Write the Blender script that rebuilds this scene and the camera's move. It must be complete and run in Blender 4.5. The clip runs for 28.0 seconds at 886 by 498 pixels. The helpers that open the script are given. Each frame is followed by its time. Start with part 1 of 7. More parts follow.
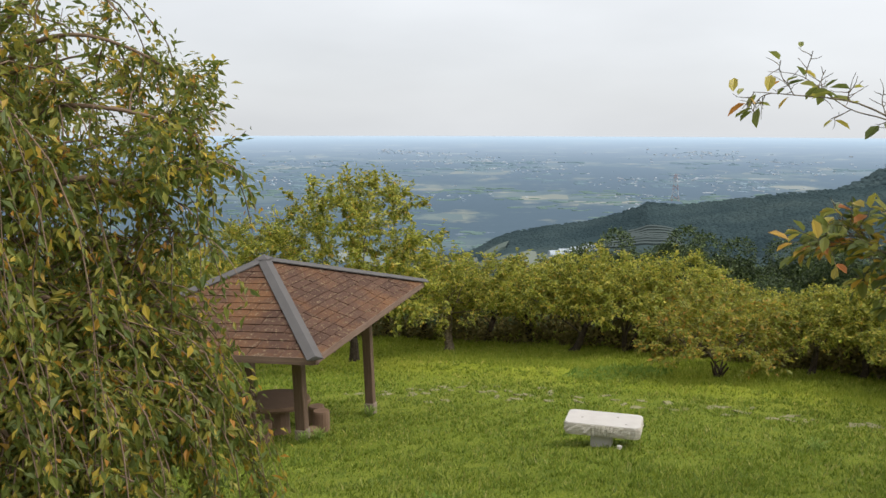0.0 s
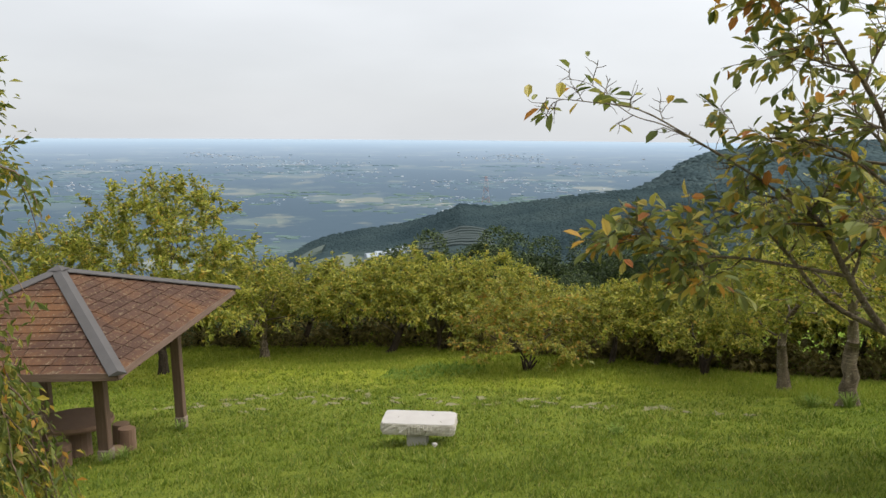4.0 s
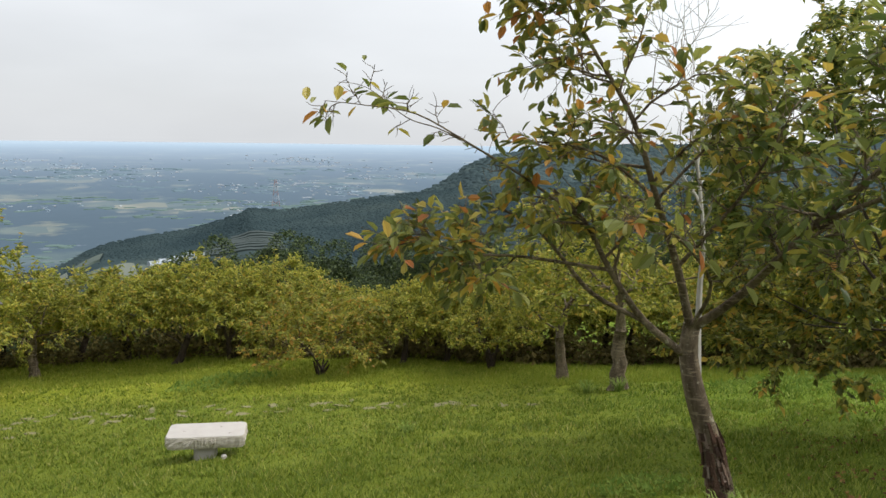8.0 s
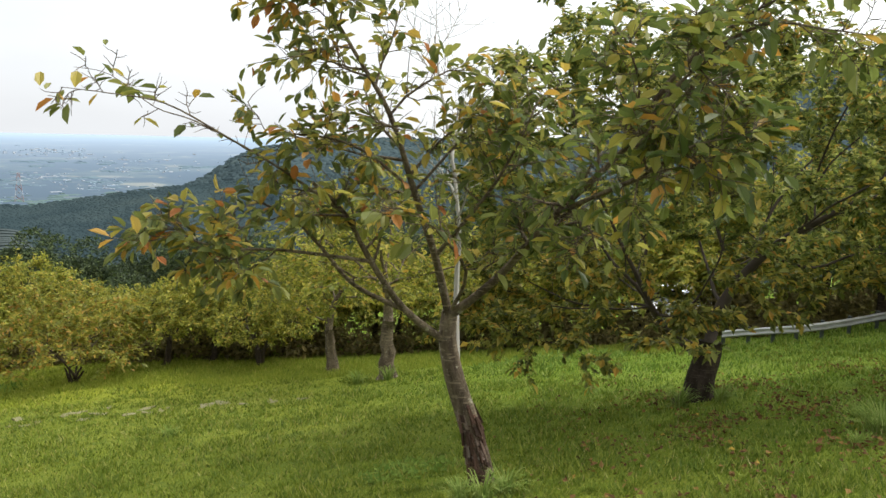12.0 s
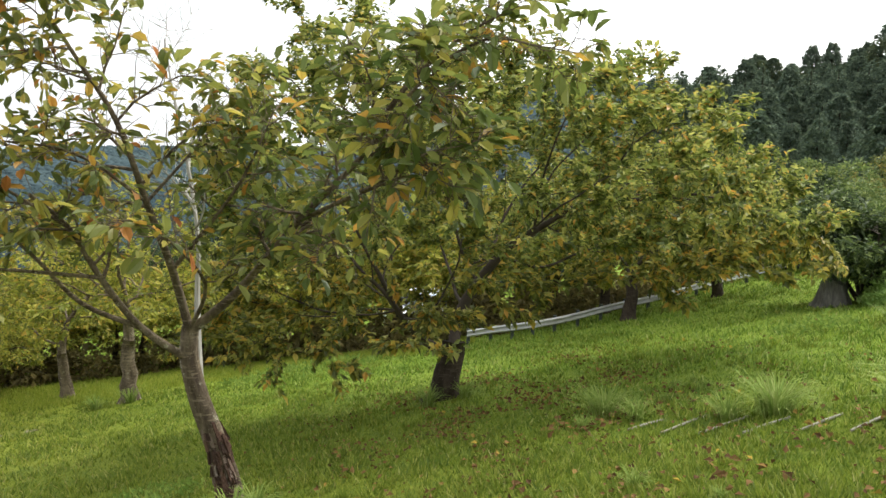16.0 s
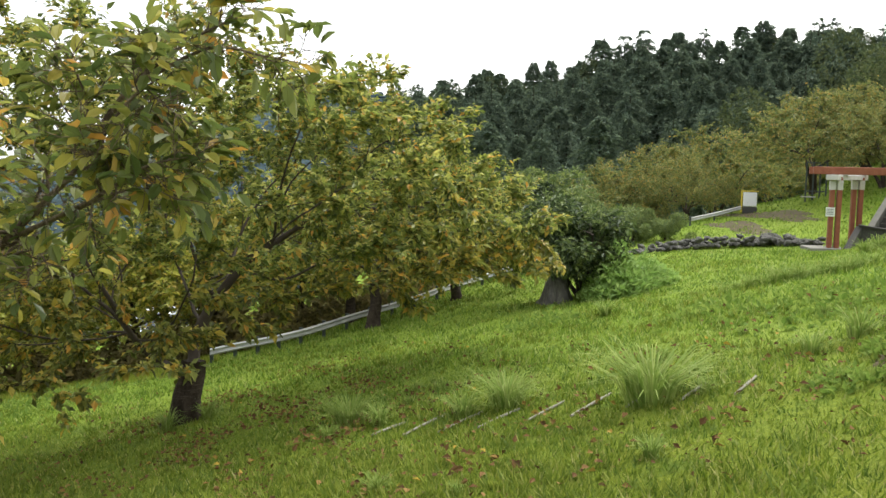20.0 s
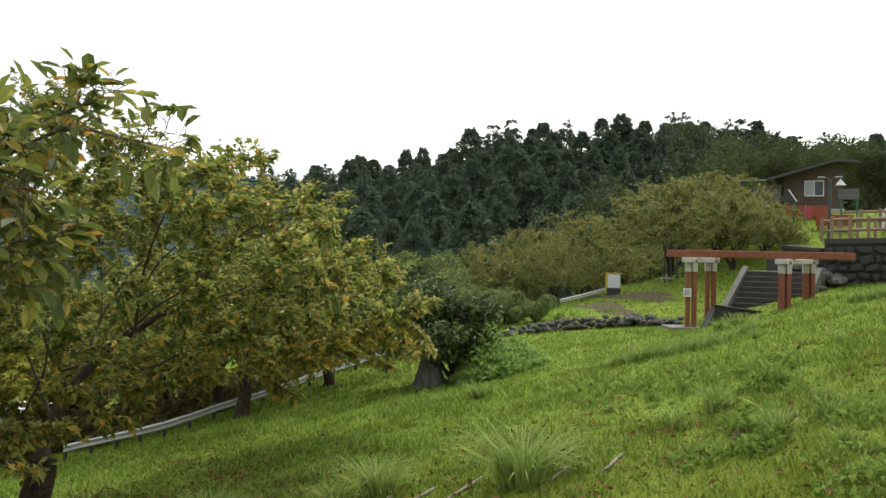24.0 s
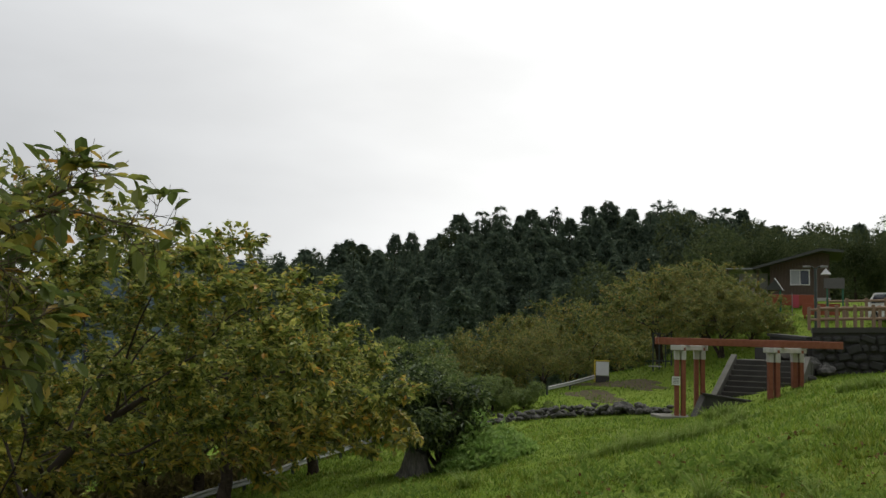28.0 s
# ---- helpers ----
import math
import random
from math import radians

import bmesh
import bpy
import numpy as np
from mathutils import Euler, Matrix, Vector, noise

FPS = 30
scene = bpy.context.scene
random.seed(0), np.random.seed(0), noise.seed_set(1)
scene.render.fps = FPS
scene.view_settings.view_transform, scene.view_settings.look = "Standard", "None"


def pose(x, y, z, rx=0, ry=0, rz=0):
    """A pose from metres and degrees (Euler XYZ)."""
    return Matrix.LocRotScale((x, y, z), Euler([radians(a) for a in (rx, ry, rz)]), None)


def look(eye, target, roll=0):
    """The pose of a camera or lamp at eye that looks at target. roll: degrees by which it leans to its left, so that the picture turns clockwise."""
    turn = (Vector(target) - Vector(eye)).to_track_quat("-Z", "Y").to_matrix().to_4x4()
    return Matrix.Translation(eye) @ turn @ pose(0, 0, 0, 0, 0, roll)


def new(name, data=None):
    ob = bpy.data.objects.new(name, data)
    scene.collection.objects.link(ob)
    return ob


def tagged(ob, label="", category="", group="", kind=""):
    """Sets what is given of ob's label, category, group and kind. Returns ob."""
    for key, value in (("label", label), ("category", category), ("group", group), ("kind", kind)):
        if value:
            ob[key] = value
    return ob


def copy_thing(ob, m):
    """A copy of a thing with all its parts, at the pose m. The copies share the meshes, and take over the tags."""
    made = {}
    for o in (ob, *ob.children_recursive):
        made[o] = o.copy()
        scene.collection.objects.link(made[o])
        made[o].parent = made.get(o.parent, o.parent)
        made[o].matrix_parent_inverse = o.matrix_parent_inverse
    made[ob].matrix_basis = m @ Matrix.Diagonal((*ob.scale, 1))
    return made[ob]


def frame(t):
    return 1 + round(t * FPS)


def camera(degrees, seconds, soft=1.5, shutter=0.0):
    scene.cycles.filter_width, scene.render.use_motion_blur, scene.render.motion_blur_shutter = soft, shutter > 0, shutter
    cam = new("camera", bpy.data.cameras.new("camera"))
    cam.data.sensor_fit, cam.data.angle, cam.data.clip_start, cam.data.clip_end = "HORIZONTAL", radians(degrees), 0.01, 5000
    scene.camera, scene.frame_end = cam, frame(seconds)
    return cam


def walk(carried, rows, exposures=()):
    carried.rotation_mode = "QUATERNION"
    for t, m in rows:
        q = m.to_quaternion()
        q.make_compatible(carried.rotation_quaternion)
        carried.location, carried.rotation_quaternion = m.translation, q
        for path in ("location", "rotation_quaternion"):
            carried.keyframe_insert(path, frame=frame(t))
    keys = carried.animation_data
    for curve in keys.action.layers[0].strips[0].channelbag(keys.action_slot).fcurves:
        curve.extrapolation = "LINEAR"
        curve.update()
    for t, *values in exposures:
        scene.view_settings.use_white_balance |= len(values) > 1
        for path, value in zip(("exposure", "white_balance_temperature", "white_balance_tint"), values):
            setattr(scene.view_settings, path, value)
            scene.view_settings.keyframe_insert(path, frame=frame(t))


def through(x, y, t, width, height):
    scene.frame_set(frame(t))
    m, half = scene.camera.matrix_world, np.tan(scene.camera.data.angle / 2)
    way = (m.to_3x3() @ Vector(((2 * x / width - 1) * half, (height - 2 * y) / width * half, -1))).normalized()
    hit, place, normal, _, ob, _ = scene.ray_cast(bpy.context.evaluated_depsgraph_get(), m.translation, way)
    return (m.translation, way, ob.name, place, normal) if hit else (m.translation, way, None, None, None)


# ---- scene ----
cam = camera(54.08, 28.0)
PATH = [
    (0.0, 0.002, 0.330, 1.60, 81.82, -0.13, -0.30),
    (0.5, 0.005, 0.330, 1.60, 81.83, -0.23, -0.80),
    (1.0, 0.013, 0.330, 1.60, 81.83, -0.23, -2.18),
    (1.5, 0.021, 0.329, 1.60, 82.00, -0.25, -3.66),
    (2.0, 0.031, 0.329, 1.60, 82.18, -0.39, -5.43),
    (2.5, 0.041, 0.327, 1.60, 82.18, -0.46, -7.10),
    (3.0, 0.052, 0.326, 1.60, 82.05, -0.41, -9.15),
    (3.5, 0.062, 0.324, 1.60, 82.02, -0.41, -10.82),
    (5.5, 0.102, 0.314, 1.60, 82.42, -0.68, -18.02),
    (6.0, 0.112, 0.310, 1.60, 82.39, -0.79, -19.93),
    (6.5, 0.119, 0.308, 1.60, 82.21, -0.71, -21.22),
    (7.0, 0.128, 0.304, 1.60, 82.37, -0.61, -22.90),
    (7.5, 0.137, 0.300, 1.60, 82.39, -0.66, -24.45),
    (8.0, 0.145, 0.296, 1.60, 82.44, -0.84, -26.15),
    (8.5, 0.154, 0.292, 1.60, 82.25, -0.76, -27.88),
    (9.0, 0.164, 0.287, 1.60, 82.24, -1.04, -29.73),
    (9.5, 0.171, 0.282, 1.60, 82.33, -1.21, -31.21),
    (10.0, 0.177, 0.279, 1.60, 82.26, -1.20, -32.41),
    (10.5, 0.186, 0.273, 1.60, 82.24, -1.09, -34.30),
    (11.0, 0.196, 0.266, 1.60, 81.92, -1.19, -36.43),
    (11.5, 0.207, 0.257, 1.60, 82.12, -1.34, -38.84),
    (12.0, 0.218, 0.248, 1.60, 82.27, -1.52, -41.24),
    (12.5, 0.227, 0.240, 1.60, 82.64, -1.48, -43.37),
    (14.5, 0.261, 0.202, 1.60, 83.05, -1.60, -52.21),
    (15.0, 0.266, 0.195, 1.60, 83.05, -1.62, -53.80),
    (15.5, 0.272, 0.187, 1.60, 83.12, -1.47, -55.54),
    (16.0, 0.278, 0.177, 1.60, 83.29, -1.68, -57.54),
    (16.5, 0.284, 0.168, 1.60, 83.51, -1.36, -59.37),
    (17.0, 0.289, 0.160, 1.60, 83.95, -1.20, -61.04),
    (17.5, 0.295, 0.148, 1.60, 84.19, -1.31, -63.42),
    (18.0, 0.302, 0.134, 1.60, 84.30, -1.46, -66.08),
    (18.5, 0.306, 0.124, 1.60, 84.91, -1.65, -67.98),
    (19.0, 0.309, 0.115, 1.60, 84.95, -1.54, -69.68),
    (19.5, 0.314, 0.101, 1.60, 84.90, -1.32, -72.09),
    (20.0, 0.318, 0.089, 1.60, 84.44, -1.22, -74.26),
    (20.5, 0.321, 0.077, 1.60, 84.44, -0.97, -76.47),
    (21.0, 0.323, 0.067, 1.60, 84.46, -0.61, -78.23),
    (21.5, 0.325, 0.056, 1.60, 84.90, -1.16, -80.19),
    (23.5, 0.327, 0.045, 1.60, 88.51, -0.91, -82.20),
    (24.0, 0.327, 0.043, 1.60, 90.14, -1.05, -82.53),
    (24.5, 0.328, 0.040, 1.60, 91.00, -1.30, -83.00),
    (25.0, 0.327, 0.041, 1.60, 92.14, -1.38, -82.81),
    (25.5, 0.327, 0.041, 1.60, 93.20, -1.76, -82.82),
    (26.0, 0.327, 0.041, 1.60, 93.61, -1.52, -82.90),
    (26.5, 0.328, 0.040, 1.60, 94.16, -1.56, -83.11),
    (27.0, 0.328, 0.040, 1.60, 94.60, -1.62, -83.07),
    (27.5, 0.328, 0.039, 1.60, 95.18, -1.58, -83.19),
    (28.0, 0.328, 0.038, 1.60, 95.79, -1.56, -83.32),
]
EXPOSURES = [(0, 0.02), (8, -0.02), (9.5, 0.06), (12, 0.28), (15, 0.51), (18, 0.58), (21.5, 0.56), (23.5, 0.18), (25, -0.22), (26, -0.58), (27, -0.75), (28, -0.95)]
walk(cam, [(t, pose(x, y, z, rx, ry, rz)) for t, x, y, z, rx, ry, rz in PATH], EXPOSURES)

# ---- light: a bright overcast sky, the sun veiled high beyond the pergola ----
SUN_BEARING, SUN_HEIGHT = 112.0, 56.0
world = bpy.data.worlds.new("sky")
scene.world = world
world.use_nodes = True
wn, wl = world.node_tree.nodes, world.node_tree.links
wn.clear()
w_out, w_bg = wn.new("ShaderNodeOutputWorld"), wn.new("ShaderNodeBackground")
w_sky = wn.new("ShaderNodeTexSky")
w_sky.sky_type, w_sky.sun_disc = "NISHITA", False
w_sky.sun_elevation, w_sky.sun_rotation = radians(SUN_HEIGHT), radians(SUN_BEARING)
w_coord = wn.new("ShaderNodeTexCoord")
w_sep = wn.new("ShaderNodeSeparateXYZ")
wl.new(w_coord.outputs["Generated"], w_sep.inputs[0])


def w_math(op, a, b=0.0, c=0.0):
    n = wn.new("ShaderNodeMath")
    n.operation = op
    for i, v in enumerate((a, b, c)):
        if isinstance(v, (int, float)):
            n.inputs[i].default_value = v
        else:
            wl.new(v, n.inputs[i])
    return n.outputs[0]


# cloud cover: brighter overhead, as an overcast sky is, and round the veiled sun
w_up = w_math("MAXIMUM", w_sep.outputs["Z"], 0.0)
w_dot = wn.new("ShaderNodeVectorMath")
w_dot.operation = "DOT_PRODUCT"
wl.new(w_coord.outputs["Generated"], w_dot.inputs[0])
w_dot.inputs[1].default_value = (math.sin(radians(SUN_BEARING)) * math.cos(radians(30)), math.cos(radians(SUN_BEARING)) * math.cos(radians(30)), math.sin(radians(30)))
w_halo = w_math("POWER", w_math("MAXIMUM", w_math("MULTIPLY_ADD", w_dot.outputs["Value"], 0.5, 0.5), 0.0), 5.0)
w_noise = wn.new("ShaderNodeTexNoise")
w_noise.inputs["Scale"].default_value, w_noise.inputs["Detail"].default_value = 1.6, 5.0
w_map = wn.new("ShaderNodeMapping")
w_map.inputs["Scale"].default_value = (1.0, 1.0, 3.2)
wl.new(w_coord.outputs["Generated"], w_map.inputs[0])
wl.new(w_map.outputs[0], w_noise.inputs["Vector"])
w_cloud = w_math("MULTIPLY_ADD", w_noise.outputs["Fac"], 0.6, 0.7)
w_lum = w_math("MULTIPLY", w_math("ADD", w_math("MULTIPLY_ADD", w_up, 0.5, 0.80), w_math("MULTIPLY", w_halo, 1.9)), w_cloud)
w_mixc = wn.new("ShaderNodeMix")
w_mixc.data_type = "RGBA"
w_mixc.inputs[6].default_value, w_mixc.inputs[7].default_value = (0.97, 1.0, 1.04, 1), (1.0, 1.0, 0.985, 1)
wl.new(w_math("MINIMUM", w_math("MULTIPLY", w_halo, 1.5), 1.0), w_mixc.inputs[0])
w_scaled = wn.new("ShaderNodeVectorMath")
w_scaled.operation = "SCALE"
wl.new(w_mixc.outputs[2], w_scaled.inputs[0])
wl.new(w_lum, w_scaled.inputs["Scale"])
w_thin = wn.new("ShaderNodeVectorMath")
w_thin.operation = "SCALE"
wl.new(w_sky.outputs[0], w_thin.inputs[0])
w_thin.inputs["Scale"].default_value = 0.06
w_mix = wn.new("ShaderNodeMix")
w_mix.data_type = "RGBA"
w_mix.inputs[0].default_value = 0.86
wl.new(w_thin.outputs[0], w_mix.inputs[6])
wl.new(w_scaled.outputs[0], w_mix.inputs[7])
wl.new(w_mix.outputs[2], w_bg.inputs[0])
w_bg.inputs[1].default_value = 1.0
wl.new(w_bg.outputs[0], w_out.inputs[0])

sun = new("sun", bpy.data.lights.new("sun", "SUN"))
sun.data.energy, sun.data.angle, sun.data.color = 2.6, radians(28), (1.0, 0.96, 0.9)
_b, _h = radians(SUN_BEARING), radians(SUN_HEIGHT)
sun.matrix_world = look((60 * math.sin(_b) * math.cos(_h), 60 * math.cos(_b) * math.cos(_h), 60 * math.sin(_h)), (0, 0, 0))

# ---- the lie of the land (metres; z = 0 is the grass under the camera) ----
def smooth(a, b, v):
    s = np.clip((np.asarray(v, float) - a) / (b - a), 0.0, 1.0)
    return s * s * (3 - 2 * s)


def ground_z(x, y):
    """Height of the ground: a lawn that falls away at about one in four, a bank, woods below it and a wide plain."""
    x, y = np.asarray(x, float), np.asarray(y, float)
    c, s = math.cos(radians(15)), math.sin(radians(15))
    p, q = x * s + y * c, x * c - y * s                     # down the slope, and along it
    d = np.hypot(x, y)
    pn = np.where(p < 0, np.clip(p, -30, 0) * smooth(42, 26, q), np.minimum(p, 42))
    z = -(0.285 * pn - 0.0027 * pn * np.abs(pn))
    z = z - 0.05 * (np.sqrt(q * q + 9) - np.clip(q, -60, 400)) * smooth(70, 40, -q)
    z = z + 0.52 * np.exp(-((p - 7) ** 2) / 162 - ((q - 17) ** 2) / 128)
    z = z + 1.3 * np.exp(-((p - 13) ** 2) / 60 - ((q - 34) ** 2) / 170)
    z = z + 1.9 * smooth(30, 48, q) * smooth(22, 8, p)
    z = z + 2.2 * smooth(36, 52, q) * smooth(8, 2, p)       # the bank up to the hut
    z = z + 0.18 * smooth(0, -2, p - 4.3) * smooth(9, 13, q) * smooth(30, 24, q)
    z = z - 0.32 * np.maximum(0, p - 37) * smooth(110, 60, q - p * 0.4) * smooth(36, 44, p)
    z = z + 0.035 * np.sin(x * 1.3 + 0.6 * np.sin(y * 0.9)) * np.sin(y * 1.1 + 0.5 * np.sin(x * 0.7)) * smooth(120, 40, d)
    z = z - 0.27 * np.exp(-((x - 18.5) ** 2) / 20 - ((y + 3.1) ** 2) / 2.6)
    z = z - 0.42 * np.exp(-((x - 26.5) ** 2) / 26 - ((y + 5.0) ** 2) / 4)
    b = np.degrees(np.arctan2(x, y))
    crest = 150 * np.interp(b, [66, 73, 78, 84, 87, 100, 105, 112, 125], [0.06, 0.075, 0.105, 0.13, 0.15, 0.15, 0.125, 0.115, 0.11]) - 12
    rise = np.clip((d - 92) / 58, 0, 1.1)
    z = z + (-8 + (crest + 8) * rise - z) * smooth(78, 94, d) * smooth(64, 71, b) * smooth(140, 122, b)   # the cedar slope
    z = np.maximum(z, -75 - 0.02 * d)
    plain = -64 - 90 * (1 - np.minimum(d, 4900) / 4900) ** 2
    far = smooth(160, 760, d)
    return z * (1 - far) + plain * far

# ---- small tools for meshes ----
RNG = np.random.default_rng(7)


class Mesher:
    """Gathers vertices and faces for one mesh."""

    def __init__(self):
        self.v, self.f, self.m, self.n = [], [], [], 0

    def add(self, verts, faces, mat=0):
        verts = np.asarray(verts, float).reshape(-1, 3)
        self.v.append(verts)
        for f in faces:
            self.f.append([i + self.n for i in f])
            self.m.append(mat)
        self.n += len(verts)

    def quads(self, verts, mat=0, tri=False):
        """verts: (N, 4, 3); each row one quad, or two triangles folded along its middle."""
        verts = np.asarray(verts, float)
        k = len(verts)
        base = np.arange(k)[:, None] * 4 + self.n
        self.v.append(verts.reshape(-1, 3))
        if tri:
            f = np.concatenate([base + [0, 1, 2], base + [0, 2, 3]])
        else:
            f = base + [0, 1, 2, 3]
        self.f.extend(f.tolist())
        self.m.extend([mat] * len(f))
        self.n += 4 * k

    def tris(self, verts):
        verts = np.asarray(verts, float)
        k = len(verts)
        self.v.append(verts.reshape(-1, 3))
        self.f.extend((np.arange(k * 3).reshape(k, 3) + self.n).tolist())
        self.m.extend([0] * k)
        self.n += 3 * k

    def tube(self, pts, radii, sides=6, cap=True):
        pts, radii = np.asarray(pts, float), np.asarray(radii, float)
        t = np.gradient(pts, axis=0)
        t /= np.linalg.norm(t, axis=1)[:, None] + 1e-9
        ref = np.array([0.0, 0.0, 1.0]) if abs(t[0][2]) < 0.9 else np.array([1.0, 0.0, 0.0])
        a = np.cross(t, ref)
        a /= np.linalg.norm(a, axis=1)[:, None] + 1e-9
        b = np.cross(t, a)
        w = np.arange(sides) * 2 * math.pi / sides
        ring = pts[:, None] + radii[:, None, None] * (a[:, None] * np.cos(w)[None, :, None] + b[:, None] * np.sin(w)[None, :, None])
        faces = []
        for i in range(len(pts) - 1):
            for j in range(sides):
                k = (j + 1) % sides
                faces.append((i * sides + j, i * sides + k, (i + 1) * sides + k, (i + 1) * sides + j))
        if cap:
            faces += [tuple(range(sides)), tuple((len(pts) - 1) * sides + j for j in reversed(range(sides)))]
        self.add(ring.reshape(-1, 3), faces)

    def box(self, size, at=(0, 0, 0), m=None, bevel=0.0, mat=0):
        """A box with chamfered upright and level edges when bevel > 0."""
        bm = bmesh.new()
        bmesh.ops.create_cube(bm, size=1.0)
        bmesh.ops.scale(bm, vec=(size[0], size[1], size[2]), verts=bm.verts)
        if bevel:
            bmesh.ops.bevel(bm, geom=list(bm.edges), offset=bevel, segments=1, affect="EDGES")
        mm = (m or Matrix()) @ Matrix.Translation(at)
        bm.verts.index_update()
        self.add([mm @ v.co for v in bm.verts], [[v.index for v in f.verts] for f in bm.faces], mat)
        bm.free()

    def prism(self, outline, lo, hi, m=None):
        """An outline of (x, y) drawn up from lo to hi."""
        n = len(outline)
        pts = [Vector((x, y, lo)) for x, y in outline] + [Vector((x, y, hi)) for x, y in outline]
        if m:
            pts = [m @ p for p in pts]
        faces = [tuple(reversed(range(n))), tuple(range(n, 2 * n))]
        faces += [(i, (i + 1) % n, n + (i + 1) % n, n + i) for i in range(n)]
        self.add(pts, faces)

    def mesh(self, name, mats, smoothed=False):
        me = bpy.data.meshes.new(name)
        me.from_pydata(np.concatenate(self.v).tolist(), [], self.f)
        for m in mats if isinstance(mats, (list, tuple)) else [mats]:
            me.materials.append(m)
        if any(self.m):
            me.polygons.foreach_set("material_index", self.m)
        if smoothed:
            me.polygons.foreach_set("use_smooth", [True] * len(me.polygons))
        me.update()
        return me


def part(name, shape, material, parent=None, label="", smoothed=False):
    """One mesh object from a Mesher, or from mesh data, under a thing or a part."""
    ob = new(name, shape.mesh(name, material, smoothed) if isinstance(shape, Mesher) else shape)
    if parent is not None:
        ob.parent = parent
    return tagged(ob, label)


def thing(name, m, label, category, group="", kind=""):
    ob = new(name)
    ob.empty_display_size = 0.2
    ob.matrix_basis = m
    return tagged(ob, label, category, group, kind)


def on_ground(x, y, turn=0.0, sink=0.0):
    return pose(x, y, float(ground_z(x, y)) - sink, 0, 0, turn)


def bearing(b, d):
    return d * math.sin(radians(b)), d * math.cos(radians(b))

# ---- materials ----
class Mat:
    """A node material with a principled surface and a few shorthands."""

    def __init__(self, name, rough=0.8, metal=0.0, spec=0.3):
        self.m = bpy.data.materials.new(name)
        self.m.use_nodes = True
        self.n, self.l = self.m.node_tree.nodes, self.m.node_tree.links
        self.p = self.n["Principled BSDF"]
        self.p.inputs["Roughness"].default_value = rough
        self.p.inputs["Metallic"].default_value = metal
        self.p.inputs["Specular IOR Level"].default_value = spec
        self.co = self.n.new("ShaderNodeTexCoord")

    def put(self, value, socket):
        if hasattr(value, "is_linked"):
            self.l.new(value, socket)
        elif isinstance(value, (tuple, list)) and len(value) == 3 and socket.type == "RGBA":
            socket.default_value = (*value, 1)
        else:
            socket.default_value = value

    def noise(self, scale, detail=4.0, rough=0.6, stretch=None, space="Object", distort=0.0):
        t = self.n.new("ShaderNodeTexNoise")
        t.inputs["Scale"].default_value, t.inputs["Detail"].default_value = scale, detail
        t.inputs["Roughness"].default_value, t.inputs["Distortion"].default_value = rough, distort
        src = self.co.outputs[space]
        if stretch:
            mp = self.n.new("ShaderNodeMapping")
            mp.inputs["Scale"].default_value = stretch
            self.l.new(src, mp.inputs[0])
            src = mp.outputs[0]
        self.l.new(src, t.inputs["Vector"])
        return t.outputs["Fac"]

    def voronoi(self, scale, stretch=None, out="Distance", feature="F1", space="Object"):
        t = self.n.new("ShaderNodeTexVoronoi")
        t.inputs["Scale"].default_value = scale
        t.feature = feature
        src = self.co.outputs[space]
        if stretch:
            mp = self.n.new("ShaderNodeMapping")
            mp.inputs["Scale"].default_value = stretch
            self.l.new(src, mp.inputs[0])
            src = mp.outputs[0]
        self.l.new(src, t.inputs["Vector"])
        return t.outputs[out]

    def ramp(self, fac, *stops):
        r = self.n.new("ShaderNodeValToRGB")
        e = r.color_ramp.elements
        while len(e) < len(stops):
            e.new(0.5)
        for i, (at, col) in enumerate(stops):
            e[i].position = at
            e[i].color = (*col, 1) if not isinstance(col, (int, float)) else (col, col, col, 1)
        self.put(fac, r.inputs[0])
        return r.outputs[0]

    def mix(self, fac, a, b, mode="MIX"):
        x = self.n.new("ShaderNodeMix")
        x.data_type, x.blend_type = "RGBA", mode
        self.put(fac, x.inputs[0])
        self.put(a, x.inputs[6])
        self.put(b, x.inputs[7])
        return x.outputs[2]

    def math(self, op, a, b=0.0):
        x = self.n.new("ShaderNodeMath")
        x.operation = op
        self.put(a, x.inputs[0])
        self.put(b, x.inputs[1])
        return x.outputs[0]

    def island(self):
        return self.n.new("ShaderNodeNewGeometry").outputs["Random Per Island"]

    def each(self):
        return self.n.new("ShaderNodeObjectInfo").outputs["Random"]

    def colour(self, value):
        self.put(value, self.p.inputs["Base Color"])
        return self

    def bump(self, height, strength=0.3, distance=0.02):
        b = self.n.new("ShaderNodeBump")
        b.inputs["Strength"].default_value, b.inputs["Distance"].default_value = strength, distance
        self.put(height, b.inputs["Height"])
        self.l.new(b.outputs[0], self.p.inputs["Normal"])
        return self

    def leafy(self, colour, through=0.35):
        """Lets part of the light through, as a leaf does."""
        self.put(colour, self.p.inputs["Base Color"])
        t = self.n.new("ShaderNodeBsdfTranslucent")
        self.put(colour, t.inputs["Color"])
        x = self.n.new("ShaderNodeMixShader")
        x.inputs[0].default_value = through
        self.l.new(self.p.outputs[0], x.inputs[1])
        self.l.new(t.outputs[0], x.inputs[2])
        self.l.new(x.outputs[0], self.n["Material Output"].inputs[0])
        return self


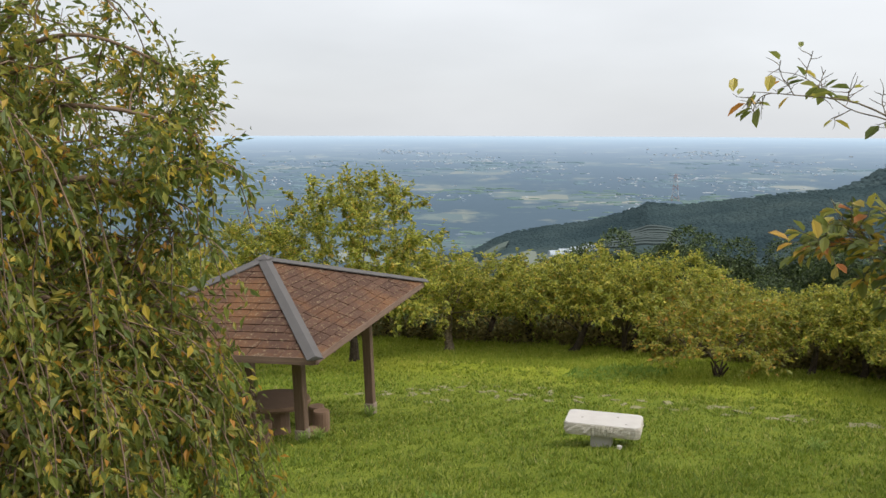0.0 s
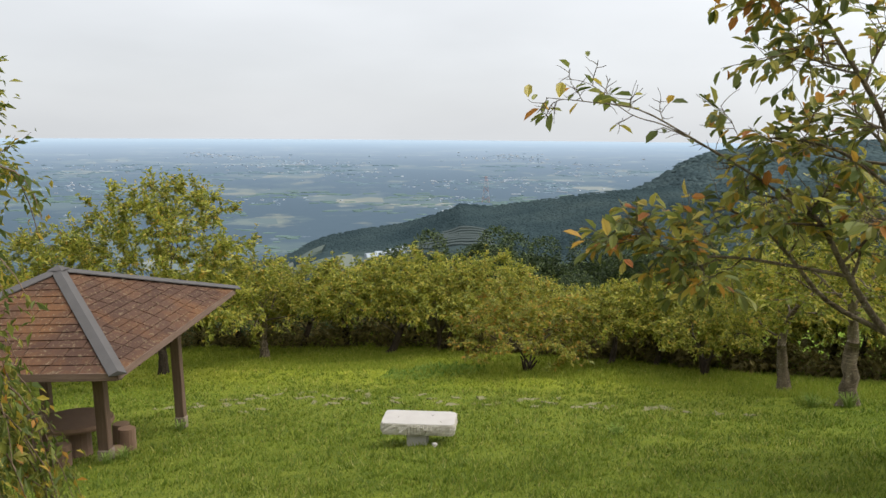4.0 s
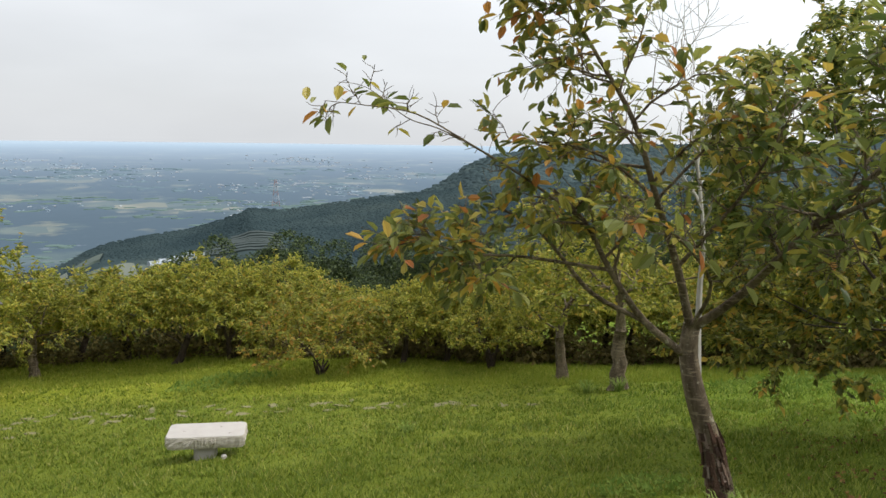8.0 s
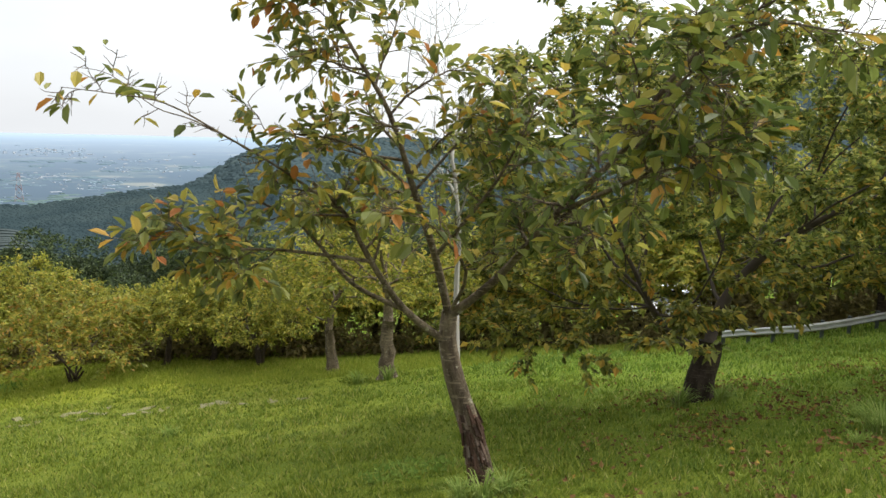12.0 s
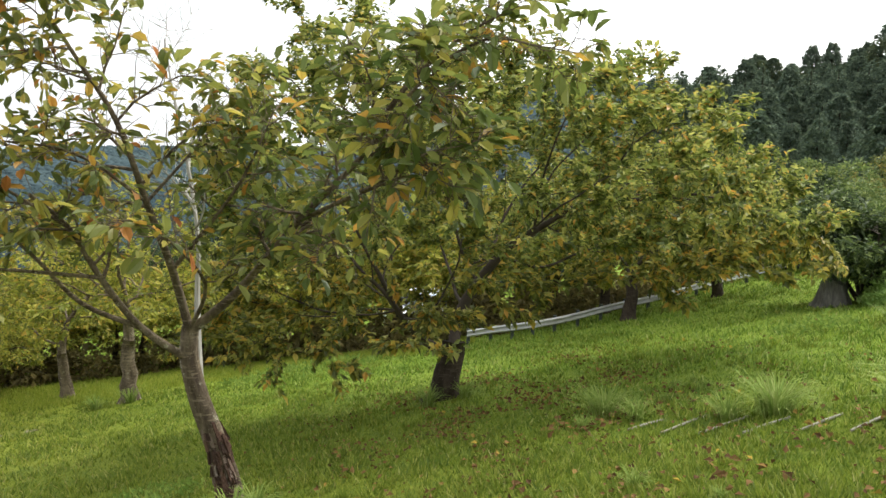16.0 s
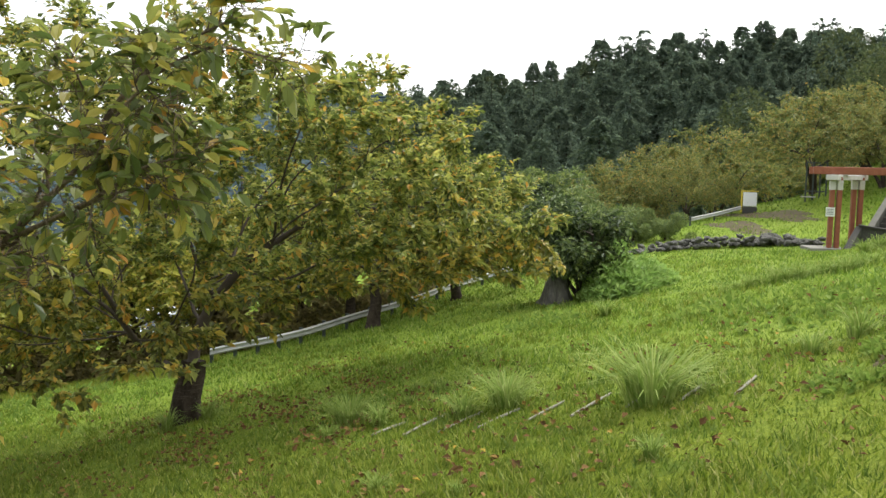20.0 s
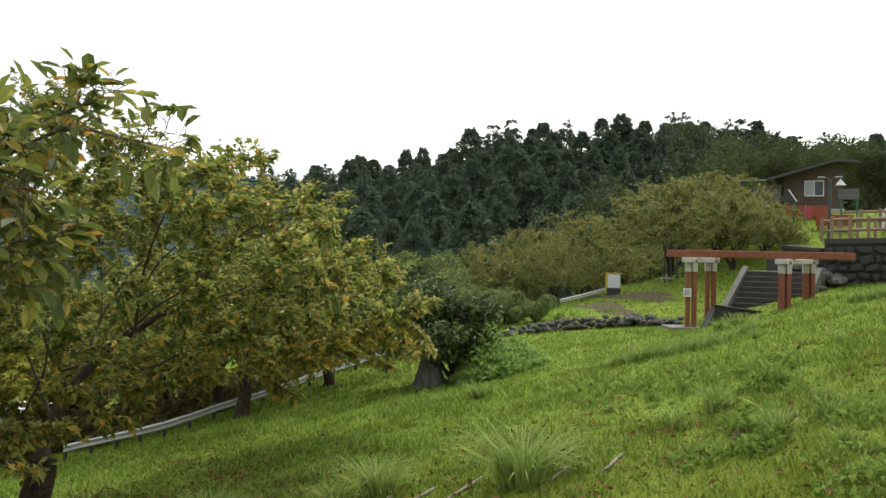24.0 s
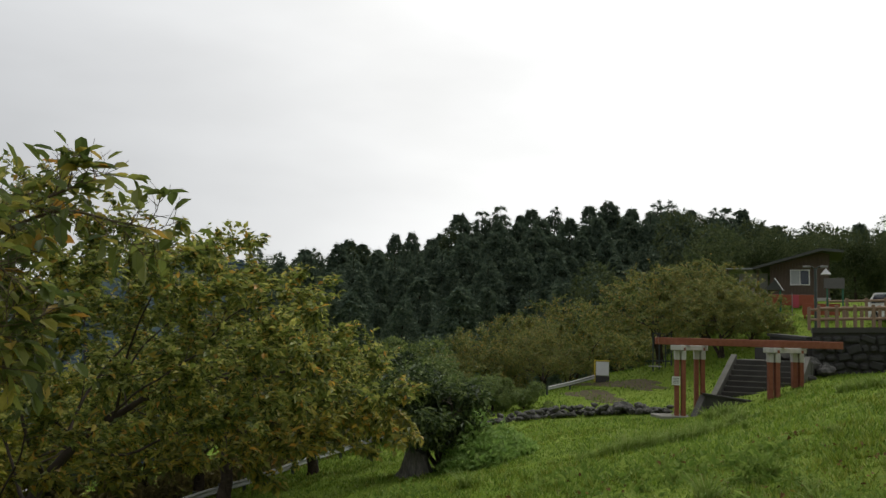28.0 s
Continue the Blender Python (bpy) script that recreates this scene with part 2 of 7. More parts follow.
def plain_mat(name, a, b, scale=6.0, rough=0.8, metal=0.0, bump=0.15, stretch=None, fine=60.0):
    """Two tones of one surface, mottled at two scales, with a fine relief."""
    k = Mat(name, rough, metal)
    big, small = k.noise(scale, 4, 0.6, stretch), k.noise(fine, 3, 0.6, stretch)
    k.colour(k.mix(k.ramp(big, (0.3, 0.0), (0.7, 1.0)), a, k.mix(small, a, b)))
    return k.bump(k.math("ADD", k.math("MULTIPLY", big, 0.4), small), bump, 0.01).m


def leaf_mat(name, *stops, through=0.35, rough=0.5):
    k = Mat(name, rough, 0, 0.35 if rough < 0.7 else 0.15)
    col = k.ramp(k.island(), *stops)
    tone = k.noise(0.6, 2)
    return k.leafy(k.mix(k.math("MULTIPLY", tone, 0.5), col, k.mix(1.0, col, (0.62, 0.66, 0.5), "MULTIPLY")), through).m


def hill_mat(name, dark, mid, pale):
    """Distant woods: crowns of slightly different tones in broad patches of different stands."""
    k = Mat(name, 1.0, 0, 0.0)
    stand = k.ramp(k.noise(0.012, 5, 0.6, (1, 1, 0.3)), (0.38, dark), (0.52, mid), (0.66, pale))
    k.colour(k.mix(k.math("MULTIPLY", k.island(), 0.45), stand, dark))
    return k.m


def lush(k):
    """The grass is fresher on the moist slope towards the pergola than on the mown lawn."""
    at = k.n.new("ShaderNodeSeparateXYZ")
    k.l.new(k.co.outputs["Object"], at.inputs[0])
    s = k.math("SUBTRACT", k.math("MULTIPLY", at.outputs[0], 0.9), k.math("MULTIPLY", at.outputs[1], 0.3))
    s = k.math("ADD", k.math("MULTIPLY", s, 0.085), k.math("MULTIPLY", k.noise(0.3, 4), 0.3))
    return k.ramp(s, (0.5, 0.0), (1.0, 1.0))


def dry(k):
    """Beyond the stepping stones the mown grass is drier and yellower."""
    at = k.n.new("ShaderNodeSeparateXYZ")
    k.l.new(k.co.outputs["Object"], at.inputs[0])
    s = k.math("ADD", k.math("MINIMUM", k.math("MULTIPLY", at.outputs[0], 0.85), 12.0), at.outputs[1])
    s = k.math("ADD", s, k.math("MULTIPLY", k.noise(0.35, 4), 4.0))
    return k.math("MULTIPLY", k.ramp(k.math("MULTIPLY", s, 0.025), (0.66, 0.0), (0.8, 1.0)), k.math("SUBTRACT", 1.0, lush(k)))


def grass_mat():
    k = Mat("grass_blades", 0.6, 0, 0.3)
    col = k.ramp(k.island(), (0.0, (0.07, 0.115, 0.012)), (0.45, (0.16, 0.206, 0.02)), (0.85, (0.265, 0.3, 0.042)), (1.0, (0.38, 0.34, 0.12)))
    col = k.mix(k.ramp(k.noise(0.9, 5, 0.7), (0.35, 0.0), (0.65, 0.5)), col, k.mix(1.0, col, (0.55, 0.62, 0.6), "MULTIPLY"))
    col = k.mix(k.ramp(k.noise(2.4, 5, 0.7), (0.54, 0.0), (0.66, 0.65)), col, (0.075, 0.12, 0.014))
    col = k.mix(lush(k), col, k.mix(1.0, col, (1.08, 1.27, 1.35), "MULTIPLY"))
    col = k.mix(dry(k), col, k.mix(1.0, col, (1.5, 1.38, 1.2), "MULTIPLY"))
    return k.leafy(col, 0.4).m


def lawn_mat():
    k = Mat("lawn", 0.95, 0, 0.1)
    big = k.noise(0.16, 5, 0.6)
    mid = k.noise(1.7, 5, 0.65)
    fine = k.noise(34.0, 4, 0.75)
    grass = k.mix(k.ramp(mid, (0.35, 0.0), (0.65, 1.0)), (0.124, 0.165, 0.014), (0.19, 0.22, 0.022))
    grass = k.mix(k.ramp(fine, (0.36, 1.0), (0.6, 0.0)), grass, (0.076, 0.112, 0.01))
    grass = k.mix(k.ramp(big, (0.4, 0.0), (0.7, 0.5)), grass, (0.215, 0.23, 0.035))
    bare = k.ramp(k.noise(0.75, 6, 0.7), (0.66, 0.0), (0.74, 0.55))
    grass = k.mix(bare, grass, (0.17, 0.15, 0.08))
    grass = k.mix(k.ramp(k.noise(2.4, 5, 0.7), (0.54, 0.0), (0.66, 0.6)), grass, (0.06, 0.1, 0.012))
    grass = k.mix(lush(k), grass, k.mix(1.0, grass, (1.08, 1.27, 1.35), "MULTIPLY"))
    grass = k.mix(dry(k), grass, k.mix(1.0, grass, (1.5, 1.38, 1.2), "MULTIPLY"))
    k.colour(grass)
    return k.bump(k.math("ADD", k.math("MULTIPLY", mid, 0.8), fine), 0.8, 0.06).m


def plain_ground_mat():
    """Woods, fields and towns of the plain, with distance haze mixed into their colour."""
    k = Mat("hazed_plain_fields", 1.0, 0, 0.0)
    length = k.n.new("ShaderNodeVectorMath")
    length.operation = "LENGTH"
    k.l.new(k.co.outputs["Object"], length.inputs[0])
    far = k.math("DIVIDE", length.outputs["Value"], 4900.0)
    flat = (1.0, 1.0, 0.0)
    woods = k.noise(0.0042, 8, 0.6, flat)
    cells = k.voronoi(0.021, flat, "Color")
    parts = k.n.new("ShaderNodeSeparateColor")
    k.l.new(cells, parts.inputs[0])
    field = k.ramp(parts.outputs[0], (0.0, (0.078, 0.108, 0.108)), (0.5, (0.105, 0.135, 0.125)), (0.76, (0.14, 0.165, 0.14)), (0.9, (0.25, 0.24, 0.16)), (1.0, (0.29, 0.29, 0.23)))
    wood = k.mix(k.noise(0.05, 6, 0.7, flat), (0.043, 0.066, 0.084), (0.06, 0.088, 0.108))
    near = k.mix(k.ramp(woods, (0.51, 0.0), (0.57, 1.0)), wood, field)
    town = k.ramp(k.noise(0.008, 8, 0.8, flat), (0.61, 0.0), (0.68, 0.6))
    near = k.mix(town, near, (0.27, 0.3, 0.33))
    # aerial haze painted into the base colour, thicker and paler farther out
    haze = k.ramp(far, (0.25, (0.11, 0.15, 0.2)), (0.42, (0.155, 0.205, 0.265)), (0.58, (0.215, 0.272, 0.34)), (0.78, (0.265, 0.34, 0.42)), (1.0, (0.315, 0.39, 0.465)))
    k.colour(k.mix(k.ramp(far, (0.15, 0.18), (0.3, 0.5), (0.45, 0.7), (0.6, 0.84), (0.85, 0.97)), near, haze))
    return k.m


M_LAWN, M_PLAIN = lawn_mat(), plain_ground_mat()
def bark_mat(name, dark, pale, lichen, amount):
    """Furrowed bark with paler plates and patches of lichen."""
    k = Mat(name, 0.95, 0, 0.15)
    furrow = k.noise(7.0, 6, 0.7, (1, 1, 0.3), distort=0.6)
    fine = k.noise(45.0, 4, 0.7, (1, 1, 0.5))
    col = k.mix(k.ramp(furrow, (0.38, 0.0), (0.6, 1.0)), dark, k.mix(fine, dark, pale))
    bands = k.noise(24.0, 3, 0.5, (0.25, 0.25, 1.6))
    col = k.mix(k.ramp(bands, (0.56, 0.0), (0.64, 0.55)), col, pale)
    col = k.mix(k.ramp(k.noise(11.0, 6, 0.75), (0.62 - amount, 0.0), (0.68 - amount, 0.85)), col, lichen)
    k.colour(col)
    return k.bump(k.math("ADD", furrow, k.math("MULTIPLY", fine, 0.5)), 1.0, 0.035).m


M_BARK = bark_mat("lichened_bark", (0.07, 0.052, 0.036), (0.3, 0.24, 0.165), (0.4, 0.37, 0.28), 0.03)
M_BARK_DARK = bark_mat("dark_bark", (0.028, 0.021, 0.016), (0.105, 0.08, 0.06), (0.17, 0.155, 0.115), -0.02)
M_TWIG = plain_mat("twig", (0.05, 0.038, 0.03), (0.1, 0.078, 0.06), 8, 0.9)
M_LEAF_CHERRY = leaf_mat("cherry_leaves", (0.0, (0.06, 0.085, 0.022)), (0.35, (0.17, 0.215, 0.048)), (0.7, (0.34, 0.37, 0.085)), (0.88, (0.5, 0.48, 0.13)), (0.95, (0.54, 0.41, 0.08)), (1.0, (0.56, 0.29, 0.055)), through=0.5, rough=0.4)
M_LEAF_AMBER = leaf_mat("amber_cherry_leaves", (0.0, (0.07, 0.085, 0.022)), (0.35, (0.19, 0.215, 0.048)), (0.68, (0.36, 0.345, 0.078)), (0.88, (0.54, 0.43, 0.08)), (1.0, (0.56, 0.29, 0.052)), through=0.5, rough=0.4)
M_LEAF_ROW = leaf_mat("row_cherry_leaves", (0.0, (0.12, 0.145, 0.022)), (0.4, (0.26, 0.285, 0.042)), (0.75, (0.42, 0.4, 0.06)), (0.92, (0.54, 0.47, 0.09)), (1.0, (0.52, 0.32, 0.05)), through=0.48)
M_LEAF_RUST = leaf_mat("rusty_cherry_leaves", (0.0, (0.16, 0.19, 0.03)), (0.45, (0.27, 0.28, 0.045)), (0.82, (0.4, 0.33, 0.055)), (1.0, (0.48, 0.24, 0.045)), through=0.45)
M_LEAF_OLIVE = leaf_mat("olive_cherry_leaves", (0.0, (0.115, 0.15, 0.046)), (0.5, (0.2, 0.235, 0.075)), (0.82, (0.32, 0.31, 0.09)), (1.0, (0.45, 0.28, 0.07)), through=0.46)
M_LEAF_BROAD = leaf_mat("broad_leaves", (0.0, (0.1, 0.13, 0.036)), (0.35, (0.21, 0.235, 0.064)), (0.66, (0.36, 0.35, 0.088)), (0.86, (0.52, 0.41, 0.08)), (0.95, (0.58, 0.33, 0.06)), (1.0, (0.46, 0.16, 0.055)), through=0.5, rough=0.4)
M_LEAF_GREEN = leaf_mat("greener_broad_leaves", (0.0, (0.075, 0.11, 0.03)), (0.42, (0.17, 0.21, 0.052)), (0.72, (0.31, 0.325, 0.08)), (0.93, (0.46, 0.38, 0.075)), (1.0, (0.54, 0.27, 0.055)), through=0.5, rough=0.4)
M_LEAF_WEEP = leaf_mat("weeping_leaves", (0.0, (0.085, 0.12, 0.026)), (0.5, (0.185, 0.21, 0.042)), (0.8, (0.31, 0.28, 0.055)), (0.92, (0.5, 0.38, 0.055)), (1.0, (0.5, 0.22, 0.045)), through=0.5)
M_STRAND = plain_mat("weeping_strands", (0.13, 0.085, 0.055), (0.2, 0.14, 0.1), 8, 0.9)
M_LEAF_DARK = leaf_mat("evergreen_leaves", (0.0, (0.022, 0.038, 0.014)), (0.55, (0.045, 0.072, 0.024)), (0.85, (0.09, 0.125, 0.038)), (1.0, (0.14, 0.18, 0.055)), through=0.25, rough=0.6)
M_LEAF_BUSH = leaf_mat("bush_leaves", (0.0, (0.03, 0.05, 0.018)), (0.5, (0.065, 0.1, 0.032)), (0.82, (0.14, 0.19, 0.055)), (1.0, (0.24, 0.29, 0.09)), through=0.35, rough=0.5)
M_LEAF_VINE = leaf_mat("vine_leaves", (0.0, (0.17, 0.28, 0.06)), (0.5, (0.26, 0.4, 0.1)), (1.0, (0.36, 0.48, 0.14)), through=0.45)
M_CEDAR = leaf_mat("cedar_foliage", (0.0, (0.075, 0.11, 0.082)), (0.6, (0.125, 0.17, 0.118)), (1.0, (0.19, 0.23, 0.145)), through=0.25, rough=0.7)
M_GRASS = grass_mat()
# bluish haze is put into both woods' colours, more into the farther mountain's
M_HILL = hill_mat("hazed_ridge_woods", (0.026, 0.041, 0.046), (0.04, 0.059, 0.062), (0.052, 0.07, 0.068))
M_MOUNTAIN = hill_mat("hazed_mountain_woods", (0.042, 0.062, 0.068), (0.054, 0.077, 0.08), (0.068, 0.092, 0.09))
M_STONE = plain_mat("pale_stone", (0.4, 0.375, 0.35), (0.3, 0.28, 0.255), 4, 0.85, 0, 0.25)
M_STONE_ROUGH = plain_mat("hewn_stone", (0.5, 0.46, 0.4), (0.2, 0.18, 0.145), 9, 0.95, 0, 1.0, (0.8, 0.8, 5.0), 26)
M_RIDGE = plain_mat("grey_metal", (0.072, 0.066, 0.064), (0.1, 0.092, 0.088), 3, 0.7, 0.1, 0.05)
M_RED_WOOD = plain_mat("red_brown_paint", (0.2, 0.062, 0.034), (0.31, 0.125, 0.07), 5, 0.7, 0, 0.25, (1.5, 1.5, 1.5), 30)
M_WHITE = plain_mat("white_paint", (0.7, 0.7, 0.69), (0.55, 0.55, 0.53), 3, 0.6, 0, 0.05)
M_ROCK = plain_mat("dark_rock", (0.05, 0.049, 0.044), (0.25, 0.24, 0.215), 4, 0.95, 0, 0.8)

# ---- the ground: one sheet out to the horizon ----
def build_ground():
    radii = np.concatenate([np.linspace(0, 46, 93), np.geomspace(47, 4950, 90)])
    turn = np.radians(np.concatenate([np.arange(-40, 125, 0.75), np.arange(125, 320, 3.0)]))
    n = len(turn)
    rr, tt = np.meshgrid(radii[1:], turn, indexing="ij")
    x, y = rr * np.sin(tt), rr * np.cos(tt)
    g = Mesher()
    verts = np.concatenate([[[0, 0, float(ground_z(0, 0))]], np.stack([x, y, ground_z(x, y)], -1).reshape(-1, 3)])
    faces, mats = [], []
    for j in range(n):
        faces.append((0, 1 + (j + 1) % n, 1 + j))
        mats.append(0)
    for i in range(len(radii) - 2):
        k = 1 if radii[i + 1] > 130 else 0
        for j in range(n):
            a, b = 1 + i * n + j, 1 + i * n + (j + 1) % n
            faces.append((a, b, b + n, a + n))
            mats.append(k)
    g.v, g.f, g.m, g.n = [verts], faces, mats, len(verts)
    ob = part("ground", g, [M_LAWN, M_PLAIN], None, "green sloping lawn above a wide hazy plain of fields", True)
    tagged(ob, category="ground", kind="structure")


build_ground()

# ---- trees ----
def unit(v):
    return v / (np.linalg.norm(v) + 1e-9)


class Tree:
    """A skeleton of tapered limbs; twigs carry the leaves."""

    def __init__(self, seed):
        self.r = np.random.default_rng(seed)
        self.trunk, self.limbs, self.leaves = Mesher(), Mesher(), Mesher()
        self.boughs = []
        self.twigs = []
        self.twig_mat = None
        self.low, self.rising = None, False

    def bough(self):
        """Starts a new bough: what grows from here on is one piece."""
        self.limbs = Mesher()
        self.boughs.append(self.limbs)

    def limb(self, start, way, length, radius, end, steps, wobble, pull, where=None, sides=6):
        """A wandering limb; pull bends it up (or down). Returns its points and radii."""
        pts, w, p = [np.array(start, float)], unit(np.array(way, float)), np.array(start, float)
        for i in range(steps):
            w = unit(w + self.r.normal(0, wobble, 3) + np.array([0, 0, pull]))
            if self.low and (p + w * length / steps)[2] < self.low(p + w * length / steps):
                w = unit(unit(w * (1, 1, 0)) + np.array([0, 0, 0.15 + 0.5 * bool(self.rising)]))
            p = p + w * length / steps
            pts.append(p)
        pts = np.array(pts)
        rad = np.linspace(radius, end, steps + 1)
        (where or self.limbs).tube(pts, rad, sides)
        return pts, rad

    def path(self, pts, r0, r1, where=None, sides=8, fine=4):
        """A limb along a few given points, smoothed."""
        pts = np.array(pts, float)
        n = (len(pts) - 1) * fine + 1
        k = np.linspace(0, len(pts) - 1, n)
        out = []
        for s in k:
            i = min(int(s), len(pts) - 2)
            u = s - i
            p0, p1, p2, p3 = pts[max(i - 1, 0)], pts[i], pts[i + 1], pts[min(i + 2, len(pts) - 1)]
            out.append(0.5 * (2 * p1 + (p2 - p0) * u + (2 * p0 - 5 * p1 + 4 * p2 - p3) * u * u + (3 * p1 - p0 - 3 * p2 + p3) * u ** 3))
        out = np.array(out)
        rad = r0 + (r1 - r0) * np.linspace(0, 1, n) ** 0.8
        (where or self.limbs).tube(out, rad, sides)
        return out, rad

    def branch(self, pts, rad, number, length, levels, lo=0.3, spread=0.9, pull=0.05, wobble=0.16, ratio=0.6, flat=0.6):
        """Side branches of a limb, and theirs in turn; the last become leafy twigs."""
        for i in range(number):
            f = lo + (1 - lo) * (i + self.r.random()) / number
            k = f * (len(pts) - 1)
            a = min(int(k), len(pts) - 2)
            at = pts[a] + (pts[a + 1] - pts[a]) * (k - a)
            along = unit(pts[a + 1] - pts[a])
            out = self.r.normal(0, 1, 3) * (1, 1, flat)
            out = unit(out - out.dot(along) * along)
            way = unit(along * (1 - spread * 0.6) + out * spread)
            ln = length * (0.6 + 0.7 * self.r.random()) * (1.15 - 0.5 * f)
            if self.low and at[2] + way[2] * ln < self.low(at + way * ln):
                way = unit(way * (1, 1, 0) + np.array([0, 0, 0.35 + abs(way[2])]))
            r0 = max(0.004, float(np.interp(k, np.arange(len(rad)), rad)) * 0.62)
            if levels > 1:
                p2, r2 = self.limb(at, way, ln, r0, max(0.003, r0 * 0.3), 4, wobble, pull, sides=5)
                self.branch(p2, r2, max(2, int(number * 0.85)), length * ratio, levels - 1, 0.2, spread, pull, wobble, ratio, flat)
                self.twigs.append(p2[2:])
            else:
                p2, r2 = self.limb(at, way, ln, r0, 0.002, 3, wobble, pull, sides=3)
                self.twigs.append(p2)

    def grow(self, cloud, spine, trunk, tip=0.003, step=0.16, kill=0.3, sag=0.0, twig=0.32, thin=5, offshoots=2, most=70):
        """Grows boughs from the top of a spine towards a cloud of points, as buds reach for light, then clothes the thin ends in twigs."""
        cloud = np.asarray(cloud, float)
        nodes, parent = [np.array(p, float) for p in spine], [-1] + list(range(len(spine) - 1))
        roots = len(spine)
        near, who = np.full(len(cloud), 1e9), np.zeros(len(cloud), int)
        alive = np.ones(len(cloud), bool)
        fresh = list(range(max(0, roots - 3), roots))
        for _ in range(most):
            at = np.array([nodes[i] for i in fresh])
            dist = np.linalg.norm(cloud[:, None] - at[None], axis=2)
            k = dist.argmin(1)
            better = dist[np.arange(len(cloud)), k] < near
            near = np.where(better, dist[np.arange(len(cloud)), k], near)
            who = np.where(better, np.array(fresh)[k], who)
            alive &= near > kill
            if not alive.any():
                break
            fresh = []
            for i in np.unique(who[alive]):
                v = cloud[alive & (who == i)] - nodes[i]
                v = unit((v / (np.linalg.norm(v, axis=1)[:, None] + 1e-9)).mean(0) + self.r.normal(0, 0.16, 3) + np.array([0, 0, -sag]))
                if parent[i] >= 0:
                    v = unit(v + 0.55 * unit(nodes[i] - nodes[parent[i]]))
                nodes.append(nodes[i] + v * step)
                parent.append(int(i))
                fresh.append(len(nodes) - 1)
        n = len(nodes)
        pts, kids, load = np.array(nodes), [[] for _ in range(n)], np.ones(n)
        for i in range(n - 1, 0, -1):
            kids[parent[i]].append(i)
        for i in range(n - 1, 0, -1):
            if kids[i]:
                load[i] = sum(load[c] for c in kids[i])
        top = max(2.0, sum(load[c] for i in range(roots) for c in kids[i] if c >= roots))
        power = math.log(trunk / tip) / math.log(top)
        rad = tip * load ** power
        starts = [(i, c, True) for i in range(roots) for c in kids[i] if c >= roots]
        while starts:
            a, c, main = starts.pop()
            if main:
                self.bough()
            chain = [a, c]
            while kids[c]:
                order = sorted(kids[c], key=lambda q: -load[q])
                starts += [(c, q, False) for q in order[1:]]
                c = order[0]
                chain.append(c)
            p = pts[chain].copy()
            if len(p) > 3:
                p[1:-1] = 0.5 * p[1:-1] + 0.25 * (p[:-2] + p[2:])
            r = rad[chain].copy()
            r[0] = min(r[0], r[1] * 1.25)
            self.limbs.tube(p, r, 7 if r[1] > 0.04 else 5 if r[1] > 0.012 else 3)
            slim = [k for k in range(1, len(chain)) if load[chain[k]] <= thin]
            if len(slim) > 1:
                self.twigs.append(p[slim])
            for k in slim:
                for _ in range(self.r.poisson(offshoots)):
                    way = unit(p[k] - p[k - 1]) * 1.1 + self.r.normal(0, 0.45, 3) * (1, 1, 0.7) + np.array([0, 0, 0.2 - sag])
                    q, _r = self.limb(p[k], way, twig * self.r.uniform(0.5, 1.35), tip, 0.0015, 3, 0.14, -0.05, sides=3)
                    self.twigs.append(q)

    def leaf_out(self, per_metre, length, width, droop=0.5, scatter=0.08, jitter=0.25, most=60000):
        """Leaves along all twigs: a folded, pointed blade each."""
        base, axis = [], []
        for tw in self.twigs:
            seg = np.linalg.norm(np.diff(tw, axis=0), axis=1)
            n = self.r.poisson(per_metre * seg.sum())
            if n == 0:
                continue
            k = self.r.random(n) * (len(tw) - 1)
            i = np.minimum(k.astype(int), len(tw) - 2)
            d = tw[i + 1] - tw[i]
            base.append(tw[i] + d * (k - i)[:, None])
            axis.append(d / (np.linalg.norm(d, axis=1)[:, None] + 1e-9))
        base, axis = np.concatenate(base), np.concatenate(axis)
        if len(base) > most:
            pick = self.r.permutation(len(base))[:most]
            base, axis = base[pick], axis[pick]
        self.blades(base, axis, length, width, droop, scatter, jitter)

    def blades(self, base, axis, length, width, droop, scatter, jitter):
        n = len(base)
        a = axis * 0.6 + self.r.normal(0, 0.75, (n, 3)) * (1, 1, 0.55) + np.array([0, 0, -droop])
        a /= np.linalg.norm(a, axis=1)[:, None]
        s = np.cross(a, np.array([0, 0, 1.0]) + self.r.normal(0, 0.45, (n, 3)))
        s /= np.linalg.norm(s, axis=1)[:, None] + 1e-9
        up = np.cross(s, a)
        ln = length * (1 + jitter * self.r.normal(0, 1, n)).clip(0.45, 1.7)
        wd = ln * width / length
        b = base + self.r.normal(0, scatter, (n, 3))
        L, W = ln[:, None], wd[:, None]
        self.leaves.quads(np.stack([b, b + a * L * 0.45 + s * W * 0.5 + up * W * 0.2, b + a * L - up * L * 0.12, b + a * L * 0.45 - s * W * 0.5 + up * W * 0.2], 1), tri=True)

    def stand(self, name, m, label, category, bark, leaf, group="", leaf_label=""):
        ob = thing(name, m, label, category, group)
        part("trunk", self.trunk, bark, ob, "", True)
        for g in self.boughs:
            if g.n:
                part("bough", g, self.twig_mat or (M_TWIG if bark is not M_BARK else bark), ob, "", True)
        if self.leaves.n:
            part("crown", self.leaves, leaf, ob, leaf_label)
        return ob


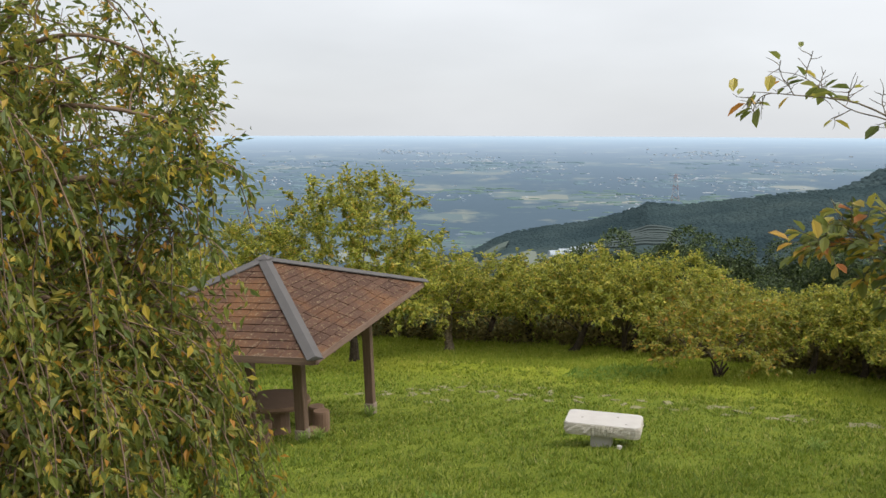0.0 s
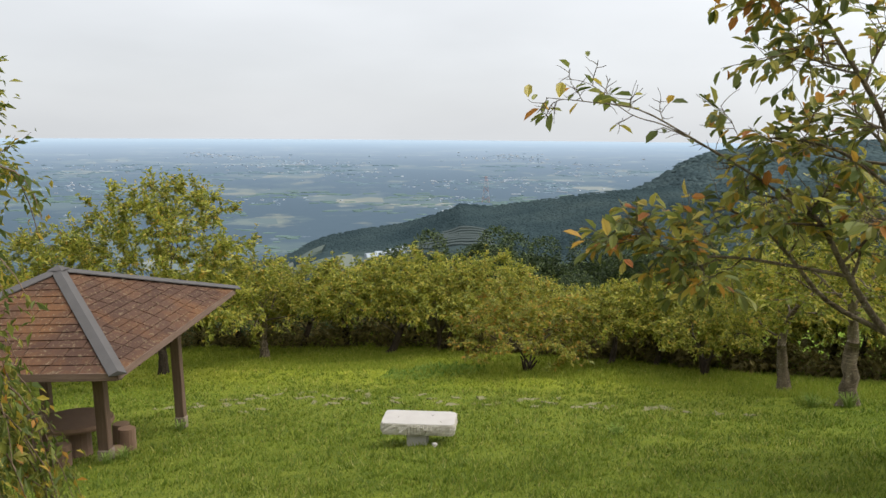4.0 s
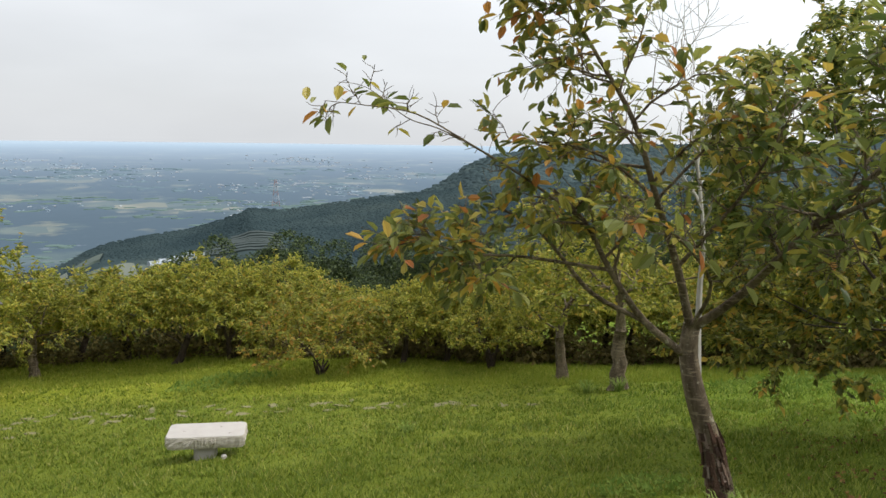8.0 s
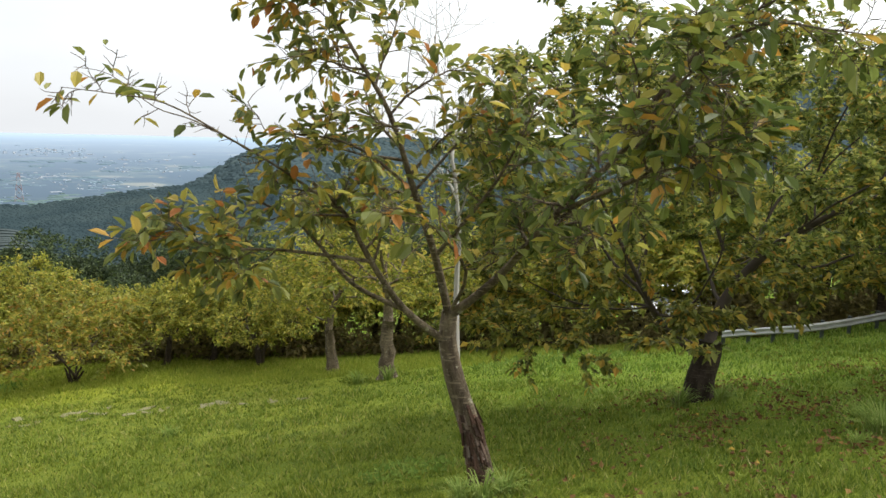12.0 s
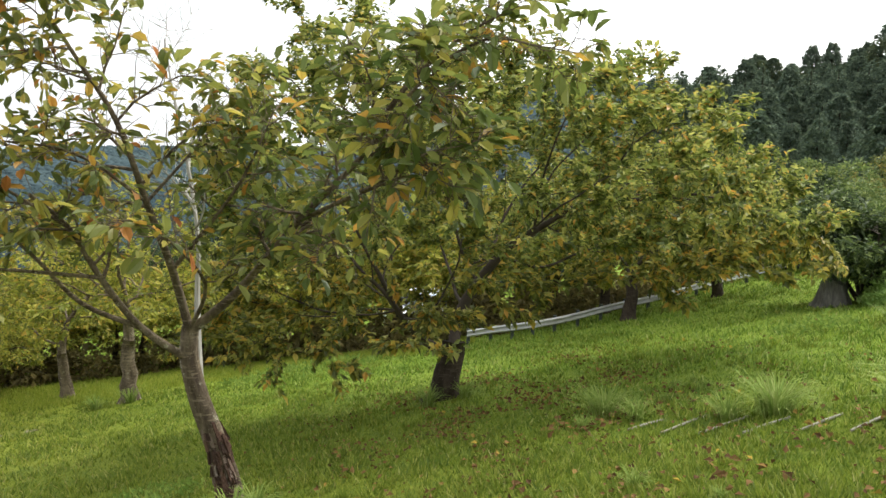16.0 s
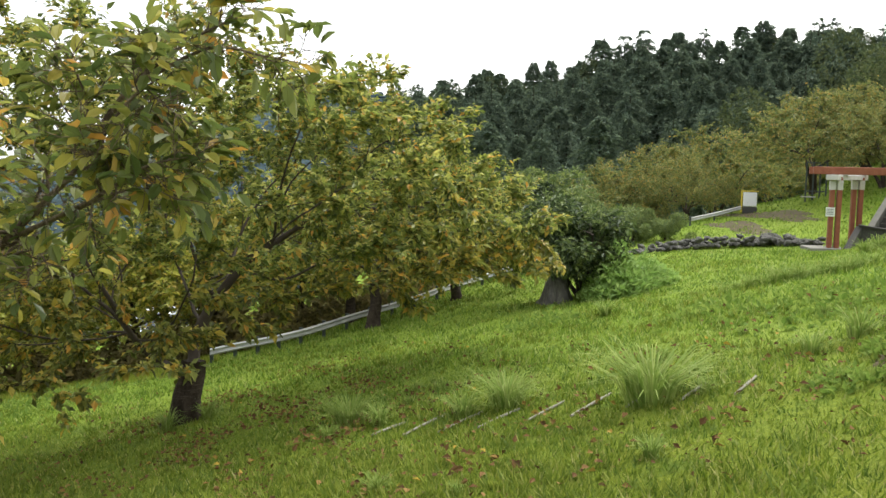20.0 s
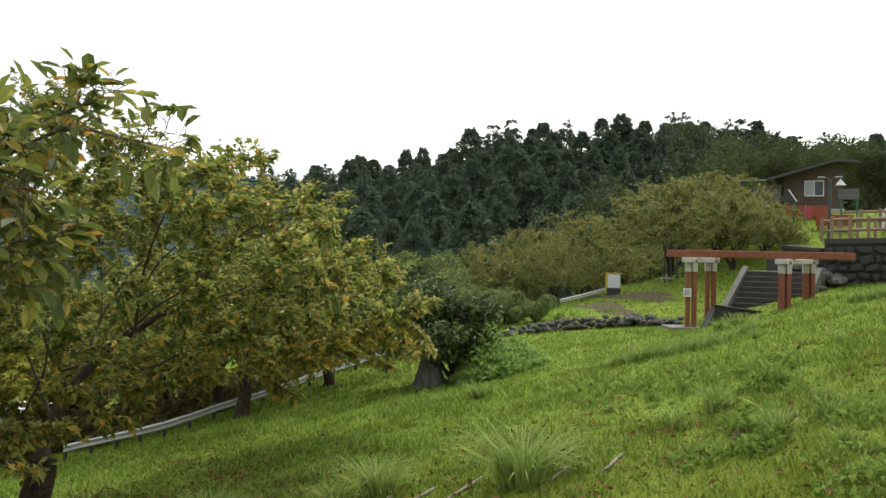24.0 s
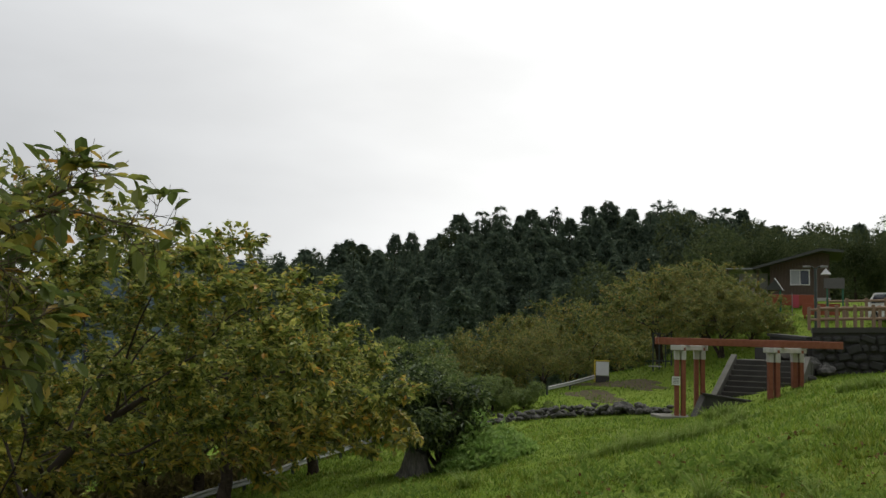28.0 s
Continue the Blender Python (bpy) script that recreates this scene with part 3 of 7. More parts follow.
def flared(height, r0, r1, lean, rng, n=7):
    k = np.linspace(0, 1, n)
    pts = np.stack([lean[0] * k + rng.normal(0, 0.02, n), lean[1] * k + rng.normal(0, 0.02, n), height * k - 0.12], 1)
    return pts, r0 + (r1 - r0) * k + r0 * 0.55 * np.exp(-k * 9)


def crown_cloud(rng, n, height, spread, fork, clear, lift, lumps=7):
    """Points through a vase-shaped crown: an uneven dome above, an underside that rises outwards."""
    a, q = rng.random(n) * 2 * math.pi, rng.random(n) ** 0.55
    ph = rng.random(3) * 6.28
    edge = spread / 2 * (1 + 0.14 * np.sin(2 * a + ph[0]) + 0.1 * np.sin(lumps * a + ph[1]))
    dome = 1 - 0.55 * q ** 2.4 + 0.09 * np.sin(5 * a + 4 * q + ph[2])
    low = clear + lift * q * spread / 2
    top = np.maximum(low + 0.2, fork + (height - fork) * dome)
    return np.stack([edge * q * np.cos(a), edge * q * np.sin(a), low + (top - low) * rng.random(n) ** 0.7], -1)


def cherry(seed, height, spread, trunk=0.16, fork=0.9, leaves=8000, leaf=0.13, clear=1.0, lift=0.1, buds=330, stems=1, droop=0.18):
    """A wide, low cherry: a short trunk or a few stems, boughs that fan out, a full, uneven crown."""
    t = Tree(seed)
    lean = t.r.normal(0, 0.12, 2)
    pts, rad = flared(fork, trunk, trunk * 0.72, lean, t.r)
    t.trunk.tube(pts, rad, 9)
    for i in range(stems - 1):
        a = 2 * math.pi * (i + 0.7 * t.r.random()) / max(1, stems - 1)
        t.limb((0.5 * trunk * math.cos(a), 0.5 * trunk * math.sin(a), -0.1), (0.45 * math.cos(a), 0.45 * math.sin(a), 1), fork * 1.9, trunk * 0.75, trunk * 0.3, 6, 0.08, 0.02, t.trunk, 7)
    t.grow(crown_cloud(t.r, buds, height, spread, fork, clear, lift), pts, trunk * 0.62, 0.004, 0.055 * spread ** 0.7, 0.075 * spread ** 0.8, 0.02, 0.07 * spread, 6, 1.6)
    total = sum(np.linalg.norm(np.diff(w, axis=0), axis=1).sum() for w in t.twigs)
    t.leaf_out(leaves / total, leaf, leaf * 0.52, droop, 0.04)
    return t

# ---- far hills, the plain's buildings, the pylon ----
def wooded_hill(name, label, skyline, crest, front, foot, clumps, size, seed, mat, fields=False):
    """A wooded ridge: its skyline as (bearing, slope of sight), its crest and front at these distances."""
    rng = np.random.default_rng(seed)
    bs, es = zip(*skyline)

    def height(b, s):
        top = 1.6 + np.interp(b, bs, es) * crest
        low = 1.6 + foot * front
        s2 = np.clip(s, 0, 1)
        z = low + (top - low) * (s2 ** 0.85) + (top - low) * (0.06 * np.sin(b * 1.7 + 3 * np.sin(s * 5 + b * 0.3)) + 0.09 * np.sin(b * 0.83 + 1.6 * s)) * s2 * (1 - s2) * 2
        return np.where(s > 1, top - (s - 1) * 260, z)

    g = Mesher()
    nb, ns = 160, 14
    bb, ss = np.meshgrid(np.linspace(bs[0], bs[-1], nb), np.linspace(0, 1.25, ns))
    d = front + (crest - front) * ss
    v = np.stack([d * np.sin(np.radians(bb)), d * np.cos(np.radians(bb)), height(bb, ss) - size * 0.4], -1).reshape(-1, 3)
    g.add(v, [(i * nb + j, i * nb + j + 1, (i + 1) * nb + j + 1, (i + 1) * nb + j) for i in range(ns - 1) for j in range(nb - 1)])
    # tree crowns: small uneven pointed clumps
    b = rng.uniform(bs[0], bs[-1], clumps)
    s = rng.random(clumps) ** 0.9 * 0.985
    dd = front + (crest - front) * s
    if fields:
        # a terraced field lies open on the slope
        s0, s1 = np.interp(b, [10, 16], [0.48, 0.38]), np.interp(b, [10, 16], [0.66, 0.61])
        valley = (b < 7.5) & (height(b, s) < dd * np.interp(b, [-3, 3, 7.5], [-0.12, -0.131, -0.138])) & (rng.random(clumps) < 0.93)
        keep = ~((b > 9.8) & (b < 16.2) & (s > s0 - 0.05) & (s < s1)) & ~valley
        b, s, dd = b[keep], s[keep], dd[keep]
        clumps = len(b)
        for k in range(8):
            ob = thing("field_terrace", pose(0, 0, 0), "narrow grassy field terrace on the wooded ridge", "field", "field terraces on the ridge")
            t = Mesher()
            bq = np.linspace(10.0 + 0.35 * k, 16.0 - 0.1 * k, 24)
            sq = np.interp(bq, [10, 16], [0.48, 0.38]) + (k + 0.35 * np.sin(bq * 0.9 + k)) * 0.024
            v = []
            for h, ds in ((-0.8, 0.0), (0.35, 0.001), (0.5, 0.02), (-0.5, 0.0205)):
                dq = front + (crest - front) * (sq + ds)
                v.append(np.stack([dq * np.sin(np.radians(bq)), dq * np.cos(np.radians(bq)), height(bq, sq) + h], -1))
            t.add(np.concatenate(v), [(i * 24 + j, i * 24 + j + 1, (i + 1) * 24 + j + 1, (i + 1) * 24 + j) for i in range(3) for j in range(23)])
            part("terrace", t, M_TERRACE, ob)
    c = np.stack([dd * np.sin(np.radians(b)), dd * np.cos(np.radians(b)), height(b, s) - 0.35 * size], -1)
    h = size * rng.uniform(0.25, 0.6, clumps)
    w = size * rng.uniform(0.6, 1.3, clumps)
    ang = rng.random(clumps) * 6.28
    ring = []
    for k in range(5):
        a = ang + k * 2 * math.pi / 5
        ring.append(c + np.stack([np.cos(a) * w * rng.uniform(0.7, 1.2, clumps), np.sin(a) * w * rng.uniform(0.7, 1.2, clumps), -h * 0.45], -1))
    mid = []
    for k in range(5):
        a = ang + (k + 0.5) * 2 * math.pi / 5
        mid.append(c + np.stack([np.cos(a) * w * 0.7, np.sin(a) * w * 0.7, h * rng.uniform(0.1, 0.35, clumps)], -1))
    top = c + np.stack([rng.normal(0, 0.15, clumps) * w, rng.normal(0, 0.15, clumps) * w, h * 0.55], -1)
    pts = np.stack(ring + mid + [top], 1)
    base = np.arange(clumps)[:, None] * 11 + g.n
    g.v.append(pts.reshape(-1, 3))
    for k in range(5):
        n = (k + 1) % 5
        for tri in ((k, n, 5 + k), (n, 5 + n, 5 + k), (5 + k, 5 + n, 10)):
            f = base + np.array(tri)
            g.f.extend(f.tolist())
            g.m.extend([0] * clumps)
    g.n += clumps * 11
    ob = part(name, g, mat, None, label, True)
    tagged(ob, category="wooded hill", kind="stuff")
    return height


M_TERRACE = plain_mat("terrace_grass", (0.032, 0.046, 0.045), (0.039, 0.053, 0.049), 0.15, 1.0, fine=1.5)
ridge_height = wooded_hill("wooded_ridge", "low dark-wooded ridge between the lawn and the plain",
            [(-3, -0.158), (2.2, -0.143), (3.4, -0.132), (4.7, -0.122), (6.9, -0.114), (9.8, -0.107), (12, -0.096), (13.6, -0.084), (15.8, -0.086), (19.5, -0.076), (22.2, -0.069), (25.3, -0.063), (34, -0.05), (44, -0.045), (58, -0.045), (70, -0.05)],
            620, 330, -0.2, 42000, 1.6, 21, M_HILL, True)
wooded_hill("wooded_mountain", "hazy blue-green wooded mountain behind the ridge",
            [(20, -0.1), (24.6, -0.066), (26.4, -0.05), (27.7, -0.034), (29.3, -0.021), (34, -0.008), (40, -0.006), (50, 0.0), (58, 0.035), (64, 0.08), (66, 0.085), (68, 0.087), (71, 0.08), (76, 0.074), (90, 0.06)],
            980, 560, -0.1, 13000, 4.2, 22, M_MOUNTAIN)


def plain_buildings():
    """Scattered roofs and walls of the towns on the plain, too far to count."""
    rng = np.random.default_rng(31)
    g = Mesher()
    centres = [(rng.uniform(-30, 40), rng.uniform(1300, 2700), rng.uniform(0.5, 2.2)) for _ in range(26)]
    n = 1150
    for i in range(n):
        if i % 8:
            b0, d0, sp = centres[rng.integers(len(centres))]
            b, d = b0 + rng.normal(0, sp), d0 * (1 + rng.normal(0, 0.035))
        else:
            b, d = rng.uniform(-32, 42), rng.uniform(900, 2700)
        x, y = bearing(b, d)
        w, l, h = rng.uniform(0.7, 1.7) * d / 1200, rng.uniform(0.9, 2.6) * d / 1200 * (4 if i % 23 == 0 else 1), rng.uniform(0.35, 0.8) * d / 1200
        z = float(ground_z(x, y))
        k = int(rng.choice([0, 0, 1, 1, 1, 2]))
        m = pose(x, y, z, 0, 0, rng.uniform(0, 180))
        v = [m @ Vector(p) for p in ((-l, -w, -0.5), (l, -w, -0.5), (l, w, -0.5), (-l, w, -0.5), (-l, -w, h), (l, -w, h), (l, w, h), (-l, w, h), (-l, 0, h * 1.5), (l, 0, h * 1.5))]
        g.add([(p.x, p.y, p.z) for p in v], [(0, 1, 5, 4), (1, 2, 6, 9, 5), (2, 3, 7, 6), (3, 0, 4, 8, 7), (4, 5, 9, 8), (8, 9, 6, 7)], k)
    # walls and roofs dulled towards blue-grey, the plain's haze being in their colours
    wall = plain_mat("hazed_pale_walls", (0.33, 0.36, 0.39), (0.25, 0.285, 0.325), 0.1, 0.9)
    grey = plain_mat("hazed_grey_roofs", (0.2, 0.27, 0.33), (0.24, 0.3, 0.36), 0.1, 0.9)
    warm = plain_mat("hazed_warm_roofs", (0.29, 0.31, 0.33), (0.26, 0.29, 0.32), 0.1, 0.9)
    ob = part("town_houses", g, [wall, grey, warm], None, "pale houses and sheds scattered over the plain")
    tagged(ob, category="buildings", kind="stuff")


def plain_woods():
    """Dark copses and hedgerow woods on the plain, as low uneven mounds."""
    rng = np.random.default_rng(32)
    g = Mesher()
    for i in range(230):
        b, d = rng.uniform(-32, 42), 850 * (2200 / 850) ** rng.random()
        for j in range(rng.integers(4, 10)):
            bb, d2 = b + rng.normal(0, 1.0), d * (1 + rng.normal(0, 0.012))
            x, y = bearing(bb, d2)
            r, h = rng.uniform(3, 11) * d / 1500, rng.uniform(0.6, 1.8) * d / 1500
            z = float(ground_z(x, y))
            n = 9
            a = np.arange(n) * 2 * math.pi / n + rng.random()
            rr = r * rng.uniform(0.6, 1.2, n)
            low = np.stack([x + rr * 1.6 * np.cos(a), y + rr * 0.9 * np.sin(a), np.full(n, z - 0.5)], -1)
            mid = np.stack([x + rr * 1.3 * np.cos(a), y + rr * 0.7 * np.sin(a), z + h * rng.uniform(0.6, 1.0, n)], -1)
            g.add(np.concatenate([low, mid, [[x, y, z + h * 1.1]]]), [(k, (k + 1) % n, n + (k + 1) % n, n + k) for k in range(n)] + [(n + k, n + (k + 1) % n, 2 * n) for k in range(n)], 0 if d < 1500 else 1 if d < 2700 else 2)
    # one wood in three tones: the haze of each distance is in its colour
    mats = [plain_mat(nm, a, b, 0.03, 1.0, fine=0.3) for nm, a, b in (("copse_near_haze", (0.075, 0.12, 0.115), (0.1, 0.15, 0.13)), ("copse_middle_haze", (0.095, 0.145, 0.175), (0.115, 0.165, 0.195)), ("copse_far_haze", (0.16, 0.225, 0.29), (0.18, 0.245, 0.31)))]
    ob = part("distant_copses", g, mats, None, "hazy blue-green copses and woods spread over the plain")
    tagged(ob, category="woods", kind="stuff")


def greenhouse(b, d, length, turn, width=6.0):
    x, y = bearing(b, d)
    base = float(ridge_height(np.array(b), np.array((d - 330) / 290)))
    ob = thing("greenhouse", pose(x, y, base - 0.3, 0, 0, turn), "long pale plastic greenhouse on the valley floor", "greenhouse", "greenhouses in the valley")
    g = Mesher()
    n = 8
    arc = [(width / 2 * math.cos(math.pi * k / n), 3.0 * math.sin(math.pi * k / n)) for k in range(n + 1)]
    g.add([(s * length / 2, u, v) for s in (-1, 1) for u, v in arc], [(k, k + 1, n + 2 + k, n + 1 + k) for k in range(n)] + [tuple(range(n + 1)), tuple(reversed(range(n + 1, 2 * n + 2)))])
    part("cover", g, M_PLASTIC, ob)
    return ob


def pylon(b, d, height):
    x, y = bearing(b, d)
    e = np.interp(b, [13.4, 18.9], [-0.083, -0.081])
    ob = thing("pylon", pose(x, y, 1.6 + e * d - 1.0, 0, 0, -b), "red and white lattice power pylon on the ridge", "pylon")
    for i in range(5):
        lo, hi = height * i / 5, height * (i + 1) / 5
        w0, w1 = 2.6 * (1 - 0.8 * i / 5), 2.6 * (1 - 0.8 * (i + 1) / 5)
        g = Mesher()
        c = [(-1, -1), (1, -1), (1, 1), (-1, 1)]
        for k in range(4):
            a, n = c[k], c[(k + 1) % 4]
            g.tube([(a[0] * w0, a[1] * w0, lo), (a[0] * w1, a[1] * w1, hi)], [0.16, 0.16], 4)
            g.tube([(a[0] * w0, a[1] * w0, lo), (n[0] * w1, n[1] * w1, hi)], [0.1, 0.1], 3)
            g.tube([(n[0] * w0, n[1] * w0, lo), (a[0] * w1, a[1] * w1, hi)], [0.1, 0.1], 3)
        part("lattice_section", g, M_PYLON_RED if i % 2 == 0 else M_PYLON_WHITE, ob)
    for k, z in enumerate((0.72, 0.84, 0.96)):
        g = Mesher()
        g.tube([(-5 + k, 0, height * z), (0, 0, height * (z + 0.03)), (5 - k, 0, height * z)], [0.12, 0.2, 0.12], 4)
        part("cross_arm", g, M_PYLON_WHITE, ob)


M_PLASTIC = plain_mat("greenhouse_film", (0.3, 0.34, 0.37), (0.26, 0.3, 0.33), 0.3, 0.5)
# red and white paint with the distance haze toned in
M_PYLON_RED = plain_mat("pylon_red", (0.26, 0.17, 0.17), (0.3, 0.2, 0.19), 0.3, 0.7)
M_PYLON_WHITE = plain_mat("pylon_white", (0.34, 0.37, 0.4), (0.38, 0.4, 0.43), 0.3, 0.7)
plain_buildings()
plain_woods()
pylon(15.3, 600, 18)
for gb, gd, gl, gt in ((7.9, 452, 9, 10), (8.6, 456, 10, 4), (9.4, 460, 10, -4), (10.2, 464, 9, -10), (1.1, 445, 10, 6), (0.3, 438, 9, 14), (0.7, 470, 9, 2)):
    greenhouse(gb, gd, gl, gt)


def valley_field(b0, b1, s0, s1, mat, label):
    """A small field on the valley floor below the ridge, banked at its edge."""
    ob = thing("valley_field", pose(0, 0, 0), label, "field", "fields in the valley")
    k = np.linspace(0, 1, 9)
    v = []
    for f, h in ((0.0, -1.0), (0.03, 0.7), (0.5, 0.9), (0.97, 0.7), (1.0, -1.0)):
        bq = b0 + (b1 - b0) * k + 0.25 * np.sin(5 * k + b0) * (f - 0.5)
        sq = s0 + (s1 - s0) * f + 0.012 * np.sin(4 * k + b1)
        dq = 330 + 290 * sq
        v.append(np.stack([dq * np.sin(np.radians(bq)), dq * np.cos(np.radians(bq)), ridge_height(bq, sq) + h], -1))
    g = Mesher()
    g.add(np.concatenate(v), [(i * 9 + j, i * 9 + j + 1, (i + 1) * 9 + j + 1, (i + 1) * 9 + j) for i in range(4) for j in range(8)])
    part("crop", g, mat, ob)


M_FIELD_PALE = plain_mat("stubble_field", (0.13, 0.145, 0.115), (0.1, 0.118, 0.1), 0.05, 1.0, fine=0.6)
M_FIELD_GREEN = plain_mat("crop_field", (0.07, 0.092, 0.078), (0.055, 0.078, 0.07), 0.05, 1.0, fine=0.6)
for fb0, fb1, fs0, fs1, pale in ((0.2, 1.9, 0.38, 0.46, 1), (2.2, 3.4, 0.42, 0.52, 0), (3.6, 5.2, 0.36, 0.48, 0), (5.5, 6.6, 0.3, 0.5, 1), (-1.6, -0.2, 0.4, 0.52, 0), (1.0, 2.6, 0.6, 0.68, 1), (3.0, 4.6, 0.62, 0.72, 0), (6.7, 7.6, 0.36, 0.44, 0)):
    valley_field(fb0, fb1, fs0, fs1, M_FIELD_PALE if pale else M_FIELD_GREEN, "pale stubble field on the valley floor" if pale else "green crop field on the valley floor")

# ---- cherry rows along the lawn, woods below them, cedars on the slope ----
def place(ob, b, d, turn=0.0, scale=1.0, sink=0.0, low=1.0):
    x, y = bearing(b, d)
    c = copy_thing(ob, on_ground(x, y, turn, sink))
    c.scale = (scale * (1.15 if low < 1 else 1), scale * (1.15 if low < 1 else 1), scale * low)
    return c


ROW_LABEL = "low spreading cherry tree with yellow-green autumn leaves at the lawn's edge"
# the lawn's far edge: bearing and distance
EDGE_B, EDGE_D = [-30, -4, 1, 9, 16, 23, 30, 38, 47, 56, 62], [46, 39.5, 36, 33, 29.6, 28.6, 26.8, 26.0, 25.6, 23.4, 22.6]
row = [
    cherry(3, 3.6, 5.6, 0.15, 1.1, 9500, 0.14, 1.25, 0.08),
    cherry(11, 3.5, 5.2, 0.13, 0.8, 9000, 0.14, 1.0, 0.14, 330, 3),
    cherry(14, 3.7, 5.0, 0.14, 1.2, 9000, 0.14, 1.35, 0.1),
]
# (bearing, distance, turn, size): the front trees stand at the edge, the others fill the rows behind
spots = [[(9.1, 32.2, 40, 0.98), (23.7, 28.2, 100, 0.74), (3.2, 36.5, 77, 1.0), (15.2, 33.5, 140, 0.95), (33, 29.5, 210, 0.85), (42, 28.0, 80, 0.85), (-23, 44, 30, 1.2), (54, 27.5, 10, 1.2), (27.5, 32, 33, 0.78), (19.5, 34.5, 10, 0.66), (37, 30.5, 300, 0.85)],
         [(12.4, 31.8, 150, 0.92), (29.7, 26.2, 60, 0.72), (6.2, 35.5, 20, 1.0), (21.5, 32.5, 170, 0.62), (34.5, 32, 90, 0.85), (-14.5, 42, 50, 1.25), (49.5, 28.5, 20, 1.1), (59.5, 26.5, 160, 1.25), (0.5, 40, 60, 1.0), (46.5, 27.2, 15, 0.8), (25.6, 31, 220, 0.68)],
         [(26.6, 28.0, 70, 0.76), (10.8, 35, 120, 1.0), (-18.5, 43, 10, 1.3), (38.5, 28.5, 10, 0.9), (31.5, 29.0, 200, 0.85), (65, 27.5, 20, 1.25), (-3.5, 41.5, 10, 1.0), (17.6, 32.5, 50, 0.74), (-1.0, 39, 30, 0.95), (44.5, 29, 70, 0.85), (56.5, 27, 300, 0.8)]]
for proto_tree, where in zip(row, spots):
    b, d, turn, sc = where[0]
    first = proto_tree.stand("cherry_tree", on_ground(*bearing(b, d), turn), ROW_LABEL, "tree", M_BARK_DARK, M_LEAF_ROW, "cherry trees along the lawn")
    first.scale = (sc,) * 3
    for b, d, turn, sc in where[1:]:
        place(first, b, d, turn, sc)

# a taller, looser cherry beyond the rest shelter, with upright shoots
tall = cherry(29, 7.2, 8.6, 0.2, 1.2, 24000, 0.16, 1.5, 0.14, 560)
tall_tree = tall.stand("tall_cherry_tree", on_ground(*bearing(-5.6, 33.0), 40), "tall cherry tree with loose yellow-green foliage behind the shelter", "tree", M_BARK_DARK, M_LEAF_ROW, "tall cherry trees behind the shelter")
place(tall_tree, -12.5, 35.0, 150, 0.78)

# two old pale-stemmed cherries, nearly bare below, and one with hanging twigs
old = cherry(17, 5.0, 5.6, 0.2, 1.5, 6500, 0.13, 1.7, 0.14, 260)
old_tree = old.stand("old_cherry_tree", on_ground(*bearing(37.9, 20.6), 30), "old cherry tree with a pale lichened trunk and thin foliage", "tree", M_BARK, M_LEAF_ROW, "old cherry trees")
place(old_tree, 34.3, 23.7, 140, 0.84)
grey = cherry(19, 4.0, 4.4, 0.2, 0.9, 3400, 0.12, 1.0, 0.1, 230)
grey.stand("old_cherry_tree", on_ground(*bearing(0.8, 34.2), 10), "old grey cherry tree with sparse small leaves", "tree", M_BARK, M_LEAF_ROW, "old cherry trees")

# a rust-tinged shrub of many stems
shrub = cherry(23, 2.75, 4.6, 0.07, 0.3, 8000, 0.13, 0.45, 0.1, 330, 6)
shrub.stand("cherry_shrub", on_ground(*bearing(18.2, 26.3)), "many-stemmed cherry shrub turning rust orange on the lawn", "shrub", M_BARK_DARK, M_LEAF_RUST)


def undergrowth():
    """The dim thicket behind the rows: brambles and saplings grown together."""
    rng = np.random.default_rng(41)
    n = 26000
    b = rng.uniform(-32, 62, n)
    along = rng.random(n)
    along = along ** 1.7
    d = np.interp(b, EDGE_B, EDGE_D) + 0.7 + 6 * along + 0.3 * np.sin(b * 1.9) + rng.normal(0, 0.12, n)
    x, y = d * np.sin(np.radians(b)), d * np.cos(np.radians(b))
    h = rng.random(n) ** 1.15 * (0.6 + 0.3 * np.sin(b * 1.3) + along * 1.3)
    # and the bank beyond the guard rail
    m = 11000
    b2 = rng.uniform(57, 84, m)
    d2 = np.interp(b2, [56, 64.6, 68.9, 73.8, 76.7, 79.2, 80.8, 84], [21.8, 20.8, 22.8, 25.3, 27.8, 29.8, 32.5, 35.0]) + 2.0 + 9 * rng.random(m)
    x, y = np.concatenate([x, d2 * np.sin(np.radians(b2))]), np.concatenate([y, d2 * np.cos(np.radians(b2))])
    h = np.concatenate([h, rng.random(m) ** 1.1 * (0.8 + 0.4 * np.sin(b2 * 1.7) + 0.5 * rng.random(m))])
    n += m
    t = Tree(42)
    t.blades(np.stack([x, y, ground_z(x, y) + h], -1), rng.normal(0, 1, (n, 3)), 0.22, 0.12, 0.2, 0.05, 0.3)
    ob = part("undergrowth", t.leaves, leaf_mat("thicket_leaves", (0.0, (0.09, 0.078, 0.034)), (0.5, (0.16, 0.135, 0.055)), (1.0, (0.25, 0.2, 0.075)), through=0.35, rough=0.8), None, "dim brown-green thicket behind the cherry rows")
    tagged(ob, category="thicket", kind="stuff")


undergrowth()


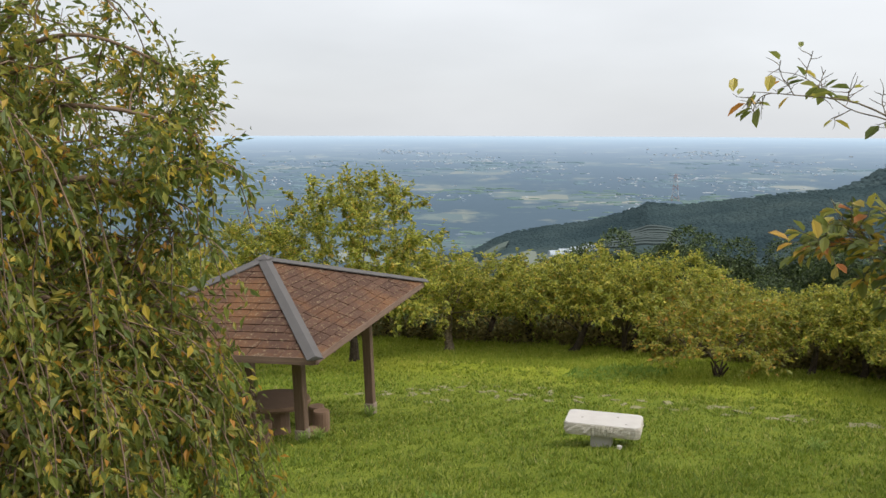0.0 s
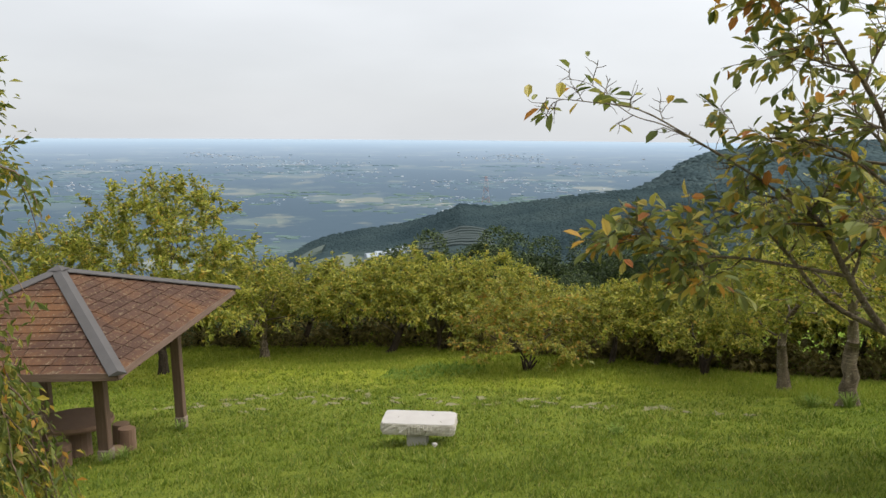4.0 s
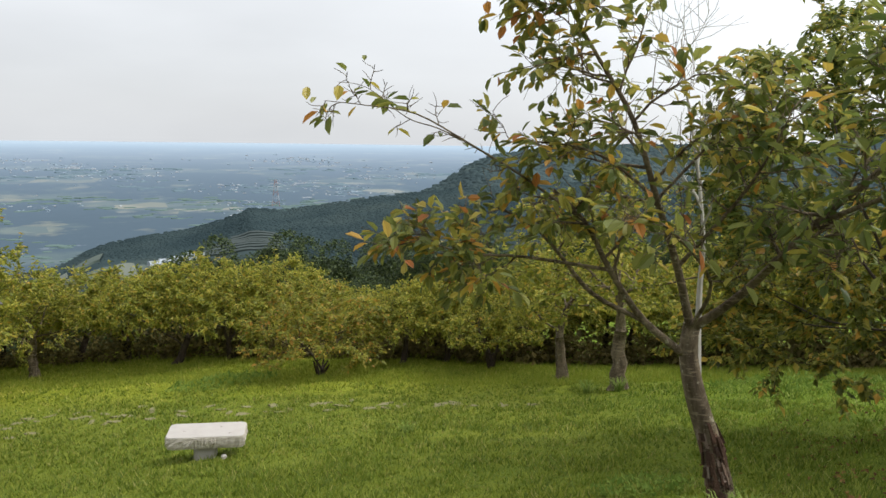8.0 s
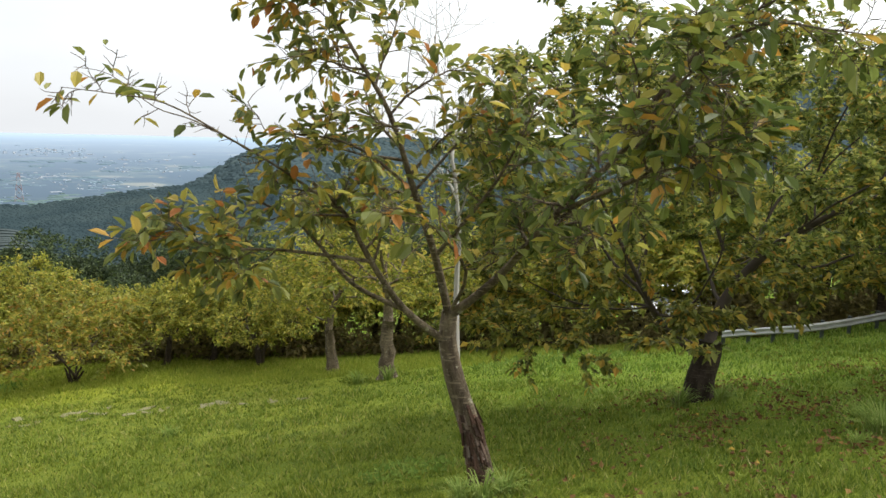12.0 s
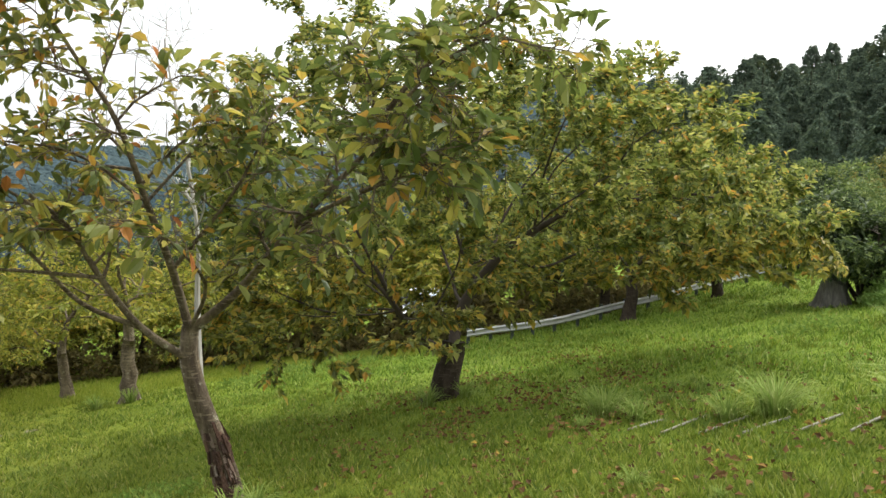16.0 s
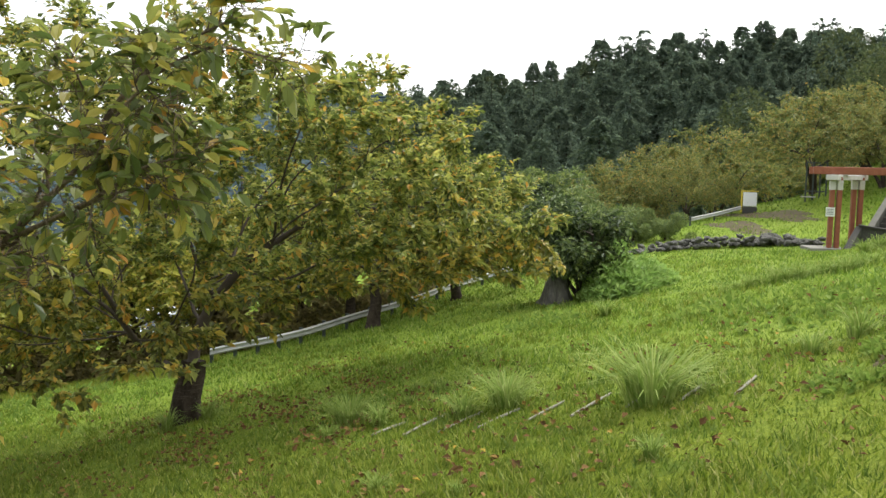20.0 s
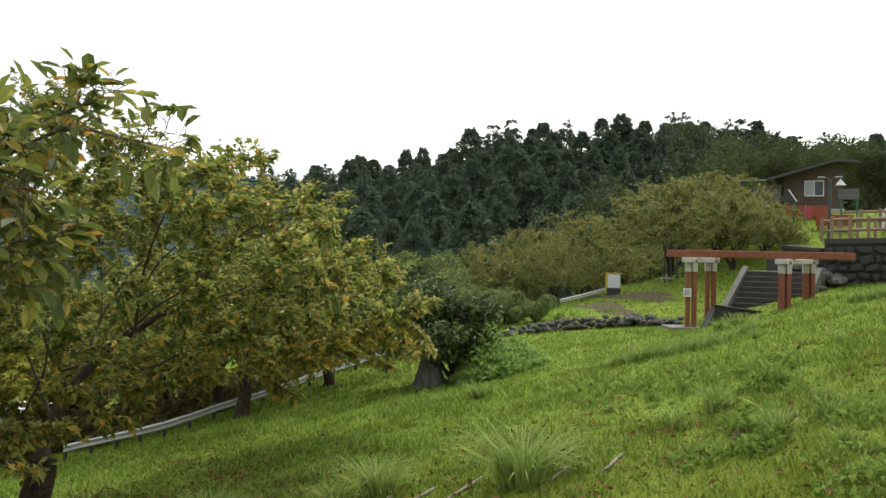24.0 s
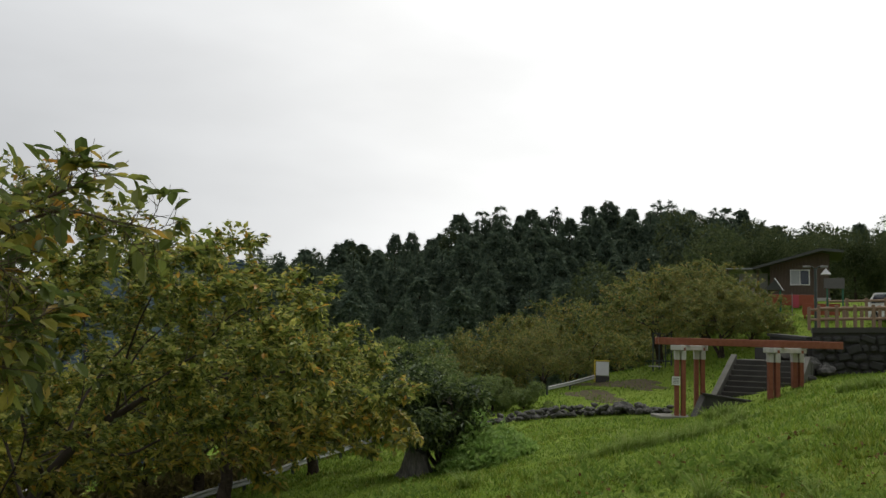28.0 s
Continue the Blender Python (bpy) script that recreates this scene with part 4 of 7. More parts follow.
def round_wood(seed, height, spread, leaf=0.2):
    """A broadleaved evergreen: a dense rounded, lumpy crown on a short trunk."""
    t = Tree(seed)
    pts, rad = flared(height * 0.45, 0.2, 0.12, (0.1, 0.1), t.r)
    t.trunk.tube(pts, rad, 7)
    n = 15000
    lumps = t.r.normal(0, 1, (16, 3)) * (spread * 0.3, spread * 0.3, height * 0.16) + (0, 0, height * 0.6)
    size = t.r.uniform(0.5, 1.0, 16) * spread * 0.24
    k = t.r.integers(0, 16, n)
    v = t.r.normal(0, 1, (n, 3))
    v /= np.linalg.norm(v, axis=1)[:, None]
    pos = lumps[k] + v * (size[k] * t.r.uniform(0.75, 1.05, n))[:, None]
    t.blades(pos, v, leaf, leaf * 0.6, 0.1, 0.05, 0.3)
    return t


evergreen = [round_wood(51, 7.5, 7.0), round_wood(52, 8.5, 6.5)]
rng = np.random.default_rng(53)
for k, t in enumerate(evergreen):
    first = None
    for i in range(29):
        b = -8 + (i + 0.5 * k) * 2.2 + rng.normal(0, 0.6)
        d = rng.uniform(52, 66) if b < 40 else rng.uniform(46, 60)
        top = np.interp(b, [-10, 0, 3, 8, 20, 28, 40, 60], [-0.165, -0.153, -0.143, -0.141, -0.138, -0.134, -0.12, -0.1]) * d + (1.6 if b > 11 else 0.5) + rng.normal(0, 0.4)
        x, y = bearing(b, d)
        low = float(ground_z(x, y)) - 0.2
        sc = max(0.45, (top - low) / (8.0 if b > 8 else 9.4))
        m = pose(x, y, low, 0, 0, rng.uniform(0, 360))
        if first is None:
            first = t.stand("evergreen_oak", m, "dark evergreen tree in the wood below the lawn", "tree", M_BARK_DARK, M_LEAF_DARK, "evergreen trees below the lawn")
            first.scale = (sc,) * 3
        else:
            copy_thing(first, m).scale = (sc,) * 3
# the wood closes the view below the guard rail
for b, d, turn in ((57.5, 46, 10), (59.5, 49, 130), (61.2, 44, 250), (62.6, 50, 70), (64.2, 46, 190), (65.8, 52, 310), (67.2, 48, 40), (68.6, 54, 160), (70.0, 50, 280), (71.6, 55, 100)):
    x, y = bearing(b, d)
    low = float(ground_z(x, y)) - 0.2
    copy_thing(first, pose(x, y, low, 0, 0, turn)).scale = (max(0.3, (1.3 - 0.1 * d - low) / 8.0),) * 3


def cedar(seed, height, spread, tiers=0):
    """A tall cedar: a straight stem in tiers of drooping sprays; with few tiers an open fir."""
    t = Tree(seed)
    t.trunk.tube([(0, 0, -1), (0, 0, height * 0.5), (0, 0, height)], [0.28, 0.16, 0.02], 6)
    # tiers of boughs that droop at their ends, hung with sprays
    m, each = (210, 60) if tiers else (250, 58)
    f = np.sort(0.05 + 0.94 * (1 - t.r.random(m) ** 0.75))
    if tiers:
        f = (np.floor(f * tiers) + 0.3 + t.r.normal(0, 0.16, m)) / tiers
    a = np.arange(m) * 2.39996 + t.r.normal(0, 0.3, m)
    r = (0.6 if tiers else 0.05) + spread * 0.92 * (1.0 - f).clip(0) ** (0.7 if tiers else 0.68) * (1 + 0.05 * np.sin(f * 23 + seed)) * t.r.uniform(0.6, 1.15, m)
    k = np.repeat(np.arange(m), each)
    n = m * each
    q = t.r.uniform(0.3, 1.05, n)
    out = np.stack([np.cos(a), np.sin(a), np.zeros(m)], -1)[k]
    side = np.stack([-np.sin(a), np.cos(a), np.zeros(m)], -1)[k]
    rk = r[k]
    z = height * f[k] + rk * (0.2 * q - 0.5 * q * q) + t.r.normal(0, 0.12, n)
    pos = out * (rk * q)[:, None] + side * (t.r.normal(0, 0.26, n) * rk * (1.2 - q) + t.r.normal(0, 0.06, n) * (1 + rk))[:, None]
    pos[:, 2] = z
    t.blades(pos, out * 1.3 + side * t.r.normal(0, 0.5, (n, 1)), 0.4, 0.17, 0.3, 0.05, 0.35)
    return t


cedars = [cedar(61, 13.0, 6.0), cedar(62, 14.5, 6.6), cedar(63, 11.5, 6.0), cedar(64, 15.0, 5.8)]
firsts = [None] * 4
rng = np.random.default_rng(65)
SKY_B = [70, 73.4, 75.5, 77.8, 80.2, 82.0, 83.8, 85.9, 89.4, 92.8, 95.5, 98.3, 100.1, 102.1, 103.2, 104.3, 106.4, 108.1, 111, 122]
SKY_E = [0.078, 0.096, 0.108, 0.112, 0.114, 0.114, 0.125, 0.14, 0.15, 0.158, 0.15, 0.159, 0.153, 0.145, 0.139, 0.124, 0.129, 0.13, 0.122, 0.12]


def on_slope(first, make, height, b, d, e, turn, wide):
    """Stands a tree on the slope so that its top reaches the height e * d over the eye."""
    x, y = bearing(b, d)
    low = float(ground_z(x, y)) - 0.2
    sc = max(0.5, (1.6 + d * e - low) / height)
    m = pose(x, y, low, 0, 0, turn)
    ob = copy_thing(first, m) if first else make(m)
    ob.scale = (min(sc * wide, 1.9), min(sc * wide, 1.9), sc)
    return first or ob


CEDAR = "tall dark green cedar in the hillside plantation"
for ring, (d0, count) in enumerate(((150, 36), (138, 34), (127, 31), (115, 28), (103, 25))):
    for i in range(count):
        b = 71.5 + (i + 0.5 * (ring % 2) + rng.normal(0, 0.3)) * 46.0 / count
        d = d0 + rng.normal(0, 2.5)
        k = int(rng.integers(4))
        e = np.interp(b, SKY_B, SKY_E) * (1.0, 0.94, 0.83, 0.69, 0.5)[ring] + rng.normal(0, 0.0045) - (0.001, 0.002, 0.004, 0.008, 0.012)[ring]
        firsts[k] = on_slope(firsts[k], lambda m: cedars[k].stand("cedar_tree", m, CEDAR, "tree", M_BARK_DARK, M_CEDAR, "cedars on the hillside"), (13.0, 14.5, 11.5, 15.0)[k], b, d, e, rng.uniform(0, 360), rng.uniform(0.82, 1.1))

# open firs that stand over the cedars
open_fir = cedar(66, 15.0, 5.2, 19)
fir = None
for b, d, e, turn in ((85.7, 152, 0.148, 10), (86.9, 153, 0.154, 130), (94.3, 152, 0.156, 250), (101.3, 150, 0.152, 60), (102.1, 151, 0.148, 200)):
    fir = on_slope(fir, lambda m: open_fir.stand("fir_tree", m, "open fir with level tiers standing over the cedars", "tree", M_BARK_DARK, M_CEDAR, "firs on the hillside"), 15.0, b, d, e, turn, 0.95)

# a few broadleaved trees stand among the cedars, and behind the hut
M_LEAF_GREY = leaf_mat("grey_green_leaves", (0.0, (0.055, 0.075, 0.035)), (0.6, (0.09, 0.115, 0.05)), (1.0, (0.14, 0.155, 0.065)), through=0.25, rough=0.8)
wood = round_wood(57, 8.0, 7.5, 0.22)
hill_oak = None
for b, d, e, turn, high in ((101.6, 120, 0.128, 40, 7.6), (104.6, 112, 0.105, 120, 7.6), (107.2, 105, 0.1, 300, 7.6), (109.5, 108, 0.1, 220, 7.6), (111.8, 100, 0.1, 20, 7.6), (102.9, 96, 0.1, 70, 7.6), (106.0, 92, 0.1, 170, 7.6), (95.5, 100, 0.075, 240, 7.6),
                            (74.4, 152, 0.1, 15, 9.4), (76.3, 152, 0.108, 140, 9.4), (79.0, 151, 0.11, 260, 9.4), (82.2, 152, 0.112, 330, 9.4), (84.6, 150, 0.126, 80, 9.4), (97.4, 152, 0.156, 200, 9.4), (99.2, 151, 0.155, 20, 9.4), (103.4, 150, 0.137, 310, 9.4), (106.4, 148, 0.128, 100, 9.4),
                            (108.6, 64, 0.13, 40, 8.6), (103.6, 68, 0.125, 10, 8.6), (111.5, 62, 0.135, 60, 8.6), (106.0, 70, 0.13, 200, 8.6)):
    hill_oak = on_slope(hill_oak, lambda m: wood.stand("broadleaved_tree", m, "grey-green broadleaved tree among the hillside cedars", "tree", M_BARK_DARK, M_LEAF_GREY, "broadleaved trees on the hillside"), high, b, d, e, turn, 0.8)

# cherries beyond the pergola, on the way up to the hut
far_a, far_b = cherry(71, 5.4, 8.6, 0.2, 1.3, 22000, 0.14, 1.5, 0.08, 440, 2), cherry(72, 5.0, 8.2, 0.18, 0.9, 22000, 0.14, 0.8, 0.1, 440, 3)
fa = far_a.stand("cherry_tree", on_ground(*bearing(97.2, 44), 20), "broad cherry tree with olive-brown leaves beyond the pergola", "tree", M_BARK_DARK, M_LEAF_OLIVE, "cherry trees beyond the pergola")
fa.scale = (0.9, 0.9, 0.84)
fb = far_b.stand("cherry_tree", on_ground(*bearing(91.5, 52), 70), "broad cherry tree with olive-brown leaves beyond the pergola", "tree", M_BARK_DARK, M_LEAF_OLIVE, "cherry trees beyond the pergola")
for b, d, turn, sc, first in ((100.3, 53, 120, 0.6, fa), (88.0, 48, 200, 0.85, fa), (85.5, 45, 30, 0.75, fb), (94.5, 58, 80, 0.8, fb), (98.5, 60, 150, 0.62, fb), (90.0, 43, 300, 0.55, fb), (99.9, 45, 250, 0.72, fa), (100.9, 41.0, 330, 0.6, fa), (102.5, 41.5, 110, 0.42, fb)):
    place(first, b, d, turn, sc)

# ---- the large trees that the camera passes ----
def broad_leaves(t, base, axis, length, width, droop):
    """Larger leaves with a midrib fold and a drooping tip."""
    n = len(base)
    a = axis * 0.75 + t.r.normal(0, 0.5, (n, 3)) * (1, 1, 0.6) + np.array([0, 0, -droop])
    a /= np.linalg.norm(a, axis=1)[:, None]
    s = np.cross(a, np.array([0, 0, 1.0]) + t.r.normal(0, 0.35, (n, 3)))
    s /= np.linalg.norm(s, axis=1)[:, None] + 1e-9
    up = np.cross(s, a)
    L = (length * t.r.uniform(0.6, 1.25, n))[:, None]
    W = L * width / length
    b = base + a * 0.02
    tip = b + a * L - up * L * 0.14
    rows = []
    for side in (1, -1):
        e1, e2 = b + a * L * 0.3 + s * side * W * 0.46 + up * W * 0.16, b + a * L * 0.72 + s * side * W * 0.42 + up * W * 0.1
        rows.append(np.stack([b, e1, e2, tip] if side > 0 else [b, tip, e2, e1], 1))
    # both halves of a leaf stay one island: they share the midrib's ends
    base_i = np.arange(n)[:, None] * 6 + t.leaves.n
    v = np.stack([rows[0][:, 0], rows[0][:, 1], rows[0][:, 2], rows[0][:, 3], rows[1][:, 2], rows[1][:, 3]], 1)
    t.leaves.v.append(v.reshape(-1, 3))
    f = np.concatenate([base_i + [0, 1, 2, 3], base_i + [0, 3, 4, 5]])
    t.leaves.f.extend(f.tolist())
    t.leaves.m.extend([0] * len(f))
    t.leaves.n += 6 * n


def along_twigs(t, per_metre, first=0):
    base, axis = [], []
    for tw in t.twigs[first:]:
        ln = np.linalg.norm(np.diff(tw, axis=0), axis=1).sum()
        n = t.r.poisson(per_metre * ln)
        if n:
            k = t.r.random(n) ** 0.8 * (len(tw) - 1)
            i = np.minimum(k.astype(int), len(tw) - 2)
            dv = tw[i + 1] - tw[i]
            base.append(tw[i] + dv * (k - i)[:, None])
            axis.append(dv / (np.linalg.norm(dv, axis=1)[:, None] + 1e-9))
    return np.concatenate(base), np.concatenate(axis)


def young_tree():
    t = Tree(81)
    o = np.array([0.25, 0.25, -0.15])
    P = lambda *p: [np.array(q) - o for q in p]
    pts, rad = t.path(P((0.25, 0.25, -0.3), (0.2, 0.28, 0.05), (0.08, 0.34, 0.49), (-0.06, 0.4, 0.93), (-0.12, 0.46, 1.32), (-0.11, 0.45, 1.62)), 0.135, 0.08, t.trunk, 12)
    limbs = [
        (P((-0.1, 0.45, 1.28), (-0.57, 0.58, 1.66), (-0.95, 0.62, 2.15), (-1.2, 0.68, 2.59), (-1.55, 0.67, 2.88)), 0.055, 0.02, 5, 0.7, 0.45),
        (P((-0.57, 0.58, 1.66), (-1.01, 0.79, 1.91), (-1.33, 0.89, 2.29), (-1.53, 1.02, 2.53), (-1.82, 1.19, 2.7)), 0.035, 0.012, 4, 0.6, 0.5),
        (P((-0.95, 0.62, 2.15), (-1.8, 0.72, 2.3), (-2.36, 0.69, 2.36), (-2.81, 0.79, 2.5)), 0.025, 0.006, 8, 0.55, 0.35),
        (P((-1.2, 0.68, 2.59), (-1.91, 0.55, 2.99), (-2.46, 0.51, 3.27), (-2.89, 0.61, 3.5), (-3.25, 0.76, 3.56), (-3.56, 0.86, 3.59)), 0.017, 0.003, 6, 0.26, 0.2),
        (P((-2.46, 0.51, 3.27), (-2.73, 0.54, 3.39), (-3.0, 0.55, 3.47), (-3.28, 0.66, 3.69), (-3.5, 0.74, 3.73)), 0.009, 0.002, 3, 0.22, 0.3),
        (P((-0.11, 0.45, 1.55), (-0.36, 0.4, 2.18), (-0.65, 0.38, 2.8), (-0.95, 0.37, 3.48), (-1.26, 0.48, 4.0), (-1.52, 0.54, 4.4), (-1.62, 0.6, 4.67)), 0.06, 0.008, 12, 0.75, 0.3),
        (P((-0.65, 0.38, 2.8), (-1.19, 0.42, 3.16), (-1.62, 0.48, 3.28), (-2.03, 0.62, 3.29)), 0.025, 0.006, 6, 0.55, 0.3),
        (P((-0.11, 0.44, 1.58), (-0.01, -0.07, 2.0), (-0.08, -0.86, 2.7), (-0.23, -1.62, 3.25), (-0.44, -2.19, 3.7), (-0.5, -2.45, 3.85)), 0.065, 0.008, 12, 0.5, 0.3),
        (P((-0.08, -0.86, 2.7), (-0.34, -1.82, 3.04), (-0.42, -2.3, 3.28), (-0.45, -2.6, 3.35)), 0.03, 0.006, 8, 0.5, 0.3),
        (P((-0.23, -1.62, 3.25), (-0.12, -1.95, 3.8), (0.1, -2.35, 4.2), (0.35, -2.65, 4.42)), 0.04, 0.006, 8, 0.42, 0.25),
        (P((-0.12, -1.95, 3.8), (0.15, -2.45, 4.15), (0.4, -2.8, 4.12), (0.58, -3.05, 4.08)), 0.022, 0.005, 7, 0.36, 0.2),
        (P((-0.08, -0.86, 2.7), (-0.1, -1.5, 2.95), (-0.15, -2.0, 3.12), (-0.2, -2.4, 3.1)), 0.022, 0.005, 7, 0.4, 0.35),
        (P((-0.01, -0.07, 2.0), (-0.1, -0.56, 2.4), (-0.27, -1.26, 2.66), (-0.34, -1.49, 2.46)), 0.025, 0.006, 6, 0.5, 0.3),
        (P((-0.23, -1.62, 3.25), (-0.26, -1.75, 3.7), (-0.42, -1.71, 4.05)), 0.02, 0.006, 6, 0.45, 0.2),
        (P((-0.36, 0.4, 2.18), (-0.22, -0.14, 2.81), (-0.2, -0.44, 3.21), (-0.16, -0.63, 3.6)), 0.03, 0.006, 8, 0.6, 0.25),
        (P((-0.65, 0.38, 2.8), (-0.35, 0.2, 3.2), (-0.1, 0.05, 3.55), (0.05, -0.1, 3.8)), 0.022, 0.006, 6, 0.5, 0.25),
        (P((-0.11, 0.45, 1.6), (-0.48, -0.16, 2.12), (-1.1, -0.41, 2.58), (-1.37, -0.44, 2.73)), 0.03, 0.006, 7, 0.55, 0.3),
    ]
    done, sides = 0, [t.leaves, Mesher()]
    for pts, r0, r1, n, ln, lo in limbs:
        t.leaves = sides[int(pts[-1][1] < -0.75)]
        t.bough()
        p, r = t.path(pts, r0 * 0.78, r1 * 0.8, sides=7)
        t.branch(p, r, int(n * 1.5), ln, 2, lo, 0.85, 0.04, 0.2, 0.6)
        t.twigs.append(p[len(p) // 2:])
        b, a = along_twigs(t, 3.0 if r0 in (0.017, 0.009) else 3.6 if pts[-1][1] < -0.5 and pts[-1][2] < 3.3 else 6.6 if pts[-1][1] < -0.5 else 15.0 if r0 < 0.056 else 11.5, done)
        done = len(t.twigs)
        broad_leaves(t, b, a, *((0.15, 0.078) if pts[-1][1] < -0.5 else (0.13, 0.067)), 0.25)
    t.leaves = sides[0]
    m = on_ground(6.13, 6.21)
    ob = t.stand("young_tree", m, "young leaning tree with broad green, yellow and orange leaves", "tree", M_BARK, M_LEAF_BROAD)
    part("crown", sides[1], M_LEAF_GREEN, ob, "greener leaves of the limb over the slope")
    # a torn strip of bark round the lower trunk
    g = Mesher()
    rng = np.random.default_rng(83)
    for k in range(150):
        a = radians(-175 + 190 * rng.random())
        z0 = rng.uniform(0.0, 0.7)
        z1 = min(0.95, z0 + rng.uniform(0.04, 0.2))
        cz = [float(np.interp(z, [0, 0.64, 1.08], [-0.05, -0.17, -0.31])) for z in (z0, z1)]
        cy = [float(np.interp(z, [0, 0.64, 1.08], [0.03, 0.09, 0.15])) for z in (z0, z1)]
        r = 0.143 - 0.03 * z0 + rng.normal(0, 0.016)
        w = 0.008 + 0.016 * rng.random()
        pts = []
        for zz, cx, yy, rr in ((z0, cz[0], cy[0], r + 0.01), (z1, cz[1], cy[1], r - 0.015)):
            for da in (-w / r, w / r):
                pts.append((cx + rr * math.cos(a + da), yy + rr * math.sin(a + da), zz))
            for da in (-w / r, w / r):
                pts.append((cx + (rr - 0.03) * math.cos(a + da), yy + (rr - 0.03) * math.sin(a + da), zz))
        g.add(pts, [(0, 1, 5, 4), (2, 6, 7, 3), (0, 4, 6, 2), (1, 3, 7, 5), (4, 5, 7, 6)])
    part("torn_bark", g, M_TORN, ob, "flaking red-brown bark torn off the lower trunk")
    # a dead pale stem that stands in the same stool
    d = Tree(84)
    p, r = d.path(P((0.05, 0.5, 1.0), (0.14, 0.63, 1.49), (0.2, 0.7, 1.93), (0.21, 0.7, 2.39), (0.21, 0.83, 3.06), (0.11, 0.93, 3.79), (0.05, 0.97, 4.28)), 0.042, 0.007, sides=7)
    d.branch(p, r, 12, 0.85, 2, 0.5, 0.75, 0.12, 0.15, 0.6)
    part("dead_stem", d.limbs, M_BARK_PALE, ob, "bare pale dead stem with leafless twigs")


def torn_mat():
    k = Mat("torn_bark", 0.95, 0, 0.1)
    k.colour(k.mix(k.noise(40, 5, 0.7), k.ramp(k.island(), (0.0, (0.03, 0.02, 0.015)), (0.45, (0.11, 0.06, 0.04)), (0.8, (0.22, 0.13, 0.09)), (1.0, (0.4, 0.33, 0.27))), (0.07, 0.045, 0.035)))
    return k.bump(k.noise(60, 4), 1.0, 0.02).m


M_TORN = torn_mat()
M_BARK_PALE = plain_mat("pale_bark", (0.42, 0.4, 0.36), (0.28, 0.26, 0.23), 9, 0.9, 0, 0.4, (1, 1, 0.4), 40)
young_tree()


def big_cherry():
    """The wide old cherry whose boughs reach along the slope."""
    t = Tree(91)
    pts, rad = flared(1.0, 0.22, 0.17, (0.12, -0.16), t.r)
    t.trunk.tube(pts, rad, 12)
    u = np.array([0.53, -0.85, 0.0])      # along the slope, to the uphill side
    v = np.array([0.85, 0.53, 0.0])       # away from the path
    n = 1500
    s = -3.5 + 8.5 * t.r.random(n)
    half = 2.9 * np.sqrt(np.clip(1 - ((s - 1.2) / 5.0) ** 2, 0.02, 1))
    w = t.r.uniform(-1, 1, n)
    lumpy = 0.22 * np.sin(s * 2.3 + 3 * w) + 0.16 * np.sin(s * 4.7 - 5 * w)
    low = np.interp(s, [-3.5, -1.5, 0, 3, 6.1], [0.35, 0.6, 1.2, 1.85, 2.35])
    top = np.interp(s, [-3.5, -2.6, -1.2, 0.3, 2, 3.5, 4.4, 5.0], [3.9, 5.3, 5.8, 5.6, 5.3, 4.7, 3.8, 2.7]) * (1 - 0.22 * w * w) + lumpy
    z = low + np.maximum(0.15, top - low) * t.r.random(n) ** 0.62
    cloud = u * s[:, None] + v * (w * half)[:, None] + np.array([0, 0, 1.0]) * z[:, None]
    t.grow(cloud, pts, 0.115, 0.003, 0.19, 0.27, 0.0, 0.36, 7, 1.3)
    total = sum(np.linalg.norm(np.diff(q, axis=0), axis=1).sum() for q in t.twigs)
    every = t.twigs
    t.twigs = [q for q in every if q[:, 2].mean() >= 2.3 + 0.12 * q[:, :2].mean(0).dot(u[:2])]
    t.leaf_out(100000 / total, 0.09, 0.047, 0.22, 0.03, 0.3, 105000)
    high, t.leaves = t.leaves, Mesher()
    t.twigs = [q for q in every if q[:, 2].mean() < 2.3 + 0.12 * q[:, :2].mean(0).dot(u[:2])]
    t.leaf_out(92000 / total, 0.1, 0.052, 0.3, 0.03, 0.3, 40000)
    turned, t.leaves = t.leaves, high
    ob = t.stand("spreading_cherry_tree", on_ground(10.9, 6.85), "wide old cherry tree with dense yellow-green and amber leaves", "tree", M_BARK_DARK, M_LEAF_CHERRY)
    part("crown", turned, M_LEAF_AMBER, ob, "lower leaves turning amber and yellow")


big_cherry()
second = cherry(93, 4.6, 6.6, 0.17, 1.2, 22000, 0.12, 1.2, 0.08, 420).stand("cherry_tree", on_ground(19.97, 7.26, 60), "cherry tree with yellowing leaves beside the guard rail", "tree", M_BARK_DARK, M_LEAF_CHERRY, "cherry trees by the guard rail")
place(second, 75.3, 24.8, 200, 0.9)
place(second, 68.5, 24.6, 100, 0.95)


